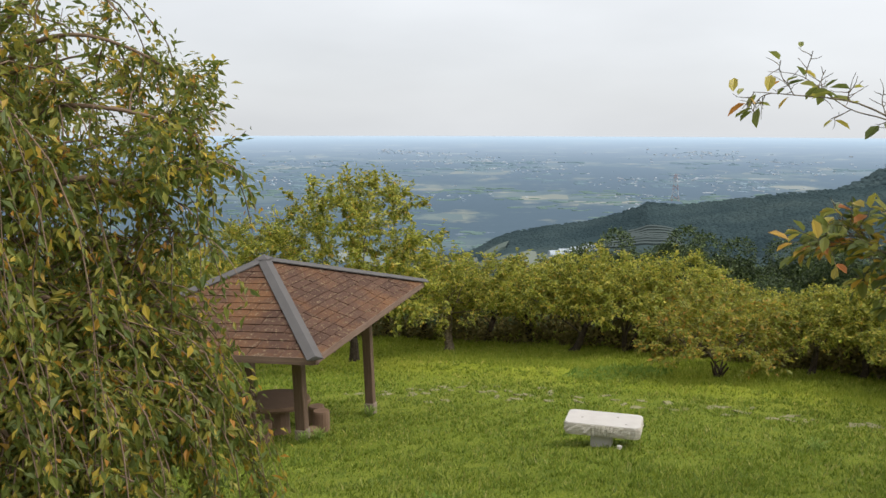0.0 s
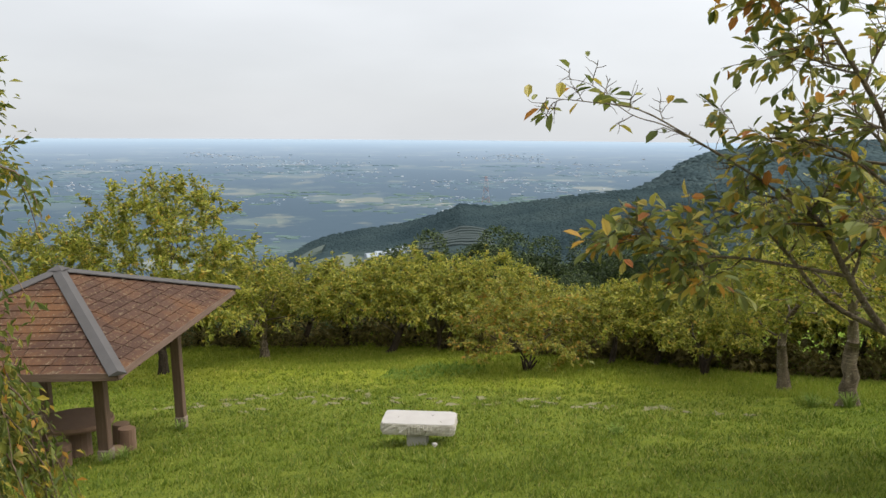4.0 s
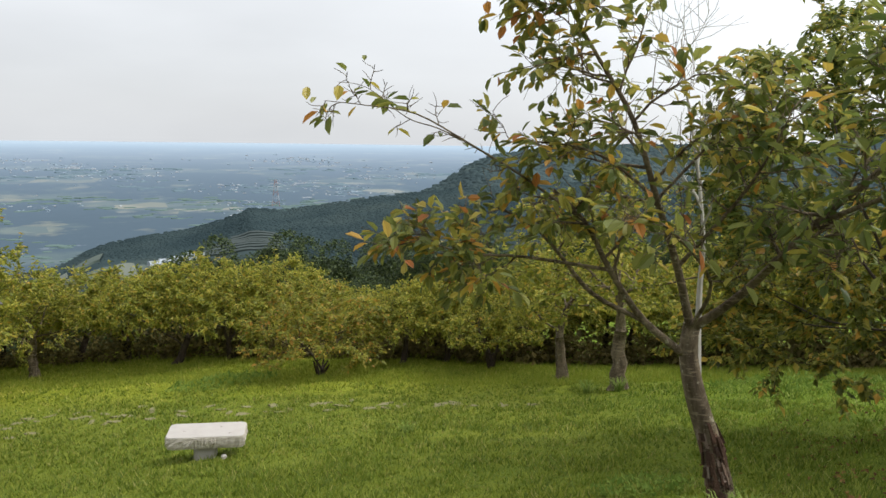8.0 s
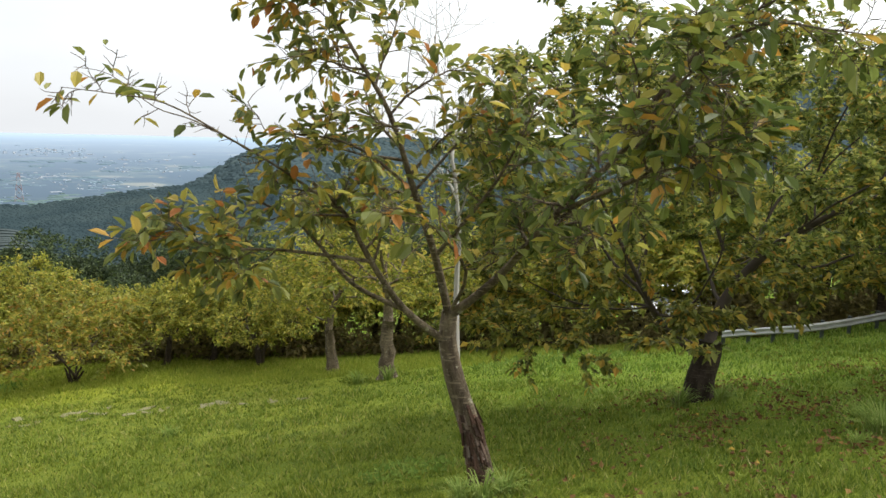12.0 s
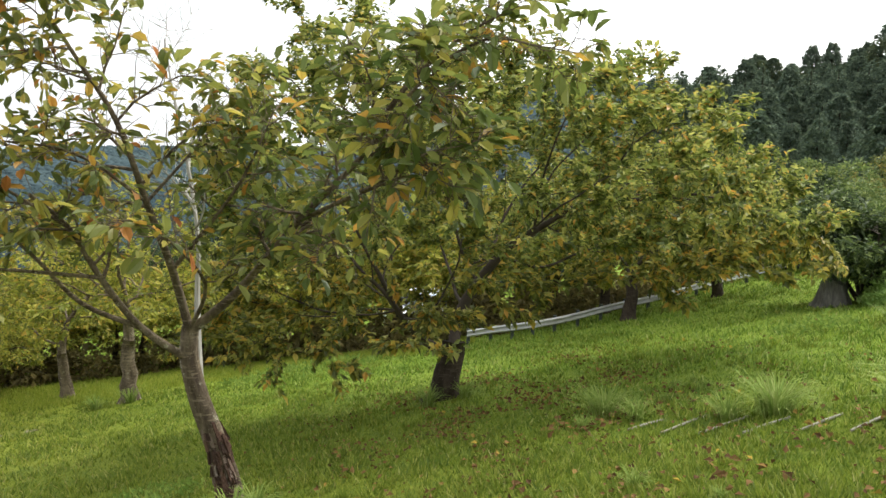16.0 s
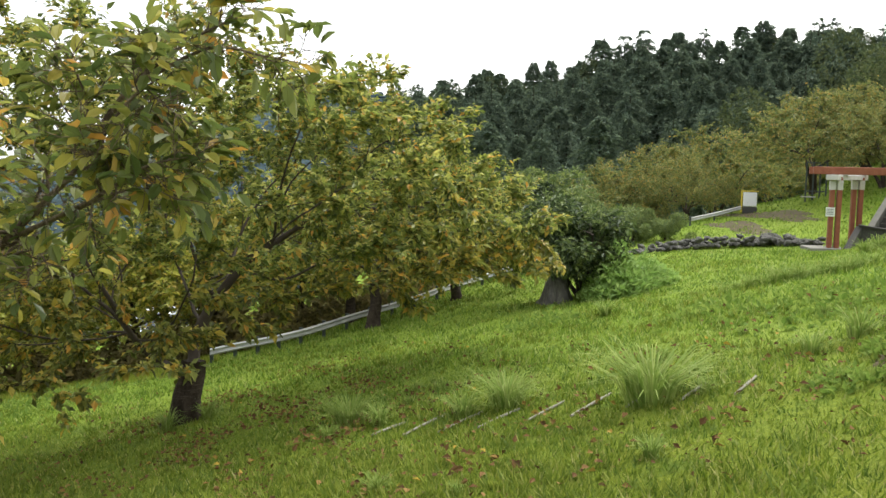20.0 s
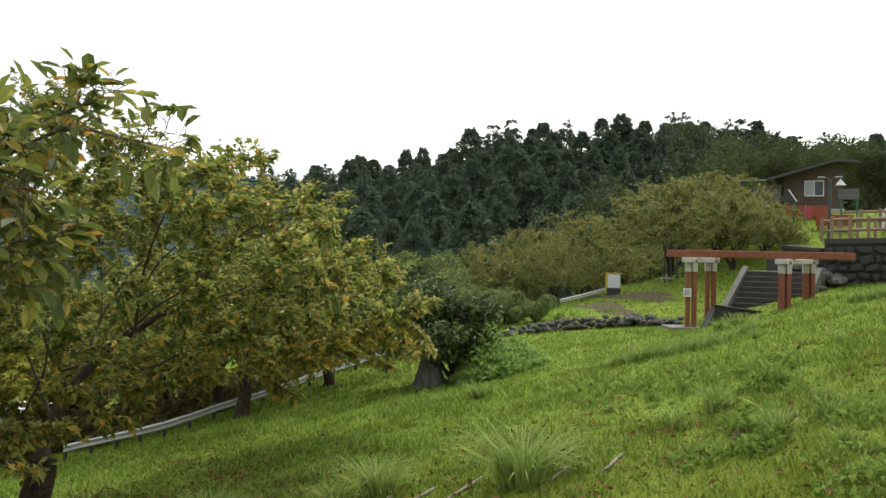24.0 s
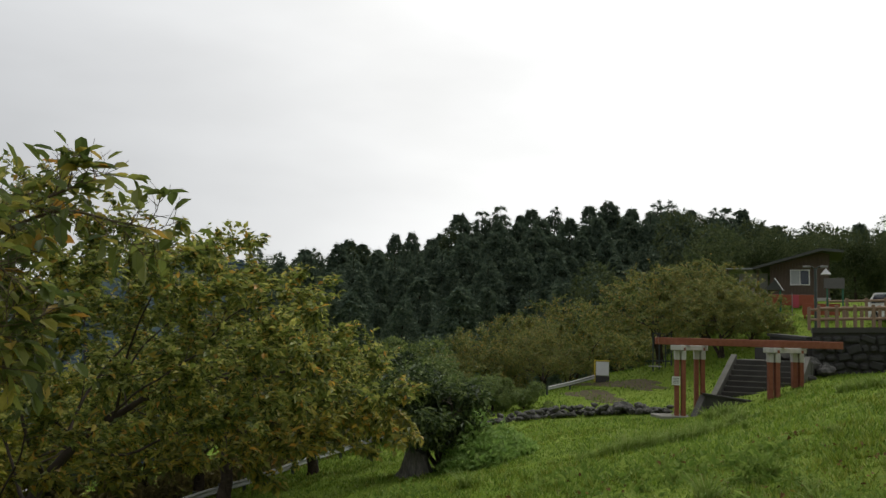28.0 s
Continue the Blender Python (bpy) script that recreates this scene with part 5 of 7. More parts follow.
def weeping_tree():
    """A weeping cherry: arching boughs and curtains of hanging leafy strands."""
    t = Tree(101)
    t.twig_mat = M_STRAND
    pts, rad = t.path([(0, 0, -0.2), (-0.05, 0.1, 0.6), (-0.02, 0.25, 1.6), (0.0, 0.32, 2.6), (0.03, 0.34, 3.6)], 0.2, 0.11, t.trunk, 12)
    boughs = [
        ((0.01, 0.34, 3.3), (0.8, 0.31, 4.28), (1.44, 0.16, 4.54), (2.06, 0.18, 4.37), (2.4, 0.3, 4.05)),
        ((-0.0, 0.33, 3.1), (1.22, -0.15, 3.86), (1.86, -0.32, 3.95), (2.44, -0.12, 3.78), (2.55, 0.1, 3.5)),
        ((-0.03, 0.31, 2.72), (1.16, -0.63, 2.82), (1.51, -0.79, 2.59), (2.0, -0.69, 2.4)),
        ((0.03, 0.34, 3.5), (0.9, 0.36, 4.7), (1.42, 0.37, 5.02), (1.77, 0.4, 4.75)),
        ((-0.02, 0.31, 2.86), (1.3, -0.12, 3.33), (1.84, -0.11, 3.37), (2.15, 0.16, 3.1), (2.3, 0.3, 2.75)),
        ((-0.04, 0.3, 2.57), (1.12, 0.02, 2.9), (1.74, -0.04, 2.87), (2.26, 0.14, 2.22)),
        ((0.0, 0.3, 3.0), (0.5, -0.5, 4.0), (0.9, -0.9, 4.2), (1.3, -1.1, 3.9)),
        ((0.0, 0.3, 2.6), (0.6, -0.8, 3.3), (0.9, -1.3, 3.3), (1.1, -1.6, 2.9)),
        ((0.0, 0.3, 2.3), (0.9, -0.4, 2.5), (1.5, -0.6, 2.1), (1.9, -0.6, 1.6)),
        ((0.0, 0.3, 3.4), (-0.5, -0.5, 4.4), (-0.9, -0.9, 4.3)), ((0.0, 0.3, 3.2), (-0.9, 0.8, 4.2), (-1.6, 1.1, 3.9)),
        ((0.0, 0.3, 3.4), (0.4, 1.2, 4.5), (0.6, 1.9, 4.4), (0.7, 2.2, 4.0)),
    ]
    low = [((0.0, 0.3, 2.0), (0.9, -0.6, 2.3), (1.6, -0.9, 2.15), (2.2, -0.9, 1.7)), ((0.0, 0.3, 1.8), (0.8, -1.0, 2.1), (1.4, -1.4, 1.9), (1.9, -1.6, 1.4)), ((0.0, 0.3, 2.2), (1.3, -0.2, 2.5), (2.1, -0.3, 2.1), (2.6, -0.3, 1.5))]
    for i, b in enumerate(boughs[:9] + low + boughs[9:]):
        t.bough()
        p, r = t.path(b, 0.03 if i in (0, 1, 3) else 0.05, 0.008, sides=7)
        # hanging strands
        for k in range(9 if i in (0, 3) else 20 if i in (1, 4) else 42 if i < 9 else 105 if i < 12 else 12):
            f = t.r.uniform(0.25, 1.0) * (len(p) - 1)
            j = min(int(f), len(p) - 2)
            at = p[j] + (p[j + 1] - p[j]) * (f - j)
            out = t.r.normal(0, 1, 3) * (0.3, 0.5, 0.1) + (-0.1 if i < 6 else 0.1, 0, 0.2)
            ln = t.r.uniform(0.7, 2.9) * (1.0 if at[0] < 1.9 else 0.5)
            steps = 6
            q, w = [at], unit(out)
            for s in range(steps):
                w = unit(w * 0.75 + np.array([0.0, 0.0, -0.42]) + t.r.normal(0, 0.07, 3))
                q.append(q[-1] + w * ln / steps)
            q = np.array(q)
            t.limbs.tube(q, np.linspace(0.009, 0.0035, steps + 1), 3)
            t.twigs.append(q)
    # the upper crown: shoots that spread outwards to the light
    n = 520
    x, y = t.r.uniform(-1.6, 2.6, n), t.r.uniform(-1.3, 1.7, n)
    top = np.interp(x, [-1.6, 0, 1.2, 1.7, 2.05, 2.3, 2.6], [4.4, 5.2, 5.15, 4.85, 4.4, 4.6, 4.2]) - 0.25 * (y - 0.4) ** 2
    low = np.interp(x, [-1.6, 0, 1.5, 2.6], [3.0, 2.9, 2.9, 3.3])
    t.grow(np.stack([x, y, low + np.maximum(0.1, top - low) * t.r.random(n) ** 0.8], -1), pts, 0.06, 0.003, 0.15, 0.24, 0.0, 0.22, 6, 1.6)
    t.leaf_out(54, 0.08, 0.035, 0.4, 0.05, 0.35, 120000)
    x, y = -4.43, 7.37
    t.stand("weeping_cherry_tree", on_ground(x, y), "weeping cherry with long hanging strands of green and yellow leaves", "tree", M_BARK_DARK, M_LEAF_WEEP)


weeping_tree()

# ---- the rest shelter, its table and stools, and the stone bench ----
def bx(name, parent, size, at, mat, bevel=0.01, turn=0.0, label=""):
    g = Mesher()
    g.box(size, (0, 0, 0), None, bevel)
    ob = part(name, g, mat, parent, label)
    ob.matrix_basis = pose(*at, 0, 0, turn)
    return ob


def shingle_mat():
    """Red-brown asphalt shingles, mottled with lichen and moss."""
    k = Mat("roof_shingles", 0.95, 0, 0.15)
    col = k.mix(k.each(), (0.056, 0.03, 0.02), (0.09, 0.049, 0.031))
    col = k.mix(k.ramp(k.noise(0.5, 5, 0.65), (0.45, 0.0), (0.62, 1.0)), col, (0.14, 0.066, 0.028))
    spots = k.ramp(k.noise(13.0, 5, 0.7), (0.57, 0.0), (0.62, 1.0))
    col = k.mix(k.math("MULTIPLY", spots, 0.7), col, (0.24, 0.19, 0.12))
    col = k.mix(k.ramp(k.noise(30.0, 3), (0.4, 0.5), (0.6, 0.0)), col, (0.055, 0.032, 0.026))
    k.colour(col)
    return k.bump(k.noise(60, 4), 0.5, 0.01).m


M_SHINGLES = shingle_mat()
M_POST = plain_mat("weathered_posts", (0.095, 0.058, 0.038), (0.19, 0.13, 0.09), 2, 0.85, 0, 0.35, (9, 9, 0.7), 14)
M_UNDER = plain_mat("roof_underside", (0.1, 0.065, 0.05), (0.15, 0.1, 0.075), 3, 0.9)
M_LOG = plain_mat("log_brown", (0.14, 0.085, 0.055), (0.23, 0.15, 0.105), 4, 0.85, 0, 0.4, (1, 1, 0.4), 26)
M_LOG_TOP = plain_mat("log_end", (0.2, 0.125, 0.08), (0.15, 0.09, 0.06), 6, 0.85, 0, 0.3)


def rest_shelter():
    cx, cy, z0, th, lean = -3.538, 18.483, -4.9, 75.15, -2.27
    hx, hy, ze, za, sx, sy = 3.383, 2.505, 2.547, 3.641, 1.911, 1.524
    axis = Vector((math.sin(radians(-11.5)), math.cos(radians(-11.5)), 0))
    m = Matrix.Translation((cx, cy, z0)) @ Matrix.Rotation(radians(lean), 4, axis) @ Matrix.Rotation(radians(th), 4, "Z")
    ob = thing("rest_shelter", m, "open wooden rest shelter with a mossy brown shingled hip roof", "shelter")
    for x, y in ((-sx, -sy), (sx, -sy), (sx, sy), (-sx, sy)):
        w = m @ Vector((x, y, 0))
        low = float(ground_z(w.x, w.y)) - z0 - 0.15
        high = ze + 0.42
        bx("post", ob, (0.2, 0.2, high - low), (x, y, (high + low) / 2), M_POST, 0.015)
        foot = bx("post_foot", ob, (0.235, 0.235, 0.28), (x, y, low + 0.2), M_FOOT, 0.02, label="worn pale base of the post")
    # the roof's deck: four sloping planes with thickness
    apex = Vector((0, 0, za))
    corners = [Vector((-hx, -hy, ze)), Vector((hx, -hy, ze)), Vector((hx, hy, ze)), Vector((-hx, hy, ze))]
    g = Mesher()
    low = [c - Vector((0, 0, 0.1)) for c in corners]
    g.add([*corners, apex - Vector((0, 0, 0.01)), *low, apex - Vector((0, 0, 0.12))], [(0, 1, 4), (1, 2, 4), (2, 3, 4), (3, 0, 4), (6, 5, 9), (7, 6, 9), (8, 7, 9), (5, 8, 9), (0, 5, 6, 1), (1, 6, 7, 2), (2, 7, 8, 3), (3, 8, 5, 0)])
    part("roof_deck", g, M_UNDER, ob, "dark timber roof deck")
    # shingle courses: each course a row of thin tabs, lapped over the one below
    for a, b in ((0, 1), (1, 2), (2, 3), (3, 0)):
        ca, cb = corners[a], corners[b]
        mid = (ca + cb) / 2
        n = (cb - ca).cross(apex - mid).normalized()
        along = (cb - ca).normalized()
        up = (apex - mid)
        rows = 14
        for i in range(rows):
            f0, f1 = i / rows, (i + 1.35) / rows
            l0, l1 = 1 - f0, max(0.0, 1 - f1)
            half0, half1 = (cb - ca).length / 2 * l0, (cb - ca).length / 2 * l1
            tabs = max(1, int(half0 * 2 / 0.62))
            off = 0.5 * (i % 2)
            for k in range(tabs + 1):
                u0, u1 = (k - off) / tabs * 2 - 1, (k + 1 - off) / tabs * 2 - 1
                u0, u1 = max(-1, u0), min(1, u1)
                if u1 - u0 < 0.02:
                    continue
                e = 0.012 / max(half0, 0.1)
                q = []
                for u, h, f, lift in ((u0 + e, half0, f0, 0.026), (u1 - e, half0, f0, 0.026)):
                    q.append(mid + up * f + along * (u * h) + n * (lift + RNG.uniform(-0.004, 0.006)))
                for u, h, f in ((u1 - e, half1, min(f1, 1)), (u0 + e, half1, min(f1, 1))):
                    q.append(mid + up * f + along * (max(-half0 * abs(u), min(half0 * abs(u), u * half0)) if h > 0.02 else 0) * (1 if h > 0.02 else 0) + n * 0.006)
                # keep the tab within the hips
                for j in (2, 3):
                    s = (q[j] - mid).dot(along)
                    q[j] -= along * (s - max(-half1, min(half1, s)))
                g = Mesher()
                d = n * 0.012
                g.add([*q, q[0] - d, q[1] - d, q[2] - d, q[3] - d], [(0, 1, 2, 3), (4, 5, 1, 0), (5, 6, 2, 1), (7, 4, 0, 3)])
                part("shingle", g, M_SHINGLES, ob)
    for c in corners:
        # hip cap: a folded grey metal strip
        g = Mesher()
        way = (apex - c).normalized()
        side = way.cross(Vector((0, 0, 1))).normalized()
        nrm = side.cross(way).normalized()
        pts = []
        for p in (c - way * 0.06, apex + way * 0.02):
            for s, h in ((-0.14, 0.035), (0, 0.095), (0.14, 0.035), (0.14, 0.015), (-0.14, 0.015)):
                pts.append(p + side * s + nrm * h)
        g.add(pts, [(0, 1, 6, 5), (1, 2, 7, 6), (2, 3, 8, 7), (3, 4, 9, 8), (4, 0, 5, 9), (4, 3, 2, 1, 0), (5, 6, 7, 8, 9)])
        part("hip_cap", g, M_RIDGE, ob, "grey metal hip capping")
    g = Mesher()
    g.add([(-0.16, -0.16, za + 0.05), (0.16, -0.16, za + 0.05), (0.16, 0.16, za + 0.05), (-0.16, 0.16, za + 0.05), (0, 0, za + 0.14)], [(0, 1, 4), (1, 2, 4), (2, 3, 4), (3, 0, 4), (3, 2, 1, 0)])
    part("apex_cap", g, M_RIDGE, ob)
    # eaves: a fascia board on each side, rafters and plates under them
    for a, b in ((0, 1), (1, 2), (2, 3), (3, 0)):
        ca, cb = corners[a], corners[b]
        v = cb - ca
        bx("fascia", ob, (v.length - 0.02, 0.03, 0.13), tuple((ca + cb) / 2 + Vector((0, 0, -0.04))), M_FASCIA, 0.004, math.degrees(math.atan2(v.y, v.x)))
    for y in (-sy, sy):
        bx("wall_plate", ob, (2 * sx + 1.0, 0.12, 0.16), (0, y, ze + 0.12), M_POST, 0.01)
    for x in (-sx, sx):
        bx("tie_beam", ob, (0.12, 2 * sy + 1.0, 0.16), (x, 0, ze + 0.0), M_POST, 0.01)
    for k in range(9):
        x = -hx * 0.92 + 2 * hx * 0.92 * k / 8
        for s in (-1, 1):
            lf = 1 - abs(x) / hx
            g = Mesher()
            y0, y1 = s * hy * 0.985, s * hy * (1 - lf) * 0.985
            z1 = ze - 0.14 + (za - ze) * lf
            g.tube([(x, y0, ze - 0.14), (x, y1, z1)], [0.045, 0.045], 4)
            part("rafter", g, M_UNDER, ob)


M_FOOT = plain_mat("post_foot", (0.17, 0.125, 0.1), (0.28, 0.23, 0.19), 6, 0.9)
M_FASCIA = plain_mat("weathered_fascia", (0.12, 0.075, 0.055), (0.24, 0.165, 0.13), 3, 0.85, 0, 0.3, (0.6, 8, 8), 14)
rest_shelter()


def round_log(name, x, y, r, h, label, category, group="", sink=0.1):
    ob = thing(name, on_ground(x, y, 30 * x, sink), label, category, group)
    g = Mesher()
    n = 18
    w = [1 + 0.03 * math.sin(3 * a) + 0.02 * math.sin(5 * a + 1) for a in np.arange(n) * 2 * math.pi / n]
    prof = [(0, 1.06), (0.15, 1.0), (0.93, 0.97), (1.0, 0.92)]
    pts = [(r * s * w[k] * math.cos(2 * math.pi * k / n), r * s * w[k] * math.sin(2 * math.pi * k / n), (h + sink) * f) for f, s in prof for k in range(n)]
    g.add(pts, [(i * n + k, i * n + (k + 1) % n, (i + 1) * n + (k + 1) % n, (i + 1) * n + k) for i in range(3) for k in range(n)])
    part("log", g, M_LOG, ob)
    g = Mesher()
    g.prism([(r * 0.92 * w[k] * math.cos(2 * math.pi * k / n), r * 0.92 * w[k] * math.sin(2 * math.pi * k / n)) for k in range(n)], h + sink - 0.02, h + sink + 0.004)
    part("sawn_top", g, M_LOG_TOP, ob)
    return ob


def log_table(x, y):
    ob = thing("round_table", on_ground(x, y), "round brown table on a log pedestal under the shelter", "table")
    g = Mesher()
    n = 28
    prof = [(0.5, 0.62), (0.66, 0.64), (0.68, 0.69), (0.66, 0.74), (0.0, 0.745)]
    pts = [(r * math.cos(2 * math.pi * k / n), r * math.sin(2 * math.pi * k / n), z) for r, z in prof[:4] for k in range(n)]
    g.add(pts, [(i * n + k, i * n + (k + 1) % n, (i + 1) * n + (k + 1) % n, (i + 1) * n + k) for i in range(3) for k in range(n)] + [tuple(range(3 * n, 4 * n)), tuple(reversed(range(n)))])
    part("tabletop", g, M_LOG_TOP, ob)
    g = Mesher()
    g.tube([(0, 0, -0.2), (0, 0, 0.1), (0, 0, 0.64)], [0.3, 0.26, 0.24], 14)
    part("pedestal", g, M_LOG, ob)
    # seats made on the same slab, low logs round the foot
    return ob


log_table(-3.25, 17.25)
STOOL = "short brown log stool beside the round table"
for x, y, r, h in ((-2.33, 17.05, 0.17, 0.46), (-2.5, 16.72, 0.17, 0.14), (-3.3, 16.15, 0.17, 0.4), (-4.3, 16.9, 0.18, 0.42), (-4.1, 18.3, 0.18, 0.42), (-2.6, 18.25, 0.18, 0.42)):
    round_log("log_stool", x, y, r, h, STOOL, "stool", "log stools round the table")


def half_log_bench(x, y, turn):
    ob = thing("log_bench", on_ground(x, y, turn), "grey weathered log bench under the shelter", "bench")
    g = Mesher()
    g.tube([(-0.95, 0, 0.42), (0.95, 0, 0.42)], [0.17, 0.16], 12)
    part("seat_log", g, M_BARK, ob)
    for s in (-0.6, 0.6):
        g = Mesher()
        g.tube([(s, 0, -0.4), (s, 0, 0.34)], [0.14, 0.12], 10)
        part("bench_foot", g, M_LOG, ob)


half_log_bench(-5.0, 19.15, 62)


def stone_bench():
    """A pale slab with a dressed top and rough-hewn sides on a squared block."""
    x, y, th = 2.80, 14.38, -17.0
    ob = thing("stone_bench", on_ground(x, y, th), "pale stone slab bench with rough-hewn edges on the lawn", "bench")
    L, W, T, z0 = 1.25, 0.72, 0.19, 0.26
    g = Mesher()
    rng = np.random.default_rng(5)
    n, c = 96, 0.1
    outline = []
    for k in range(n):
        a = 2 * math.pi * k / n
        px, py = math.cos(a), math.sin(a)
        s = 1 / max(abs(px) / (L / 2), abs(py) / (W / 2))
        qx, qy = px * s, py * s
        ex, ey = max(0, abs(qx) - (L / 2 - c)), max(0, abs(qy) - (W / 2 - c))
        if ex > 0 and ey > 0:
            f = c / max(c, math.hypot(ex, ey))
            qx, qy = math.copysign(L / 2 - c + ex * f, qx), math.copysign(W / 2 - c + ey * f, qy)
        outline.append((qx, qy))
    rows = [(0.0, -0.012, 0.007), (0.25, 0.004, 0.01), (0.5, 0.008, 0.01), (0.75, 0.005, 0.008), (0.95, 0.0, 0.002), (1.0, -0.01, 0.0)]
    pts = []
    for f, grow, rough in rows:
        for qx, qy in outline:
            d = math.hypot(qx, qy)
            e = 1 + (grow + rng.normal(0, rough)) / d
            pts.append((qx * e, qy * e, z0 + T * f + (rng.normal(0, 0.006) if 0 < f < 0.9 else 0)))
    m = len(rows)
    sides = [(i * n + k, i * n + (k + 1) % n, (i + 1) * n + (k + 1) % n, (i + 1) * n + k) for i in range(m - 1) for k in range(n)]
    g.add(pts, sides + [tuple(reversed(range(n)))])
    slab = part("slab", g, M_STONE_ROUGH, ob, "rough-hewn pale stone edge")
    g = Mesher()
    g.prism([(qx * 0.985, qy * 0.975) for qx, qy in outline], z0 + T - 0.004, z0 + T + 0.006)
    part("slab_top", g, M_STONE, slab, "smooth pale dressed top")
    for hx2, hy2 in ((0.22, 0.12), (0.38, -0.2), (-0.36, -0.03)):
        g = Mesher()
        g.prism([(hx2 + 0.018 * math.cos(a), hy2 + 0.012 * math.sin(a)) for a in np.arange(8) * math.pi / 4], z0 + T + 0.004, z0 + T + 0.008)
        part("stain", g, M_ROCK, slab)
    bx("pedestal", ob, (0.34, 0.42, 0.5), (-0.02, -0.06, 0.0), M_STONE, 0.012)
    w = ob.matrix_basis @ Vector((0.3, -0.42, 0))
    s = thing("pale_stone", on_ground(w.x, w.y, 20), "small white stone in the grass beside the bench", "stone")
    g = Mesher()
    g.box((0.09, 0.07, 0.08), (0, 0, 0.03), None, 0.015)
    part("stone", g, M_STONE, s)


stone_bench()

# ---- the pergola, the steps, the hut and the road side ----
M_CONCRETE = plain_mat("concrete", (0.42, 0.41, 0.385), (0.3, 0.29, 0.27), 2, 0.9, 0, 0.25)
M_CONCRETE_DARK = plain_mat("stained_concrete", (0.07, 0.067, 0.06), (0.035, 0.035, 0.032), 1.5, 0.95, 0, 0.3)
M_CONCRETE_MOSS = plain_mat("mossy_concrete", (0.14, 0.137, 0.115), (0.06, 0.06, 0.048), 2.5, 0.95, 0, 0.3)
M_BOARD = plain_mat("dark_boards", (0.085, 0.062, 0.047), (0.15, 0.112, 0.088), 2, 0.85, 0, 0.3, (6, 6, 0.5), 10)
M_ROOF = plain_mat("dark_roofing", (0.06, 0.065, 0.06), (0.1, 0.1, 0.09), 2, 0.8)
M_TAN = plain_mat("tan_timber", (0.28, 0.19, 0.125), (0.19, 0.13, 0.088), 3, 0.8, 0, 0.2, (4, 4, 4))
M_ORANGE = plain_mat("orange_red_paint", (0.3, 0.08, 0.04), (0.24, 0.065, 0.032), 3, 0.6)
M_STEEL = plain_mat("galvanised_steel", (0.27, 0.275, 0.27), (0.17, 0.175, 0.17), 5, 0.55, 0.3, 0.05)
M_DARK_STEEL = plain_mat("dark_steel", (0.06, 0.075, 0.07), (0.09, 0.1, 0.095), 5, 0.5, 0.3)
M_YELLOW = plain_mat("yellow_paint", (0.6, 0.45, 0.05), (0.5, 0.38, 0.05), 5, 0.5)
M_GREY_BOARD = plain_mat("grey_board", (0.13, 0.125, 0.12), (0.1, 0.095, 0.09), 5, 0.6)
M_GREEN = plain_mat("green_paint", (0.05, 0.16, 0.1), (0.04, 0.12, 0.08), 5, 0.6)
M_CAR = Mat("white_car_paint", 0.25, 0, 0.5).colour((0.75, 0.76, 0.77)).m
M_GLASS = Mat("dark_glass", 0.08, 0, 0.6).colour((0.03, 0.04, 0.055)).m
M_RUBBER = plain_mat("rubber", (0.02, 0.02, 0.02), (0.035, 0.035, 0.035), 20, 0.9)
M_PINK = plain_mat("faded_red_cloth", (0.45, 0.08, 0.1), (0.35, 0.06, 0.08), 8, 0.8)


M_WEATHERED_WHITE = plain_mat("weathered_white_paint", (0.52, 0.5, 0.47), (0.3, 0.28, 0.26), 4, 0.75, 0, 0.2, (1.5, 1.5, 0.6), 25)


def pergola():
    """Clusters of red-brown posts with white collars, white cross heads and one long beam."""
    m = pose(30.0, -4.2, -0.6, 0, 0, -92.6)       # local x runs along the beam
    ob = thing("pergola", m, "red-brown timber pergola with white post collars before the steps", "pergola")
    for gx, gy in ((0.2, 0.0), (1.02, 1.6), (3.15, 0.0), (4.25, 1.6)):
        for px in (-0.105, 0.105):
            for py in (-0.11, 0.11):
                post = bx("post", ob, (0.135, 0.135, 2.9), (gx + px, gy + py, 0.62), M_RED_WOOD, 0.01)
                bx("collar", post, (0.16, 0.16, 0.3), (0, 0, 1.2), M_WEATHERED_WHITE, 0.008, label="weathered white painted collar")
    for x0, x1 in ((0.2, 1.02), (3.15, 4.25)):
        g = Mesher()
        g.box((0.36, math.hypot(x1 - x0, 1.6) + 0.75, 0.17), (0, 0, 0), pose((x0 + x1) / 2, 0.8, 2.06, 0, 0, -math.degrees(math.atan2(x1 - x0, 1.6))), 0.012)
        part("cross_head", g, M_WEATHERED_WHITE, ob, "weathered pale cross head on the posts")
    for y in (0.15, 1.6):
        bx("beam", ob, (5.8, 0.2, 0.24), (2.42, y, 2.27), M_RED_WOOD, 0.015)
    bx("notice", ob, (0.26, 0.02, 0.28), (0.05, -0.26, 0.98), M_WHITE, 0.004, label="white notice on a post")
    for k in range(4):
        bx("text_line", ob, (0.19, 0.004, 0.018), (0.05, -0.272, 1.06 - 0.05 * k), M_DARK_STEEL, 0)


pergola()


M_PAVING = plain_mat("worn_paving", (0.24, 0.23, 0.2), (0.15, 0.145, 0.12), 3, 0.95, 0, 0.3)


def paving_slab(x, y, w, d, turn):
    ob = thing("paving_slab", on_ground(x, y, turn), "pale concrete paving at the foot of the pergola posts", "paving")
    bx("slab", ob, (w, d, 0.3), (0, 0, -0.11), M_PAVING, 0.012)


paving_slab(30.15, -4.35, 1.1, 1.5, 10)


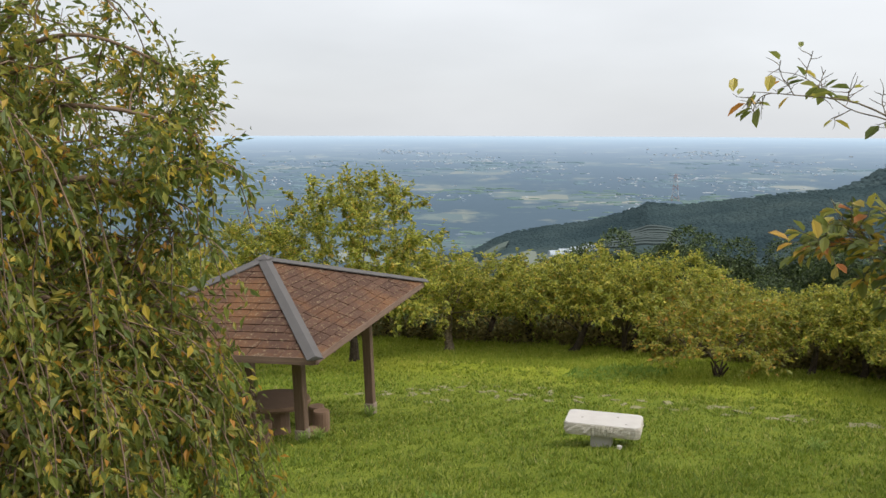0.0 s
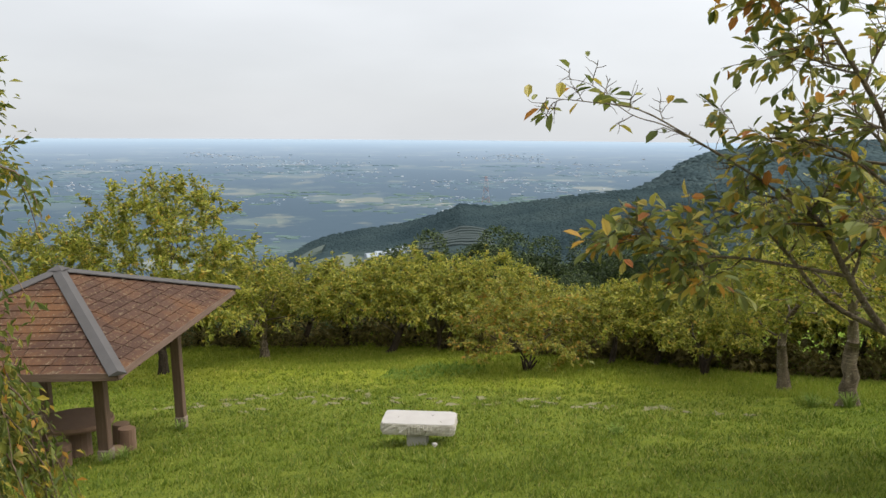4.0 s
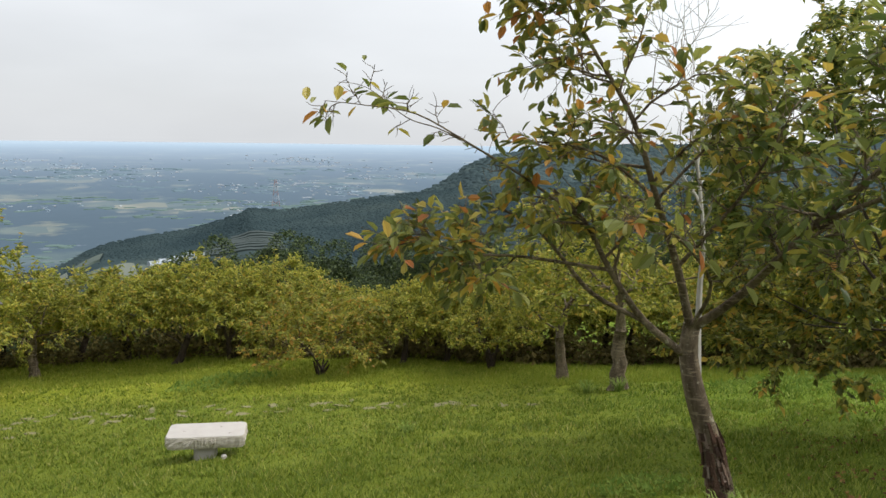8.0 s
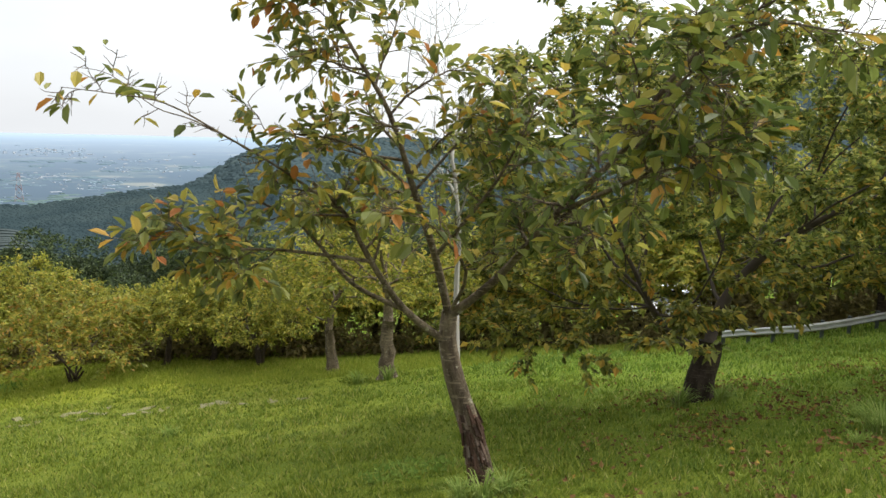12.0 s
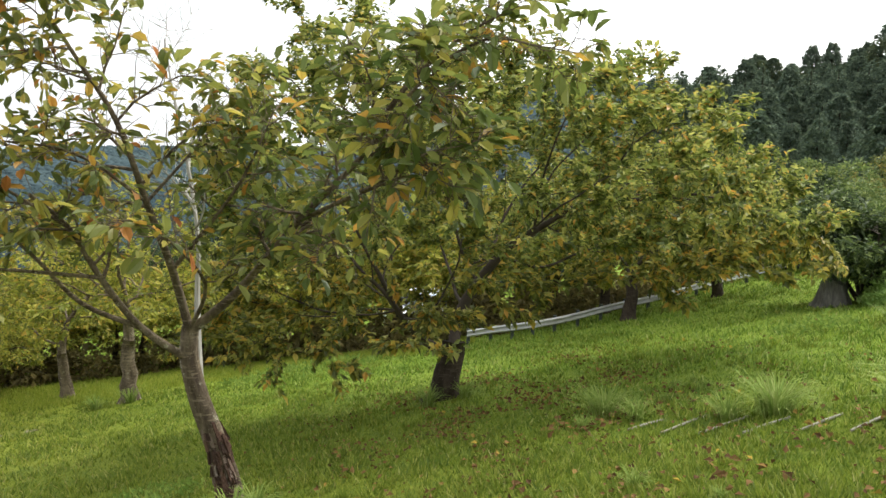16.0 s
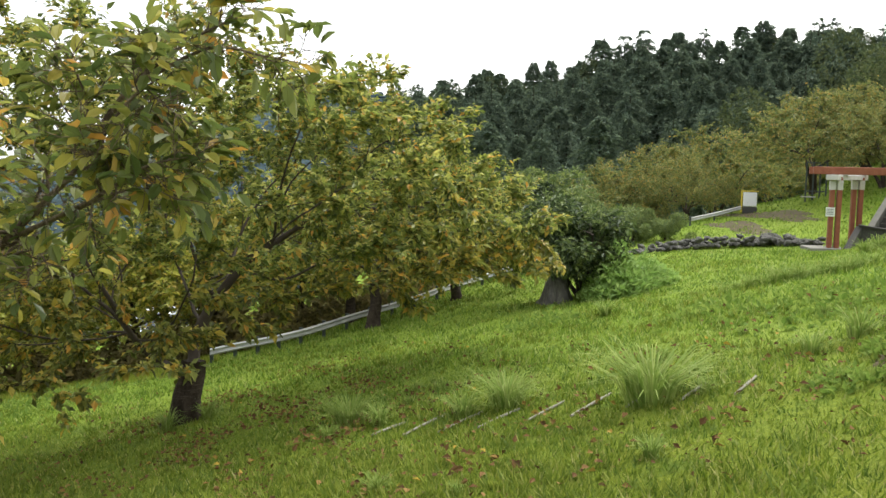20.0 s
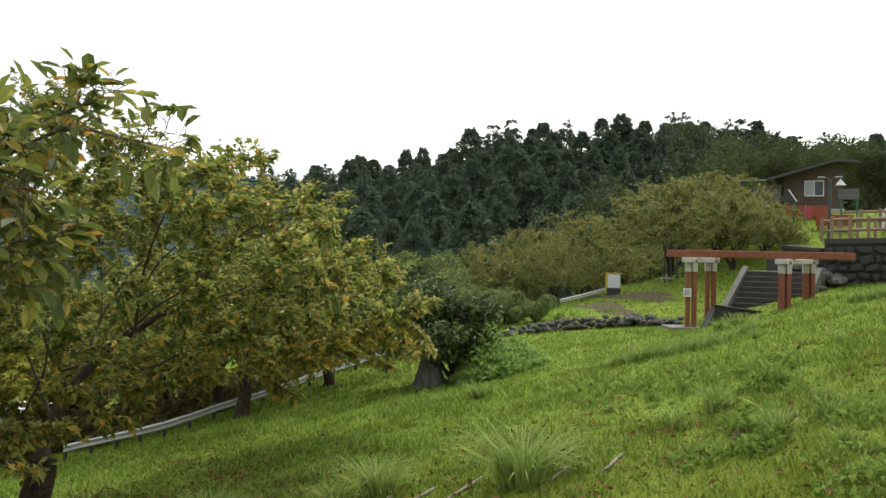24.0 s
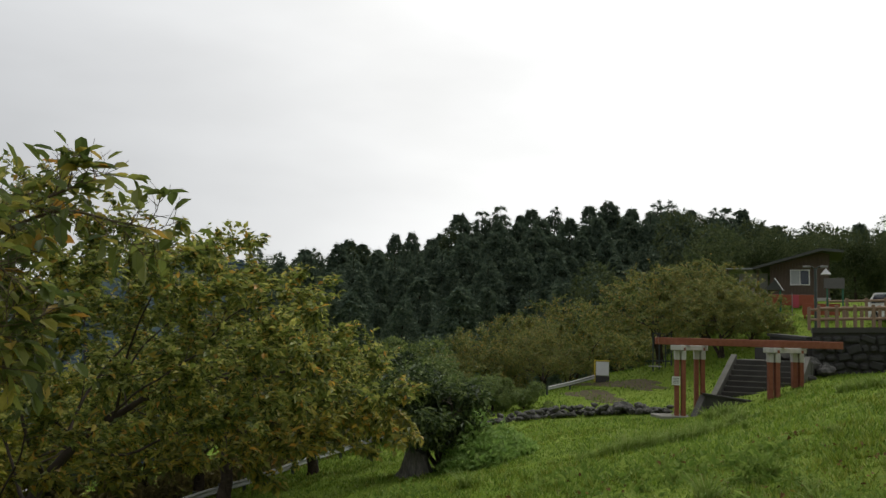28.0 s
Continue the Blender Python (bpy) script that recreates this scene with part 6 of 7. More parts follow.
def steps():
    """A flight of concrete steps between sloping walls, up to the terrace."""
    m = pose(31.5, -5.75, -0.8, 0, 0, -116.0)
    ob = thing("steps", m, "dark concrete steps between sloping side walls", "steps")
    n, rise, going, width = 10, 0.185, 0.34, 2.3
    for i in range(n):
        bx("step", ob, (width, going + 0.02, rise * (i + 1) + 0.6), (width / 2, going * (i + 0.5), (rise * (i + 1) - 0.6) / 2), M_CONCRETE_DARK, 0.012)
        bx("nosing", ob, (width, 0.05, 0.03), (width / 2, going * i + 0.02, rise * (i + 1) + 0.004), M_CONCRETE_MOSS, 0.006)
    for x in (-0.16, width + 0.16):
        g = Mesher()
        top, run = rise * n, going * n
        g.add([(x - 0.1, -0.3, -0.6), (x + 0.1, -0.3, -0.6), (x + 0.1, run, -0.6), (x - 0.1, run, -0.6), (x - 0.1, -0.3, 0.2), (x + 0.1, -0.3, 0.2), (x + 0.1, run, top + 0.2), (x - 0.1, run, top + 0.2)],
              [(3, 2, 1, 0), (0, 1, 5, 4), (1, 2, 6, 5), (2, 3, 7, 6), (3, 0, 4, 7), (4, 5, 6, 7)])
        part("side_wall", g, M_CONCRETE_MOSS, ob, "sloping concrete side wall")
    bx("landing", ob, (width + 0.6, 2.4, 0.5), (width / 2, going * n + 1.2, rise * n - 0.25), M_CONCRETE_MOSS, 0.01)
    bx("back_wall", ob, (width + 0.3, 0.25, 0.55), (width / 2 + 0.2, going * n + 2.5, rise * n + 0.2), M_CONCRETE_DARK, 0.015)


steps()


def low_wall(name, pts, height, depth, cap, label):
    """A retaining wall along a line of points, with a pale coping."""
    for (x0, y0, z0), (x1, y1, z1) in zip(pts, pts[1:]):
        ln = math.hypot(x1 - x0, y1 - y0)
        m = pose((x0 + x1) / 2, (y0 + y1) / 2, 0, 0, 0, math.degrees(math.atan2(y1 - y0, x1 - x0)))
        ob = thing(name, m, label, "wall")
        g = Mesher()
        h = ln / 2
        low0, low1 = z0 - height, z1 - height
        v = [(-h, -depth, low0), (h, -depth, low1), (h, depth, low1), (-h, depth, low0), (-h, -depth * 0.8, z0), (h, -depth * 0.8, z1), (h, depth * 0.8, z1), (-h, depth * 0.8, z0)]
        g.add(v, [(3, 2, 1, 0), (0, 1, 5, 4), (1, 2, 6, 5), (2, 3, 7, 6), (3, 0, 4, 7), (4, 5, 6, 7)])
        wall = part("wall", g, M_CONCRETE_DARK, ob)
        if cap:
            g = Mesher()
            d2 = depth + 0.05
            v = [(-h - 0.02, s * d2, z) for s in (-1, 1) for z in (z0 + 0.004, z0 + cap)] + [(h + 0.02, s * d2, z) for s in (-1, 1) for z in (z1 + 0.004, z1 + cap)]
            g.add(v, [(0, 1, 3, 2), (4, 6, 7, 5), (0, 4, 5, 1), (2, 3, 7, 6), (1, 5, 7, 3), (0, 2, 6, 4)])
            part("coping", g, M_CONCRETE_DARK, ob, "stained concrete coping")


low_wall("forecourt_wall", [(29.6, -4.75, -0.75), (30.9, -5.3, -0.1)], 0.9, 0.12, 0.0, "dark sloping concrete wall beside the pergola")
low_wall("forecourt_wall", [(30.9, -5.3, -0.1), (30.7, -7.9, -0.42)], 0.9, 0.12, 0.06, "dark concrete wall with a pale coping below the steps")
low_wall("terrace_wall", [(34.4, -9.9, 2.12), (33.0, -16.5, 2.3)], 3.4, 0.25, 0.2, "high dark stone retaining wall of the terrace")
low_wall("terrace_wall", [(38.0, -9.4, 2.0), (34.4, -9.9, 1.85)], 2.7, 0.2, 0.12, "high dark stone retaining wall of the terrace")


def wall_stones():
    """Set stones on the terrace wall's face."""
    rng = np.random.default_rng(111)
    a, b = Vector((34.4, -9.9, 2.05)), Vector((33.0, -16.5, 2.23))
    along = (b - a).normalized()
    out = Vector((along.y, -along.x, 0)).normalized()
    if out.x > 0:
        out = -out
    ob = thing("stone_facing", pose(0, 0, 0), "dark set stones facing the terrace wall", "stones")
    for i in range(8):
        s = 0.0
        while s < 6.6:
            w = rng.uniform(0.25, 0.62)
            p = a + along * (s + w / 2) + Vector((0, 0, -0.2 - i * 0.32 + rng.normal(0, 0.03))) + out * (0.24 + rng.uniform(0, 0.06))
            g = Mesher()
            g.box((w - 0.03, 0.2, rng.uniform(0.24, 0.36)), (0, 0, 0), None, rng.uniform(0.05, 0.09))
            part("stone", g, M_FACING, ob).matrix_basis = Matrix.Translation(p) @ Matrix.Rotation(math.atan2(along.y, along.x), 4, "Z") @ pose(0, 0, 0, rng.normal(0, 6), rng.normal(0, 13), rng.normal(0, 6))
            s += w


M_FACING = plain_mat("wall_stone", (0.03, 0.03, 0.028), (0.085, 0.083, 0.075), 2.5, 0.95, 0, 0.9)
wall_stones()


def timber_fence(x0, y0, x1, y1, z0, z1, posts):
    ob = thing("timber_fence", pose(0, 0, 0), "tan timber fence with two rails on the terrace", "fence", "terrace fences")
    turn = math.degrees(math.atan2(y1 - y0, x1 - x0))
    for i in range(posts):
        f = i / (posts - 1)
        bx("post", ob, (0.12, 0.12, 0.95), (x0 + (x1 - x0) * f, y0 + (y1 - y0) * f, z0 + (z1 - z0) * f + 0.4), M_TAN, 0.015, turn)
    for h in (0.35, 0.75):
        g = Mesher()
        g.tube([(x0, y0, z0 + h), (x1, y1, z1 + h)], [0.055, 0.055], 8)
        part("rail", g, M_TAN, ob)
    return ob


timber_fence(34.6, -10.2, 33.3, -16.3, 2.3, 2.5, 11)
timber_fence(37.2, -10.6, 36.0, -17.0, 2.35, 2.6, 11)
timber_fence(41.0, -12.5, 40.2, -18.0, 2.9, 3.1, 8)


M_CURTAIN = plain_mat("pale_curtain", (0.42, 0.43, 0.44), (0.3, 0.31, 0.33), 4, 0.9, 0, 0.3, (9, 1, 0.5))


def hut():
    """A dark boarded hut with a shallow roof and a white-framed sliding window."""
    gx, gy = 49.43, -13.65
    base = float(ground_z(gx, gy))
    m = pose(gx, gy, base, 0, 0, -106.0)           # local x runs along the front, y away from the lawn
    ob = thing("hut", m, "dark weathered wooden hut with a low roof on the hilltop", "hut")
    w, d, h0 = 3.0, 4.0, 4.15 - base
    h1 = h0 + 1.95
    bx("foundation", ob, (w + 0.1, d + 0.1, 0.5), (0, d / 2, h0 - 0.15), M_CONCRETE, 0.02)
    n = 18
    for i in range(n):
        x = -w / 2 + w * (i + 0.5) / n
        if 0.0 < x - (-0.45) < 0.95:
            for lo, hi in ((h0, h0 + 0.8), (h0 + 1.6, h1)):
                bx("board", ob, (w / n - 0.012, 0.03, hi - lo), (x, -0.015, (lo + hi) / 2), M_BOARD, 0.004)
        else:
            bx("board", ob, (w / n - 0.012, 0.03, h1 - h0), (x, -0.015, (h0 + h1) / 2), M_BOARD, 0.004)
    for s in (-1, 1):
        bx("side_wall", ob, (0.1, d, h1 - h0), (s * (w / 2 - 0.05), d / 2, (h0 + h1) / 2), M_BOARD, 0.01)
    bx("rear_wall", ob, (w - 0.2, 0.1, h1 - h0), (0, d - 0.05, (h0 + h1) / 2), M_BOARD, 0.01)
    bx("inner_front", ob, (w - 0.2, 0.04, 0.78), (0, 0.03, h0 + 0.39), M_BOARD, 0.0)
    # window
    win = bx("window", ob, (0.98, 0.02, 0.82), (0.03, 0.03, h0 + 1.2), M_GLASS, 0)
    bx("curtain", win, (0.4, 0.012, 0.76), (-0.24, -0.018, 0), M_CURTAIN, 0.004, label="pale drawn curtain")
    for x in (-0.47, 0.0, 0.47):
        bx("window_frame", win, (0.055, 0.07, 0.84), (x, -0.04, 0), M_WHITE, 0.006)
    for z in (-0.4, 0.4):
        bx("window_frame", win, (1.0, 0.07, 0.055), (0, -0.045, z), M_WHITE, 0.006)
    # roof: a shallow gable, the ridge along the depth
    g = Mesher()
    ov, t = 0.85, 0.14
    prof = [(-w / 2 - ov, h1 - 0.38), (1.1, h1 + 0.62), (w / 2 + ov * 0.8, h1 + 0.5)]
    v = [(x, y, z + k) for y in (-0.9, d + 0.5) for k in (0, t) for x, z in prof]
    g.add(v, [(0, 1, 4, 3), (1, 2, 5, 4), (9, 10, 7, 6), (10, 11, 8, 7), (3, 4, 10, 9), (4, 5, 11, 10), (1, 0, 6, 7), (2, 1, 7, 8), (0, 3, 9, 6), (5, 2, 8, 11)])
    part("roof", g, M_ROOF, ob, "dark low-pitched roof")
    g = Mesher()
    g.prism([(-w / 2, h1 - 0.02), (w / 2, h1 - 0.02), (w / 2, h1 + 0.5), (1.1, h1 + 0.6), (-w / 2, h1 - 0.0)], -0.03, 0.03, pose(0, 0, 0, 90, 0, 0) @ pose(0, 0, 0))
    part("gable", g, M_BOARD, ob)
    bx("lean_to_roof", ob, (1.9, 3.0, 0.08), (-w / 2 - 1.45, 1.0, h1 - 0.3), M_STEEL, 0.01, label="pale metal lean-to roof")
    bx("lean_to_wall", ob, (1.5, 0.08, 1.3), (-w / 2 - 0.9, 0.9, h0 + 0.85), M_CONCRETE, 0.01)
    for x in (-w / 2 - 2.2, -w / 2 - 0.6):
        bx("lean_to_post", ob, (0.1, 0.1, h1 - 0.34), (x, -0.3, (h1 - 0.34) / 2), M_BOARD, 0.008)


hut()


def lamp_and_board():
    x, y = bearing(106.3, 40.5)
    ob = thing("notice_board", on_ground(x, y, -106), "grey board on a tall dark pole with a small white hood", "sign")
    z = 4.4 - float(ground_z(x, y))
    g = Mesher()
    g.tube([(0, 0, -0.3), (0, 0, z + 0.55)], [0.07, 0.06], 8)
    part("pole", g, M_DARK_STEEL, ob)
    bx("board", ob, (0.8, 0.06, 0.44), (0.72, -0.08, z - 0.1), M_GREY_BOARD, 0.01)
    for px in (0.45, 1.05):
        bx("board_post", ob, (0.07, 0.07, z - 0.2), (px, 0.0, (z - 0.2) / 2), M_GREEN, 0.006)
    g = Mesher()
    g.add([(0.2, -0.2, z + 0.28), (0.62, -0.2, z + 0.28), (0.62, 0.2, z + 0.28), (0.2, 0.2, z + 0.28), (0.41, 0, z + 0.55)], [(0, 1, 4), (1, 2, 4), (2, 3, 4), (3, 0, 4), (3, 2, 1, 0)])
    part("hood", g, M_WHITE, ob, "white pointed hood")
    for s in (-1, 1):
        g = Mesher()
        g.tube([(0, 0, z + 0.5), (s * 0.12, -0.1, z + 0.6), (s * 0.26, -0.2, z + 0.6)], [0.025, 0.025, 0.025], 6)
        part("lamp_arm", g, M_DARK_STEEL, ob)
        bx("lamp_head", ob, (0.3, 0.2, 0.08), (s * 0.34, -0.22, z + 0.6), M_STEEL, 0.02)


lamp_and_board()


def stall(b, d, w, h, mat, label, turn=0):
    x, y = bearing(b, d)
    ob = thing("market_table", on_ground(x, y, -b + turn), label, "table", "red tables by the hut")
    bx("counter", ob, (w, 0.8, 0.12), (0, 0, h), mat, 0.01)
    bx("front_panel", ob, (w, 0.04, 0.42), (0, -0.38, h - 0.26), mat, 0.006)
    for sx in (-1, 1):
        for sy in (-0.3, 0.3):
            bx("leg", ob, (0.08, 0.08, h), (sx * (w / 2 - 0.1), sy, h / 2 - 0.03), mat, 0.006)


stall(105.3, 47.0, 1.5, 0.5, M_ORANGE, "orange-red counter table on the terrace")
stall(106.6, 44.5, 1.6, 0.6, M_ORANGE, "orange-red counter table on the terrace")
stall(103.9, 48.5, 1.0, 0.6, M_ORANGE, "orange-red counter table on the terrace")


def banner(b, d, z, mat, w, h, label):
    x, y = bearing(b, d)
    ob = thing("banner", on_ground(x, y, -b), label, "banner")
    zz = z - float(ground_z(x, y))
    bx("cloth", ob, (w, 0.02, h), (0, 0, zz), mat, 0.004)
    bx("pole", ob, (0.04, 0.04, zz + h / 2 + 0.2), (-w / 2 - 0.02, 0, (zz + h / 2) / 2), M_STEEL, 0)


banner(105.2, 45.0, 3.75, M_PINK, 0.28, 0.6, "small faded red banner on a pole")


def parasol():
    x, y = bearing(103.9, 46.5)
    ob = thing("small_roof", on_ground(x, y, -102), "small dark sloping stall roof with a white edge", "stall roof")
    z = max(1.1, 3.0 - float(ground_z(x, y)))
    g = Mesher()
    g.prism([(-0.42, 0.0), (0.42, 0.0), (0.1, 0.5)], -0.4, 0.4, pose(0, 0, z, 90, 0, 0))
    part("roof", g, M_ROOF, ob)
    g = Mesher()
    g.tube([(0.08, -0.43, z + 0.58), (0.47, -0.43, z - 0.02)], [0.03, 0.03], 4)
    part("bargeboard", g, M_WHITE, ob, "white edge board")
    for sx in (-0.35, 0.35):
        for sy in (-0.3, 0.3):
            bx("leg", ob, (0.08, 0.08, z + 0.1), (sx, sy, (z + 0.1) / 2 - 0.05), M_GREEN, 0.006)


parasol()


def car(b, d, turn):
    x, y = bearing(b, d)
    ob = thing("parked_car", on_ground(x, y, turn), "white parked car beside the lawn", "car", "parked cars")
    g = Mesher()
    prof = [(-2.0, 0.35), (2.0, 0.35), (2.05, 0.75), (1.2, 0.9), (0.6, 1.4), (-1.3, 1.45), (-1.9, 0.95), (-2.05, 0.7)]
    g.prism(prof, -0.8, 0.8, pose(0, 0, 0, 90, 0, 0))
    body = part("body", g, M_CAR, ob)
    for s in (-1, 1):
        g = Mesher()
        g.prism([(1.0, 0.95), (0.55, 1.33), (-1.2, 1.37), (-1.6, 0.98)], -0.01, 0.01, pose(0, s * 0.803, 0, 90, 0, 0))
        part("side_window", g, M_GLASS, ob)
        for wx in (-1.25, 1.3):
            g = Mesher()
            g.tube([(wx, s * 0.62, 0.32), (wx, s * 0.82, 0.32)], [0.32, 0.32], 16)
            wheel = part("wheel", g, M_RUBBER, ob)
            g = Mesher()
            g.tube([(wx, s * 0.6, 0.32), (wx, s * 0.835, 0.32)], [0.19, 0.19], 12)
            part("rim", g, M_STEEL, wheel)
    g = Mesher()
    g.add([(1.17, -0.68, 0.93), (1.17, 0.68, 0.93), (0.63, 0.62, 1.385), (0.63, -0.62, 1.385), (1.2, -0.68, 0.935), (1.2, 0.68, 0.935), (0.66, 0.62, 1.39), (0.66, -0.62, 1.39)], [(0, 1, 2, 3), (4, 7, 6, 5), (0, 4, 5, 1), (1, 5, 6, 2), (2, 6, 7, 3), (3, 7, 4, 0)])
    part("windscreen", g, M_GLASS, ob)


car(57.0, 33.5, 160)
car(111.2, 44.0, 190)
car(113.0, 44, 170)


M_RAIL = plain_mat("white_rail_paint", (0.46, 0.465, 0.45), (0.26, 0.26, 0.24), 4, 0.6, 0.0, 0.05)


def guard_rail(pts, label):
    """A steel beam rail on posts along the road below."""
    ob = thing("guard_rail", pose(0, 0, 0), label, "guard rail", "guard rails")
    pts = [Vector((x, y, float(ground_z(x, y)))) for x, y in pts]
    prof = [(0.0, 0.2), (0.035, 0.23), (0.0, 0.27), (0.0, 0.3), (0.035, 0.34), (0.0, 0.37), (-0.02, 0.37), (-0.02, 0.2)]
    for a, b in zip(pts, pts[1:]):
        v = (b - a)
        side = Vector((v.y, -v.x, 0)).normalized()
        if side.dot(-a) < 0:
            side = -side
        g = Mesher()
        n = len(prof)
        g.add([p + side * s + Vector((0, 0, h)) for p in (a, b) for s, h in prof], [(i, (i + 1) % n, n + (i + 1) % n, n + i) for i in range(n)])
        part("rail", g, M_RAIL, ob)
        g = Mesher()
        g.tube([a - side * 0.08 - Vector((0, 0, 0.4)), a - side * 0.08 + Vector((0, 0, 0.4))], [0.04, 0.05], 8)
        part("post", g, M_DARK_STEEL, ob)


guard_rail([bearing(b, np.interp(b, [56, 62.3, 64.6, 68.9, 73.8, 76.7, 79.2, 80.8, 83], [21.8, 20.9, 20.8, 22.8, 25.3, 27.8, 29.8, 32.5, 34.5])) for b in np.arange(59.5, 83.1, 1.47)], "pale steel guard rail below the cherry trees")
guard_rail([bearing(b, np.interp(b, [88.5, 93.2], [38, 41.5])) for b in np.linspace(90.2, 93.1, 3)], "pale steel guard rail ending at the sign")


def sign_box():
    x, y = bearing(93.5, 41.5)
    ob = thing("road_sign", on_ground(x, y, -93), "white board in a yellow frame at the guard rail's end", "sign")
    bx("board", ob, (0.58, 0.05, 0.62), (0.08, -0.03, 0.62), M_WHITE, 0.01)
    bx("upright", ob, (0.07, 0.07, 1.05), (-0.27, 0, 0.5), M_YELLOW, 0.006)
    bx("top_rail", ob, (0.72, 0.06, 0.05), (0.08, -0.0, 0.98), M_YELLOW, 0.006)
    bx("foot_block", ob, (0.62, 0.3, 0.3), (0.08, 0, 0.14), M_CONCRETE_DARK, 0.02)


sign_box()


def rock_edge():
    """A low dry edge of piled dark rocks beyond the lawn."""
    rng = np.random.default_rng(121)
    rocks = []
    for k in range(5):
        t = Mesher()
        bm = bmesh.new()
        bmesh.ops.create_icosphere(bm, subdivisions=2, radius=0.5)
        for v in bm.verts:
            v.co *= 1 + 0.5 * noise.noise(v.co * 2.3 + Vector((k * 7, 0, 0)))
            v.co.z *= 0.7
        bm.verts.index_update()
        t.add([v.co for v in bm.verts], [[v.index for v in f.verts] for f in bm.faces])
        bm.free()
        rocks.append(t.mesh("rock", M_ROCK))
    for i in range(290):
        f = rng.random()
        b = 84.5 + 13.3 * f
        d = np.interp(b, [84.5, 90, 95, 98], [31.5, 32.0, 32.0, 31.2]) + rng.normal(0, 0.22)
        x, y = bearing(b, d)
        s = rng.uniform(0.16, 0.4) * (1.0 if 93 < b < 97 else 0.68)
        ob = new("rock", rocks[int(rng.integers(5))])
        ob.matrix_basis = on_ground(x, y) @ pose(0, 0, 0.12 + (0.22 * rng.random() if i % 3 == 0 else 0), rng.uniform(-25, 25), rng.uniform(-25, 25), rng.uniform(0, 360)) @ Matrix.Diagonal((s * 1.2, s, s, 1))
        tagged(ob, "weathered grey rock in the low rock edge", "rock", "rocks of the low edge")
    # rocks heaped between the steps and the terrace wall
    for i in range(40):
        f = rng.random()
        x, y, z = 32.6 + 2.0 * f + rng.normal(0, 0.25), -8.5 - 1.5 * rng.random() - 0.3 * f, -0.35 + 1.7 * f
        s = rng.uniform(0.34, 0.7)
        ob = new("rock", rocks[int(rng.integers(5))])
        ob.matrix_basis = pose(x, y, z, rng.uniform(-25, 25), rng.uniform(-25, 25), rng.uniform(0, 360)) @ Matrix.Diagonal((s * 1.2, s, s, 1))
        tagged(ob, "dark weathered rock heaped beside the steps", "rock", "rocks beside the steps")


rock_edge()


def bare_earth(b, d, length, width, turn):
    """A worn patch of brown earth in the grass, slightly heaped."""
    x, y = bearing(b, d)
    ob = thing("bare_earth", pose(x, y, 0), "worn patch of brown bare earth in the grass", "earth", "bare patches")
    rng = np.random.default_rng(int(b * 10))
    n, rings = 26, 5
    a = np.arange(n) * 2 * math.pi / n
    w = 1 + 0.25 * np.sin(a * 3 + b) + rng.normal(0, 0.12, n)
    pts = [(0, 0, float(ground_z(x, y)) + 0.025)]
    for k in range(1, rings + 1):
        f = k / rings
        px, py = length * f * w * np.cos(a), width * f * w * np.sin(a)
        c, s = math.cos(radians(turn)), math.sin(radians(turn))
        qx, qy = px * c - py * s, px * s + py * c
        qz = ground_z(x + qx, y + qy) + 0.025 * (1 - f ** 3) + rng.normal(0, 0.012, n) - (0.06 if k == rings else 0)
        pts += [(float(u), float(v), float(h)) for u, v, h in zip(qx, qy, qz)]
    g = Mesher()
    g.add(pts, [(0, 1 + (j + 1) % n, 1 + j) for j in range(n)] + [(1 + i * n + j, 1 + i * n + (j + 1) % n, 1 + (i + 1) * n + (j + 1) % n, 1 + (i + 1) * n + j) for i in range(rings - 1) for j in range(n)])
    part("earth", g, M_EARTH, ob, "", True)


M_EARTH = plain_mat("bare_earth", (0.085, 0.062, 0.036), (0.06, 0.072, 0.022), 1.8, 1.0, 0, 0.8, None, 22)
for spot in ((94.6, 40.0, 3.6, 0.9, 35), (93.0, 37.5, 2.6, 0.9, 20), (100.9, 8.35, 0.26, 0.09, -20), (103.6, 8.8, 0.18, 0.09, 0)):
    bare_earth(*spot)


def park_bench(b, d):
    x, y = bearing(b, d)
    ob = thing("swing_frame", on_ground(x, y, -b), "dark metal frame on the grass behind the pergola", "frame")
    for px in (-0.4, -0.12, 0.16, 0.42):
        g = Mesher()
        g.tube([(px, 0, -0.2), (px, 0, 1.65)], [0.04, 0.04], 6)
        part("upright", g, M_DARK_STEEL, ob)
    for z in (0.35, 1.6):
        g = Mesher()
        g.tube([(-0.42, 0, z), (0.45, 0, z)], [0.03, 0.035], 6)
        part("bar", g, M_DARK_STEEL, ob)
    bx("plate", ob, (0.6, 0.3, 0.05), (-0.3, 0, 0.1), M_CONCRETE, 0.01)


park_bench(97.3, 42.0)

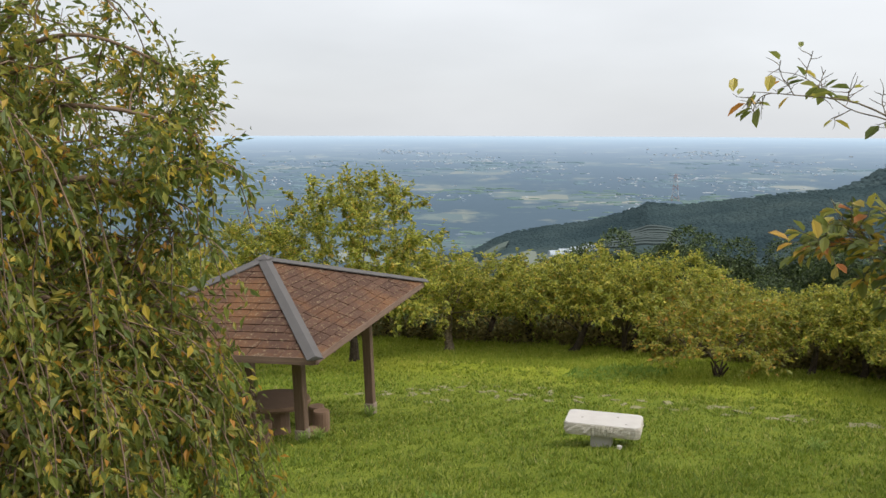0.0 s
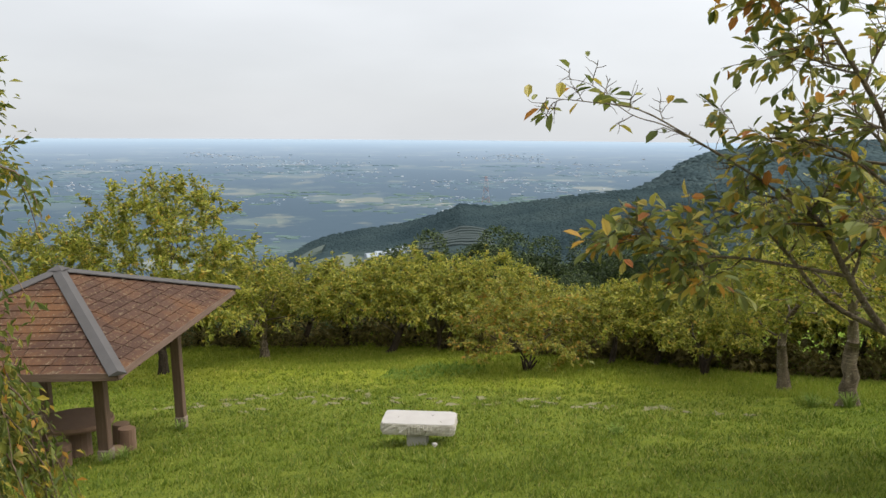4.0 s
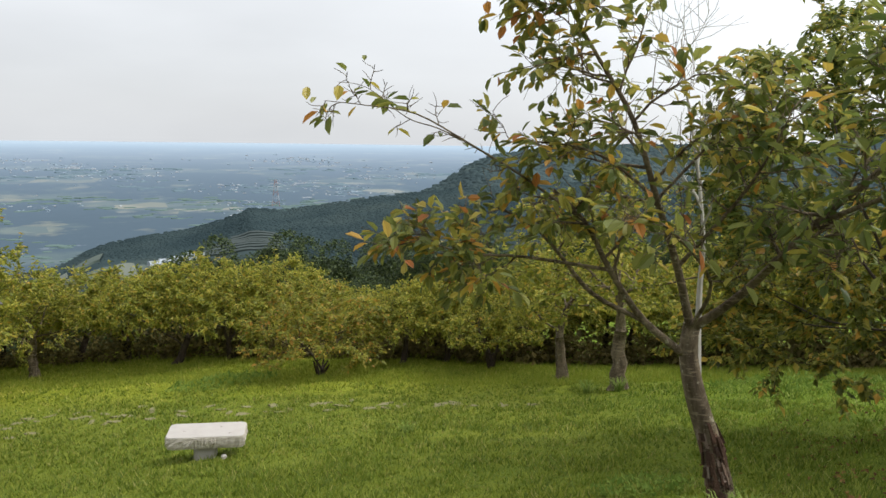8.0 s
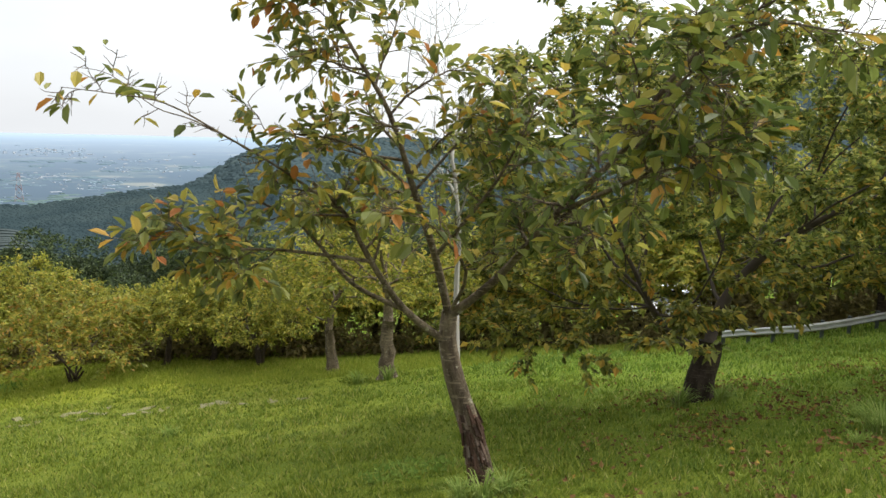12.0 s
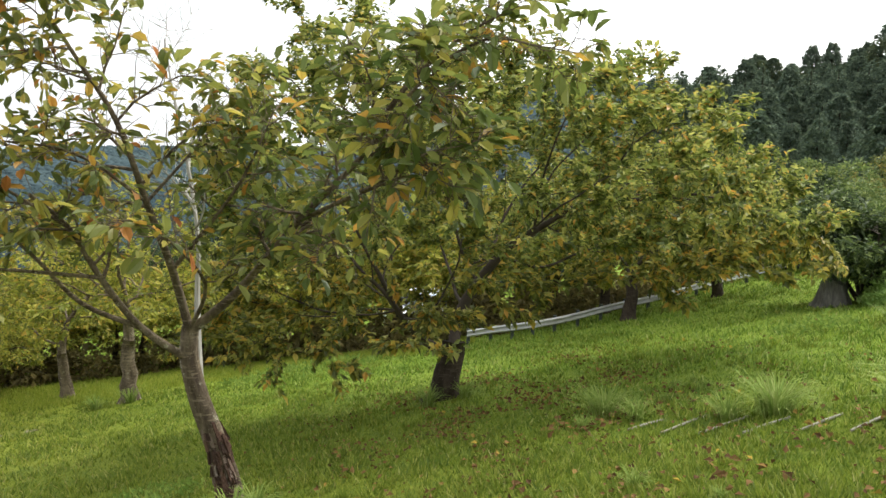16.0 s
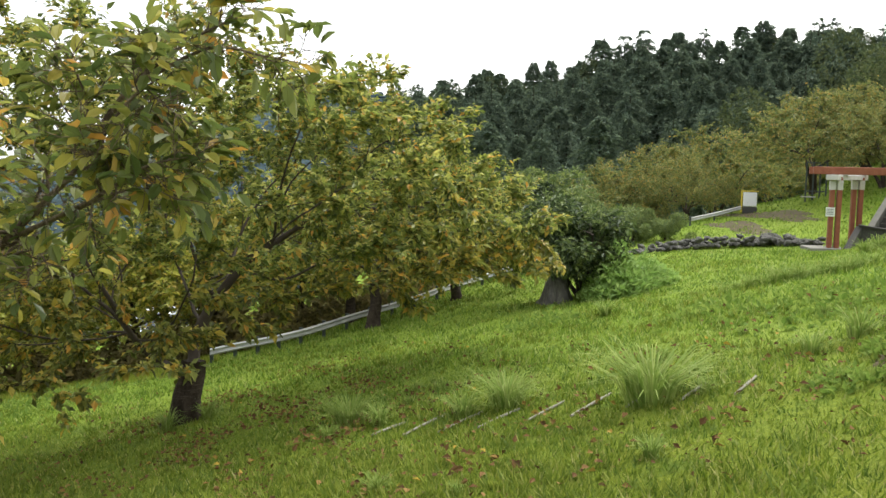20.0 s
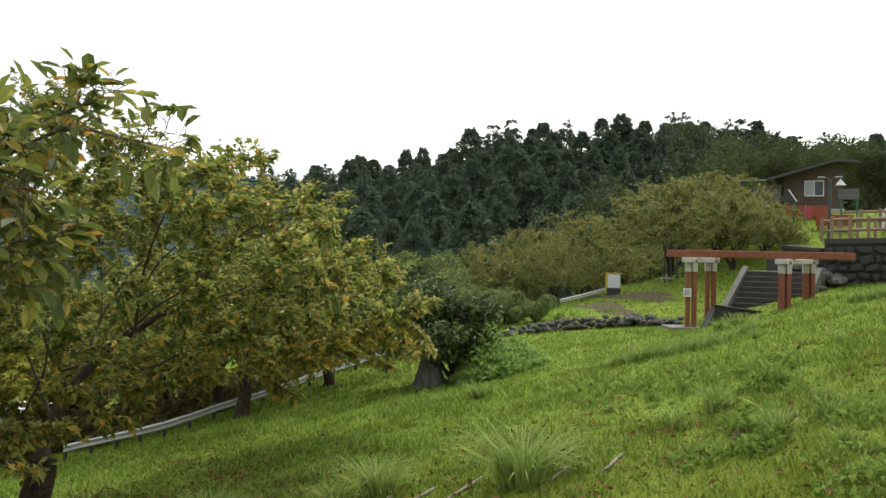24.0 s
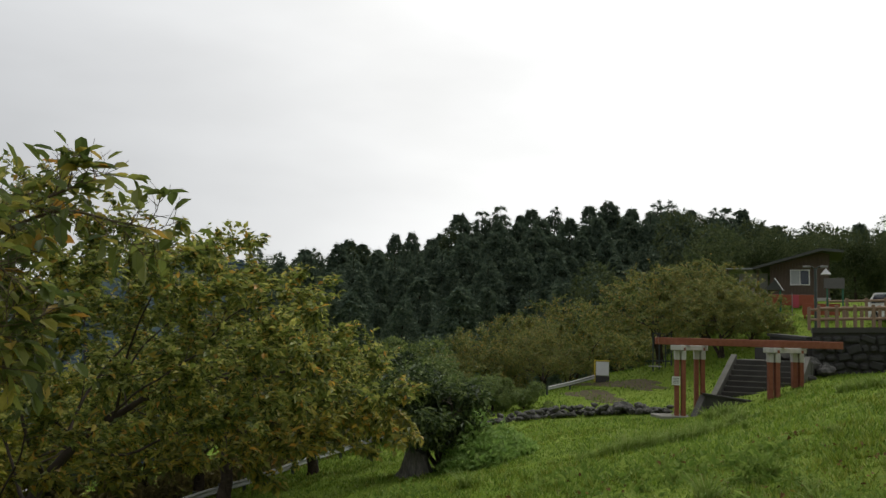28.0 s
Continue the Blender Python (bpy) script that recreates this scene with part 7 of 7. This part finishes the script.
# ---- grass, tufts, steps in the slope, stones, fallen leaves, the stump and its bush ----
def lawn_blades():
    """Mown grass: short uneven blades, thickest where the path is near."""
    rng = np.random.default_rng(131)
    n = 460000
    b = rng.uniform(-32, 116, n)
    d = 4.2 * (48 / 4.2) ** (rng.random(n) ** 0.85)
    x, y = d * np.sin(np.radians(b)), d * np.cos(np.radians(b))
    clump = 0.5 + 0.5 * np.sin(x * 2.1 + 1.3 * np.sin(y * 1.7)) * np.sin(y * 2.3 + np.sin(x * 1.9))
    keep = rng.random(n) < 0.5 + 0.5 * clump
    x, y, d, clump = x[keep], y[keep], d[keep], clump[keep]
    n = len(x)
    z = ground_z(x, y)
    h = (0.026 + 0.036 * clump) * rng.uniform(0.5, 1.6, n) * (1 + d / 40)
    w = 0.0055 * (1 + d / 9)
    a = rng.random(n) * 2 * math.pi
    lean = rng.normal(0, 0.5, (n, 2)) * h[:, None]
    base = np.stack([x, y, z - 0.01], -1)
    side = np.stack([np.cos(a) * w, np.sin(a) * w, np.zeros(n)], -1)
    tip = base + np.stack([lean[:, 0], lean[:, 1], h], -1)
    g = Mesher()
    g.tris(np.stack([base - side, base + side, tip], 1))
    ob = part("lawn_grass", g, M_GRASS, None, "short mown green grass of the lawn")
    tagged(ob, category="grass", kind="stuff")


lawn_blades()


def edge_grass():
    """Longer unmown grass, yellowing, along the lawn's far edge."""
    rng = np.random.default_rng(133)
    n = 60000
    b = rng.uniform(-12, 60, n)
    edge = np.interp(b, EDGE_B, EDGE_D)
    inner = np.interp(b, [-12, 0, 20, 34, 45, 60], [5.0, 6.5, 5.5, 5.0, 3.5, 2.0])
    d = edge + 0.4 - inner * rng.random(n) ** 1.1 + 0.3 * np.sin(b * 1.1)
    x, y = d * np.sin(np.radians(b)), d * np.cos(np.radians(b))
    h = rng.uniform(0.06, 0.17, n)
    a = rng.random(n) * 2 * math.pi
    w = 0.013
    base = np.stack([x, y, ground_z(x, y) - 0.02], -1)
    side = np.stack([np.cos(a) * w, np.sin(a) * w, np.zeros(n)], -1)
    tip = base + np.stack([rng.normal(0, 0.3, n) * h, rng.normal(0, 0.3, n) * h, h], -1)
    g = Mesher()
    g.tris(np.stack([base - side, base + side, tip], 1))
    ob = part("edge_grass", g, M_EDGE_GRASS, None, "longer yellow-green unmown grass along the lawn's edge")
    tagged(ob, category="grass", kind="stuff")


M_EDGE_GRASS = leaf_mat("edge_grass_blades", (0.0, (0.2, 0.255, 0.032)), (0.6, (0.29, 0.345, 0.05)), (1.0, (0.4, 0.4, 0.09)), through=0.5, rough=0.7)
edge_grass()


def tuft_shape(seed, blades, height, spread, width):
    rng = np.random.default_rng(seed)
    g = Mesher()
    for i in range(blades):
        a, r = rng.random() * 6.28, spread * 0.28 * rng.random()
        h = height * rng.uniform(0.55, 1.1)
        out = spread * rng.uniform(0.2, 1.0)
        w = width * rng.uniform(0.6, 1.2)
        c, s = math.cos(a), math.sin(a)
        pts = []
        for f, ww in ((0, 1.0), (0.4, 0.95), (0.75, 0.7), (1.0, 0.06)):
            rr = r + out * f ** 1.9
            zz = h * (f - 0.42 * f ** 3) * 1.5
            for sd in (-1, 1):
                pts.append((rr * c - sd * s * w * ww, rr * s + sd * c * w * ww, zz - 0.02))
        g.add(pts, [(0, 1, 3, 2), (2, 3, 5, 4), (4, 5, 7, 6)])
    return g


M_TUFT = leaf_mat("tuft_blades", (0.0, (0.14, 0.22, 0.04)), (0.6, (0.23, 0.31, 0.07)), (1.0, (0.32, 0.37, 0.12)), rough=0.8)
M_WEED = leaf_mat("weed_leaves", (0.0, (0.12, 0.2, 0.034)), (0.5, (0.19, 0.28, 0.055)), (1.0, (0.3, 0.38, 0.09)), through=0.45, rough=0.7)
pampas = tuft_shape(141, 230, 0.42, 0.72, 0.0065).mesh("grass_tuft", M_TUFT)
small = [tuft_shape(142 + k, 90, 0.26, 0.3, 0.006).mesh("grass_tuft", M_TUFT) for k in range(3)]


def tuft(me, b, d, sc, label, group=""):
    x, y = bearing(b, d)
    ob = new("grass_tuft", me)
    ob.matrix_basis = on_ground(x, y, b * 77)
    ob.scale = (sc,) * 3
    tagged(ob, label, "grass tuft", group)


tuft(pampas, 87.8, 8.1, 1.25, "tall arching tuft of pale green grass on the slope")
tuft(pampas, 78.7, 9.1, 0.9, "tall arching tuft of pale green grass on the slope")
tuft(pampas, 68.5, 9.8, 0.8, "tall arching tuft of pale green grass on the slope")
SMALL = "small tuft of long grass in the lawn"
rng = np.random.default_rng(151)
for i in range(26):
    b = rng.uniform(66, 112)
    d = rng.uniform(6, 17)
    tuft(small[i % 3], b, d, rng.uniform(0.3, 0.7), SMALL, "small grass tufts")
for b, d, sc in ((44.5, 7.9, 1.1), (43, 8.0, 0.9), (46, 8.2, 1.0), (38, 20.2, 1.4), (57, 12.4, 1.2), (59.5, 12.6, 1.0), (70.5, 9.4, 1.0), (76, 9.0, 1.2), (36, 20.1, 1.3), (-4.6, 19.6, 1.0), (-9, 15.9, 0.9), (-8, 16.2, 0.9), (24, 15, 0.8), (99.5, 9.5, 1.3), (97, 9.0, 1.0), (103, 8, 1.2), (85, 15, 1.3), (95, 17, 0.9), (99, 17, 0.8), (102, 16, 0.7), (92.1, 14.9, 0.8), (92.9, 14.8, 0.7), (93.6, 14.5, 0.9), (94.3, 14.6, 0.8), (95.0, 14.3, 1.0), (95.7, 14.4, 0.9), (96.4, 14.6, 1.1), (97.0, 14.9, 1.0), (97.7, 15.3, 1.1), (98.3, 15.4, 1.0), (99.0, 15.8, 1.2), (99.7, 16.6, 1.2), (100.4, 17.5, 1.2), (101.2, 18.6, 1.3), (101.8, 19.3, 1.3), (96.0, 15.4, 0.8), (97.3, 15.9, 0.9), (98.8, 16.6, 0.9), (107.4, 19.6, 0.90), (107.9, 19.3, 1.05), (108.4, 19.0, 1.00), (108.9, 18.6, 1.10), (109.4, 18.3, 1.00), (109.9, 18.0, 0.85), (100.0, 21.5, 1.5), (100.7, 22.0, 1.7), (101.3, 22.0, 1.6), (103.3, 10.3, 1.0), (105.6, 8.5, 0.9)):
    tuft(small[int(b) % 3], b, d, sc, SMALL, "small grass tufts")


def lawn_tufts():
    """Coarser grass in clumps where the mower left it, too many to count."""
    rng = np.random.default_rng(157)
    n = 17000
    b = rng.uniform(-30, 113, n)
    d = 5.0 * (30 / 5.0) ** (rng.random(n) ** 0.8)
    x, y = d * np.sin(np.radians(b)), d * np.cos(np.radians(b))
    clump = np.sin(x * 0.9 + 2 * np.sin(y * 0.45)) + np.sin(y * 1.1 + 1.7 * np.sin(x * 0.6)) + 0.8 * np.sin(x * 2.7 - y * 1.9)
    keep = clump > rng.uniform(-1.2, 2.0, n)
    x, y, d = x[keep], y[keep], d[keep]
    each = 14
    k = np.repeat(np.arange(len(x)), each)
    m = len(k)
    size = rng.uniform(0.6, 1.3, len(x))[k]
    a = rng.random(m) * 2 * math.pi
    r = rng.random(m) * 0.09 * size
    h = rng.uniform(0.04, 0.11, m) * size
    px, py = x[k] + r * np.cos(a), y[k] + r * np.sin(a)
    base = np.stack([px, py, ground_z(px, py) - 0.01], -1)
    w = 0.005 * (1 + d[k] / 10)
    side = np.stack([-np.sin(a) * w, np.cos(a) * w, np.zeros(m)], -1)
    tip = base + np.stack([np.cos(a) * h * 0.8, np.sin(a) * h * 0.8, h], -1)
    g = Mesher()
    g.tris(np.stack([base - side, base + side, tip], 1))
    ob = part("lawn_tufts", g, M_CLUMP, None, "coarse darker clumps of grass in the lawn")
    tagged(ob, category="grass", kind="stuff")


M_CLUMP = leaf_mat("clump_blades", (0.0, (0.1, 0.15, 0.018)), (0.5, (0.15, 0.2, 0.025)), (0.85, (0.23, 0.27, 0.042)), (1.0, (0.33, 0.34, 0.08)), through=0.4, rough=0.8)
lawn_tufts()


def weed_patch(b, d, r, n, size, height, label, mat=None, name="weed_patch"):
    """Low broad-leaved weeds grown in a patch."""
    t = Tree(int(b * 13 + d * 7))
    x, y = bearing(b, d)
    a, rr = t.r.random(n) * 6.28, r * np.sqrt(t.r.random(n))
    px, py = x + rr * np.cos(a), y + rr * np.sin(a) * 0.8
    pos = np.stack([px - x, py - y, ground_z(px, py) - float(ground_z(x, y)) + height * t.r.random(n) * (1.1 - rr / r)], -1)
    t.blades(pos, t.r.normal(0, 1, (n, 3)) + (0, 0, 1.2), size, size * (0.5 if size < 0.12 else 0.3), -0.25, 0.02, 0.3)
    ob = thing(name, on_ground(x, y), label, "weeds", "weeds in the lawn")
    part("foliage", t.leaves, mat or M_WEED, ob)


WEED = "patch of low broad-leaved weeds in the lawn"
for b, d, r, n, s, h in ((39.5, 9.5, 0.6, 260, 0.07, 0.12), (101.5, 8.6, 0.35, 260, 0.09, 0.2), (102.5, 11.5, 0.5, 260, 0.1, 0.22), (95.5, 11.5, 1.1, 300, 0.1, 0.05), (98, 12, 0.9, 220, 0.1, 0.05), (91, 13, 0.8, 200, 0.1, 0.12), (81, 15.5, 0.8, 300, 0.1, 0.2), (12, 26, 1.6, 500, 0.16, 0.3), (49, 21, 2.2, 700, 0.14, 0.25), (0.0, 10.0, 0.25, 90, 0.07, 0.06), (107, 7.0, 0.4, 200, 0.06, 0.12), (102.4, 10.3, 0.3, 420, 0.07, 0.36), (107.6, 8.2, 0.35, 320, 0.06, 0.3), (98.6, 7.7, 0.3, 200, 0.07, 0.16), (101.8, 7.7, 0.22, 200, 0.07, 0.22), (107.3, 6.3, 0.35, 320, 0.055, 0.2), (104.4, 9.6, 0.3, 160, 0.06, 0.3)):
    weed_patch(b, d, r, n, s, h, WEED)


def stump_and_bush():
    x, y = 18.85, 2.68
    ob = thing("cut_stump", on_ground(x, y, 0, 0.1), "broad grey stump at the foot of the dark bush", "stump")
    g = Mesher()
    n, rings = 28, 11
    rng = np.random.default_rng(161)
    ang = np.arange(n) * 2 * math.pi / n
    ribs = 0.16 * np.sin(ang * 5 + 0.6) + 0.09 * np.sin(ang * 9 + 2.0)
    pts = []
    for i in range(rings):
        f = i / (rings - 1)
        r = 0.2 + 0.27 * (1 - f) ** 1.8
        w = r * (1 + ribs * (1.2 - 0.6 * f) + rng.normal(0, 0.035, n))
        z = -0.1 + f * (0.82 + 0.16 * np.cos(ang - 1.2) * f) + rng.normal(0, 0.012, n)
        pts += [(float(a), float(b), float(c)) for a, b, c in zip(w * np.cos(ang) - 0.1 * f, w * np.sin(ang), z)]
    pts.append((-0.1, 0.0, 0.62))
    g.add(pts, [(i * n + k, i * n + (k + 1) % n, (i + 1) * n + (k + 1) % n, (i + 1) * n + k) for i in range(rings - 1) for k in range(n)] + [((rings - 1) * n + k, (rings - 1) * n + (k + 1) % n, rings * n) for k in range(n)])
    part("wood", g, M_STUMP, ob, "", True)
    t = Tree(162)
    bx0, by0 = 19.6, 2.2
    base = float(ground_z(bx0, by0))
    for i in range(7):
        a = i * 0.9
        t.bough()
        p, r = t.limb((0.1 * math.cos(a), 0.1 * math.sin(a), 0), (0.5 * math.cos(a), 0.5 * math.sin(a), 1.0), 1.7, 0.06, 0.02, 5, 0.12, 0.0, sides=5)
        t.branch(p, r, 6, 0.5, 2, 0.3, 0.9, 0.0)
    t.trunk.tube([(0, 0, -0.2), (0, 0, 0.5)], [0.14, 0.1], 8)
    n = 15000
    lumps = t.r.normal(0, 1, (34, 3)) * (0.5, 0.45, 0.42) + (-0.05, 0.3, 1.35)
    lumps[:8] = [(-1.05, 0.35, 0.85), (-1.2, 0.1, 1.15), (-0.8, 0.6, 1.3), (-0.3, -0.5, 1.2), (-0.7, -0.1, 0.7), (-0.9, 0.75, 1.75), (-0.4, 1.15, 1.7), (-0.3, -0.55, 1.6)]
    k = t.r.integers(0, 34, n)
    v = t.r.normal(0, 1, (n, 3))
    v /= np.linalg.norm(v, axis=1)[:, None]
    t.blades(lumps[k] + v * (0.42, 0.42, 0.2) * t.r.uniform(0.5, 1.15, n)[:, None], v, 0.125, 0.05, 0.3, 0.06, 0.4)
    t.stand("dark_bush", pose(bx0, by0, base - 0.05), "dense dark green evergreen bush on the slope", "bush", M_BARK_DARK, M_LEAF_BUSH)
    weed_patch(85.7, 18.9, 1.0, 4200, 0.11, 1.1, "mound of bright green climbing vine beside the bush", M_LEAF_VINE, "vine_mound")
    weed_patch(87.2, 19.6, 0.95, 3000, 0.11, 0.75, "mound of bright green climbing vine beside the bush", M_LEAF_VINE, "vine_mound")


def slope_shrubs():
    """Broadleaved growth beyond the guard rail, behind the bush."""
    dark = round_wood(58, 3.0, 3.0, 0.15)
    dark.stand("evergreen_shrub", on_ground(*bearing(79.3, 31.5), 40, 0.2), "dark evergreen shrub beyond the guard rail", "shrub", M_BARK_DARK, M_LEAF_DARK, "shrubs beyond the guard rail")
    fresh = round_wood(59, 4.0, 5.2, 0.17)
    first = fresh.stand("broadleaved_shrub", on_ground(*bearing(81.6, 40.0), 10, 0.2), "fresh green broadleaved shrub beyond the guard rail", "shrub", M_BARK_DARK, M_LEAF_FRESH, "shrubs beyond the guard rail")
    for b, d, turn, sc in ((84.6, 38.0, 80, 0.5), (86.6, 36.5, 200, 0.36), (88.6, 35.5, 300, 0.28), (77.5, 42.0, 120, 0.9)):
        place(first, b, d, turn, sc, 0.1)


M_LEAF_FRESH = leaf_mat("fresh_green_leaves", (0.0, (0.09, 0.135, 0.042)), (0.6, (0.18, 0.24, 0.075)), (1.0, (0.3, 0.34, 0.11)), through=0.35, rough=0.6)
slope_shrubs()
M_STUMP = plain_mat("old_stump", (0.05, 0.047, 0.04), (0.24, 0.225, 0.19), 7, 0.95, 0, 1.0, (1, 1, 0.2), 28)
stump_and_bush()


def log_steps():
    """Rounded timber risers set in the slope, mostly grown over."""
    ends = [((8.24, 2.67), (8.9, 2.43)), ((8.2, 2.3), (8.77, 2.0)), ((8.17, 1.9), (8.68, 1.6)), ((8.15, 1.43), (8.7, 1.16)), ((8.03, 1.01), (8.72, 0.71)), ((8.01, 0.52), (8.18, 0.42)), ((7.86, 0.06), (8.38, -0.15)), ((7.75, -0.37), (8.28, -0.57)), ((8.39, 3.05), (8.78, 2.83))]
    for (x0, y0), (x1, y1) in ends:
        m = pose((x0 + x1) / 2, (y0 + y1) / 2, 0)
        ob = thing("timber_step", m, "pale weathered timber edging half buried in the grass", "step", "timber steps in the slope")
        z0, z1 = float(ground_z(x0, y0)), float(ground_z(x1, y1))
        cx, cy = (x0 + x1) / 2, (y0 + y1) / 2
        g = Mesher()
        g.tube([(x0 - cx, y0 - cy, z0 + 0.022), (0, 0, (z0 + z1) / 2 + 0.025), (x1 - cx, y1 - cy, z1 + 0.022)], [0.012, 0.014, 0.012], 9)
        part("timber", g, M_GREY_TIMBER, ob)


M_GREY_TIMBER = plain_mat("grey_timber", (0.27, 0.255, 0.2), (0.16, 0.15, 0.115), 6, 0.9, 0, 0.3)
log_steps()


def stepping_stones():
    """Flat stones and worn bare hollows of an old path across the lawn."""
    rng = np.random.default_rng(171)
    spots = []
    for k in range(20):
        f = k / 19
        spots.append((0.6 + 9.2 * f + rng.normal(0, 0.15), 24.0 - 8.2 * f + rng.normal(0, 0.3)))
        spots.append((1.4 + 8.0 * f + rng.normal(0, 0.2), 21.8 - 6.2 * f + rng.normal(0, 0.3)))
    for k in range(26):
        spots.append((-2.8 + 6.0 * rng.random(), 23.6 + rng.normal(0, 1.0)))
    for x, y in spots:
        ob = thing("stepping_stone", on_ground(x, y, rng.uniform(0, 360)), "flat pale stone sunk in the lawn", "stone", "stepping stones in the lawn")
        n = 9
        r = rng.uniform(0.05, 0.11)
        w = rng.uniform(0.45, 1.4, n)
        g = Mesher()
        g.prism([(2.1 * r * w[k] * math.cos(2 * math.pi * k / n), r * w[k] * math.sin(2 * math.pi * k / n)) for k in range(n)], -0.05, 0.018)
        part("stone", g, M_SAND_STONE, ob)


M_SAND_STONE = plain_mat("sandy_stone", (0.19, 0.175, 0.09), (0.12, 0.12, 0.045), 7, 0.95, 0, 0.5)
stepping_stones()


def fallen_leaves():
    rng = np.random.default_rng(181)
    t = Tree(182)
    few, many = 1700, 4600
    n = few + many
    b = np.concatenate([rng.uniform(66, 112, few), rng.normal(63, 7, many)])
    d = np.concatenate([rng.uniform(5.6, 13, few), rng.normal(12.0, 2.4, many).clip(6, 20)])
    patch = np.sin(b * 0.9 + d * 1.1) + np.sin(b * 0.37 - d * 1.9) > rng.uniform(-1.0, 1.4, n)
    b, d = b[patch], d[patch]
    x, y = d * np.sin(np.radians(b)), d * np.cos(np.radians(b))
    n = len(x)
    t.blades(np.stack([x, y, ground_z(x, y) + 0.045 + 0.025 * rng.random(n)], -1), rng.normal(0, 1, (n, 3)) * (1.5, 1.5, 0.2), 0.048, 0.034, 0.0, 0.01, 0.45)
    # broad curled leaves from the young tree lie on the near slope
    m = 430
    b, d = rng.uniform(48, 113, m), rng.uniform(5.2, 10.5, m)
    heap = rng.integers(0, 50, m)
    hb, hd = rng.uniform(50, 112, 60), rng.uniform(5.4, 9.5, 60)
    near = rng.random(m) < 0.45
    b, d = np.where(near, hb[heap] + rng.normal(0, 0.9, m), b), np.where(near, hd[heap] + rng.normal(0, 0.12, m), d)
    x, y = d * np.sin(np.radians(b)), d * np.cos(np.radians(b))
    t.blades(np.stack([x, y, ground_z(x, y) + 0.05 + 0.02 * rng.random(m)], -1), rng.normal(0, 1, (m, 3)) * (1.6, 1.6, 0.5), 0.062, 0.038, 0.0, 0.01, 0.4)
    ob = part("fallen_leaves", t.leaves, leaf_mat("dry_leaves", (0.0, (0.07, 0.038, 0.018)), (0.45, (0.14, 0.074, 0.03)), (0.8, (0.21, 0.125, 0.05)), (0.95, (0.26, 0.16, 0.05)), (1.0, (0.42, 0.3, 0.05)), through=0.1, rough=0.95), None, "dry brown leaves fallen on the grass")
    tagged(ob, category="leaves", kind="stuff")


fallen_leaves()
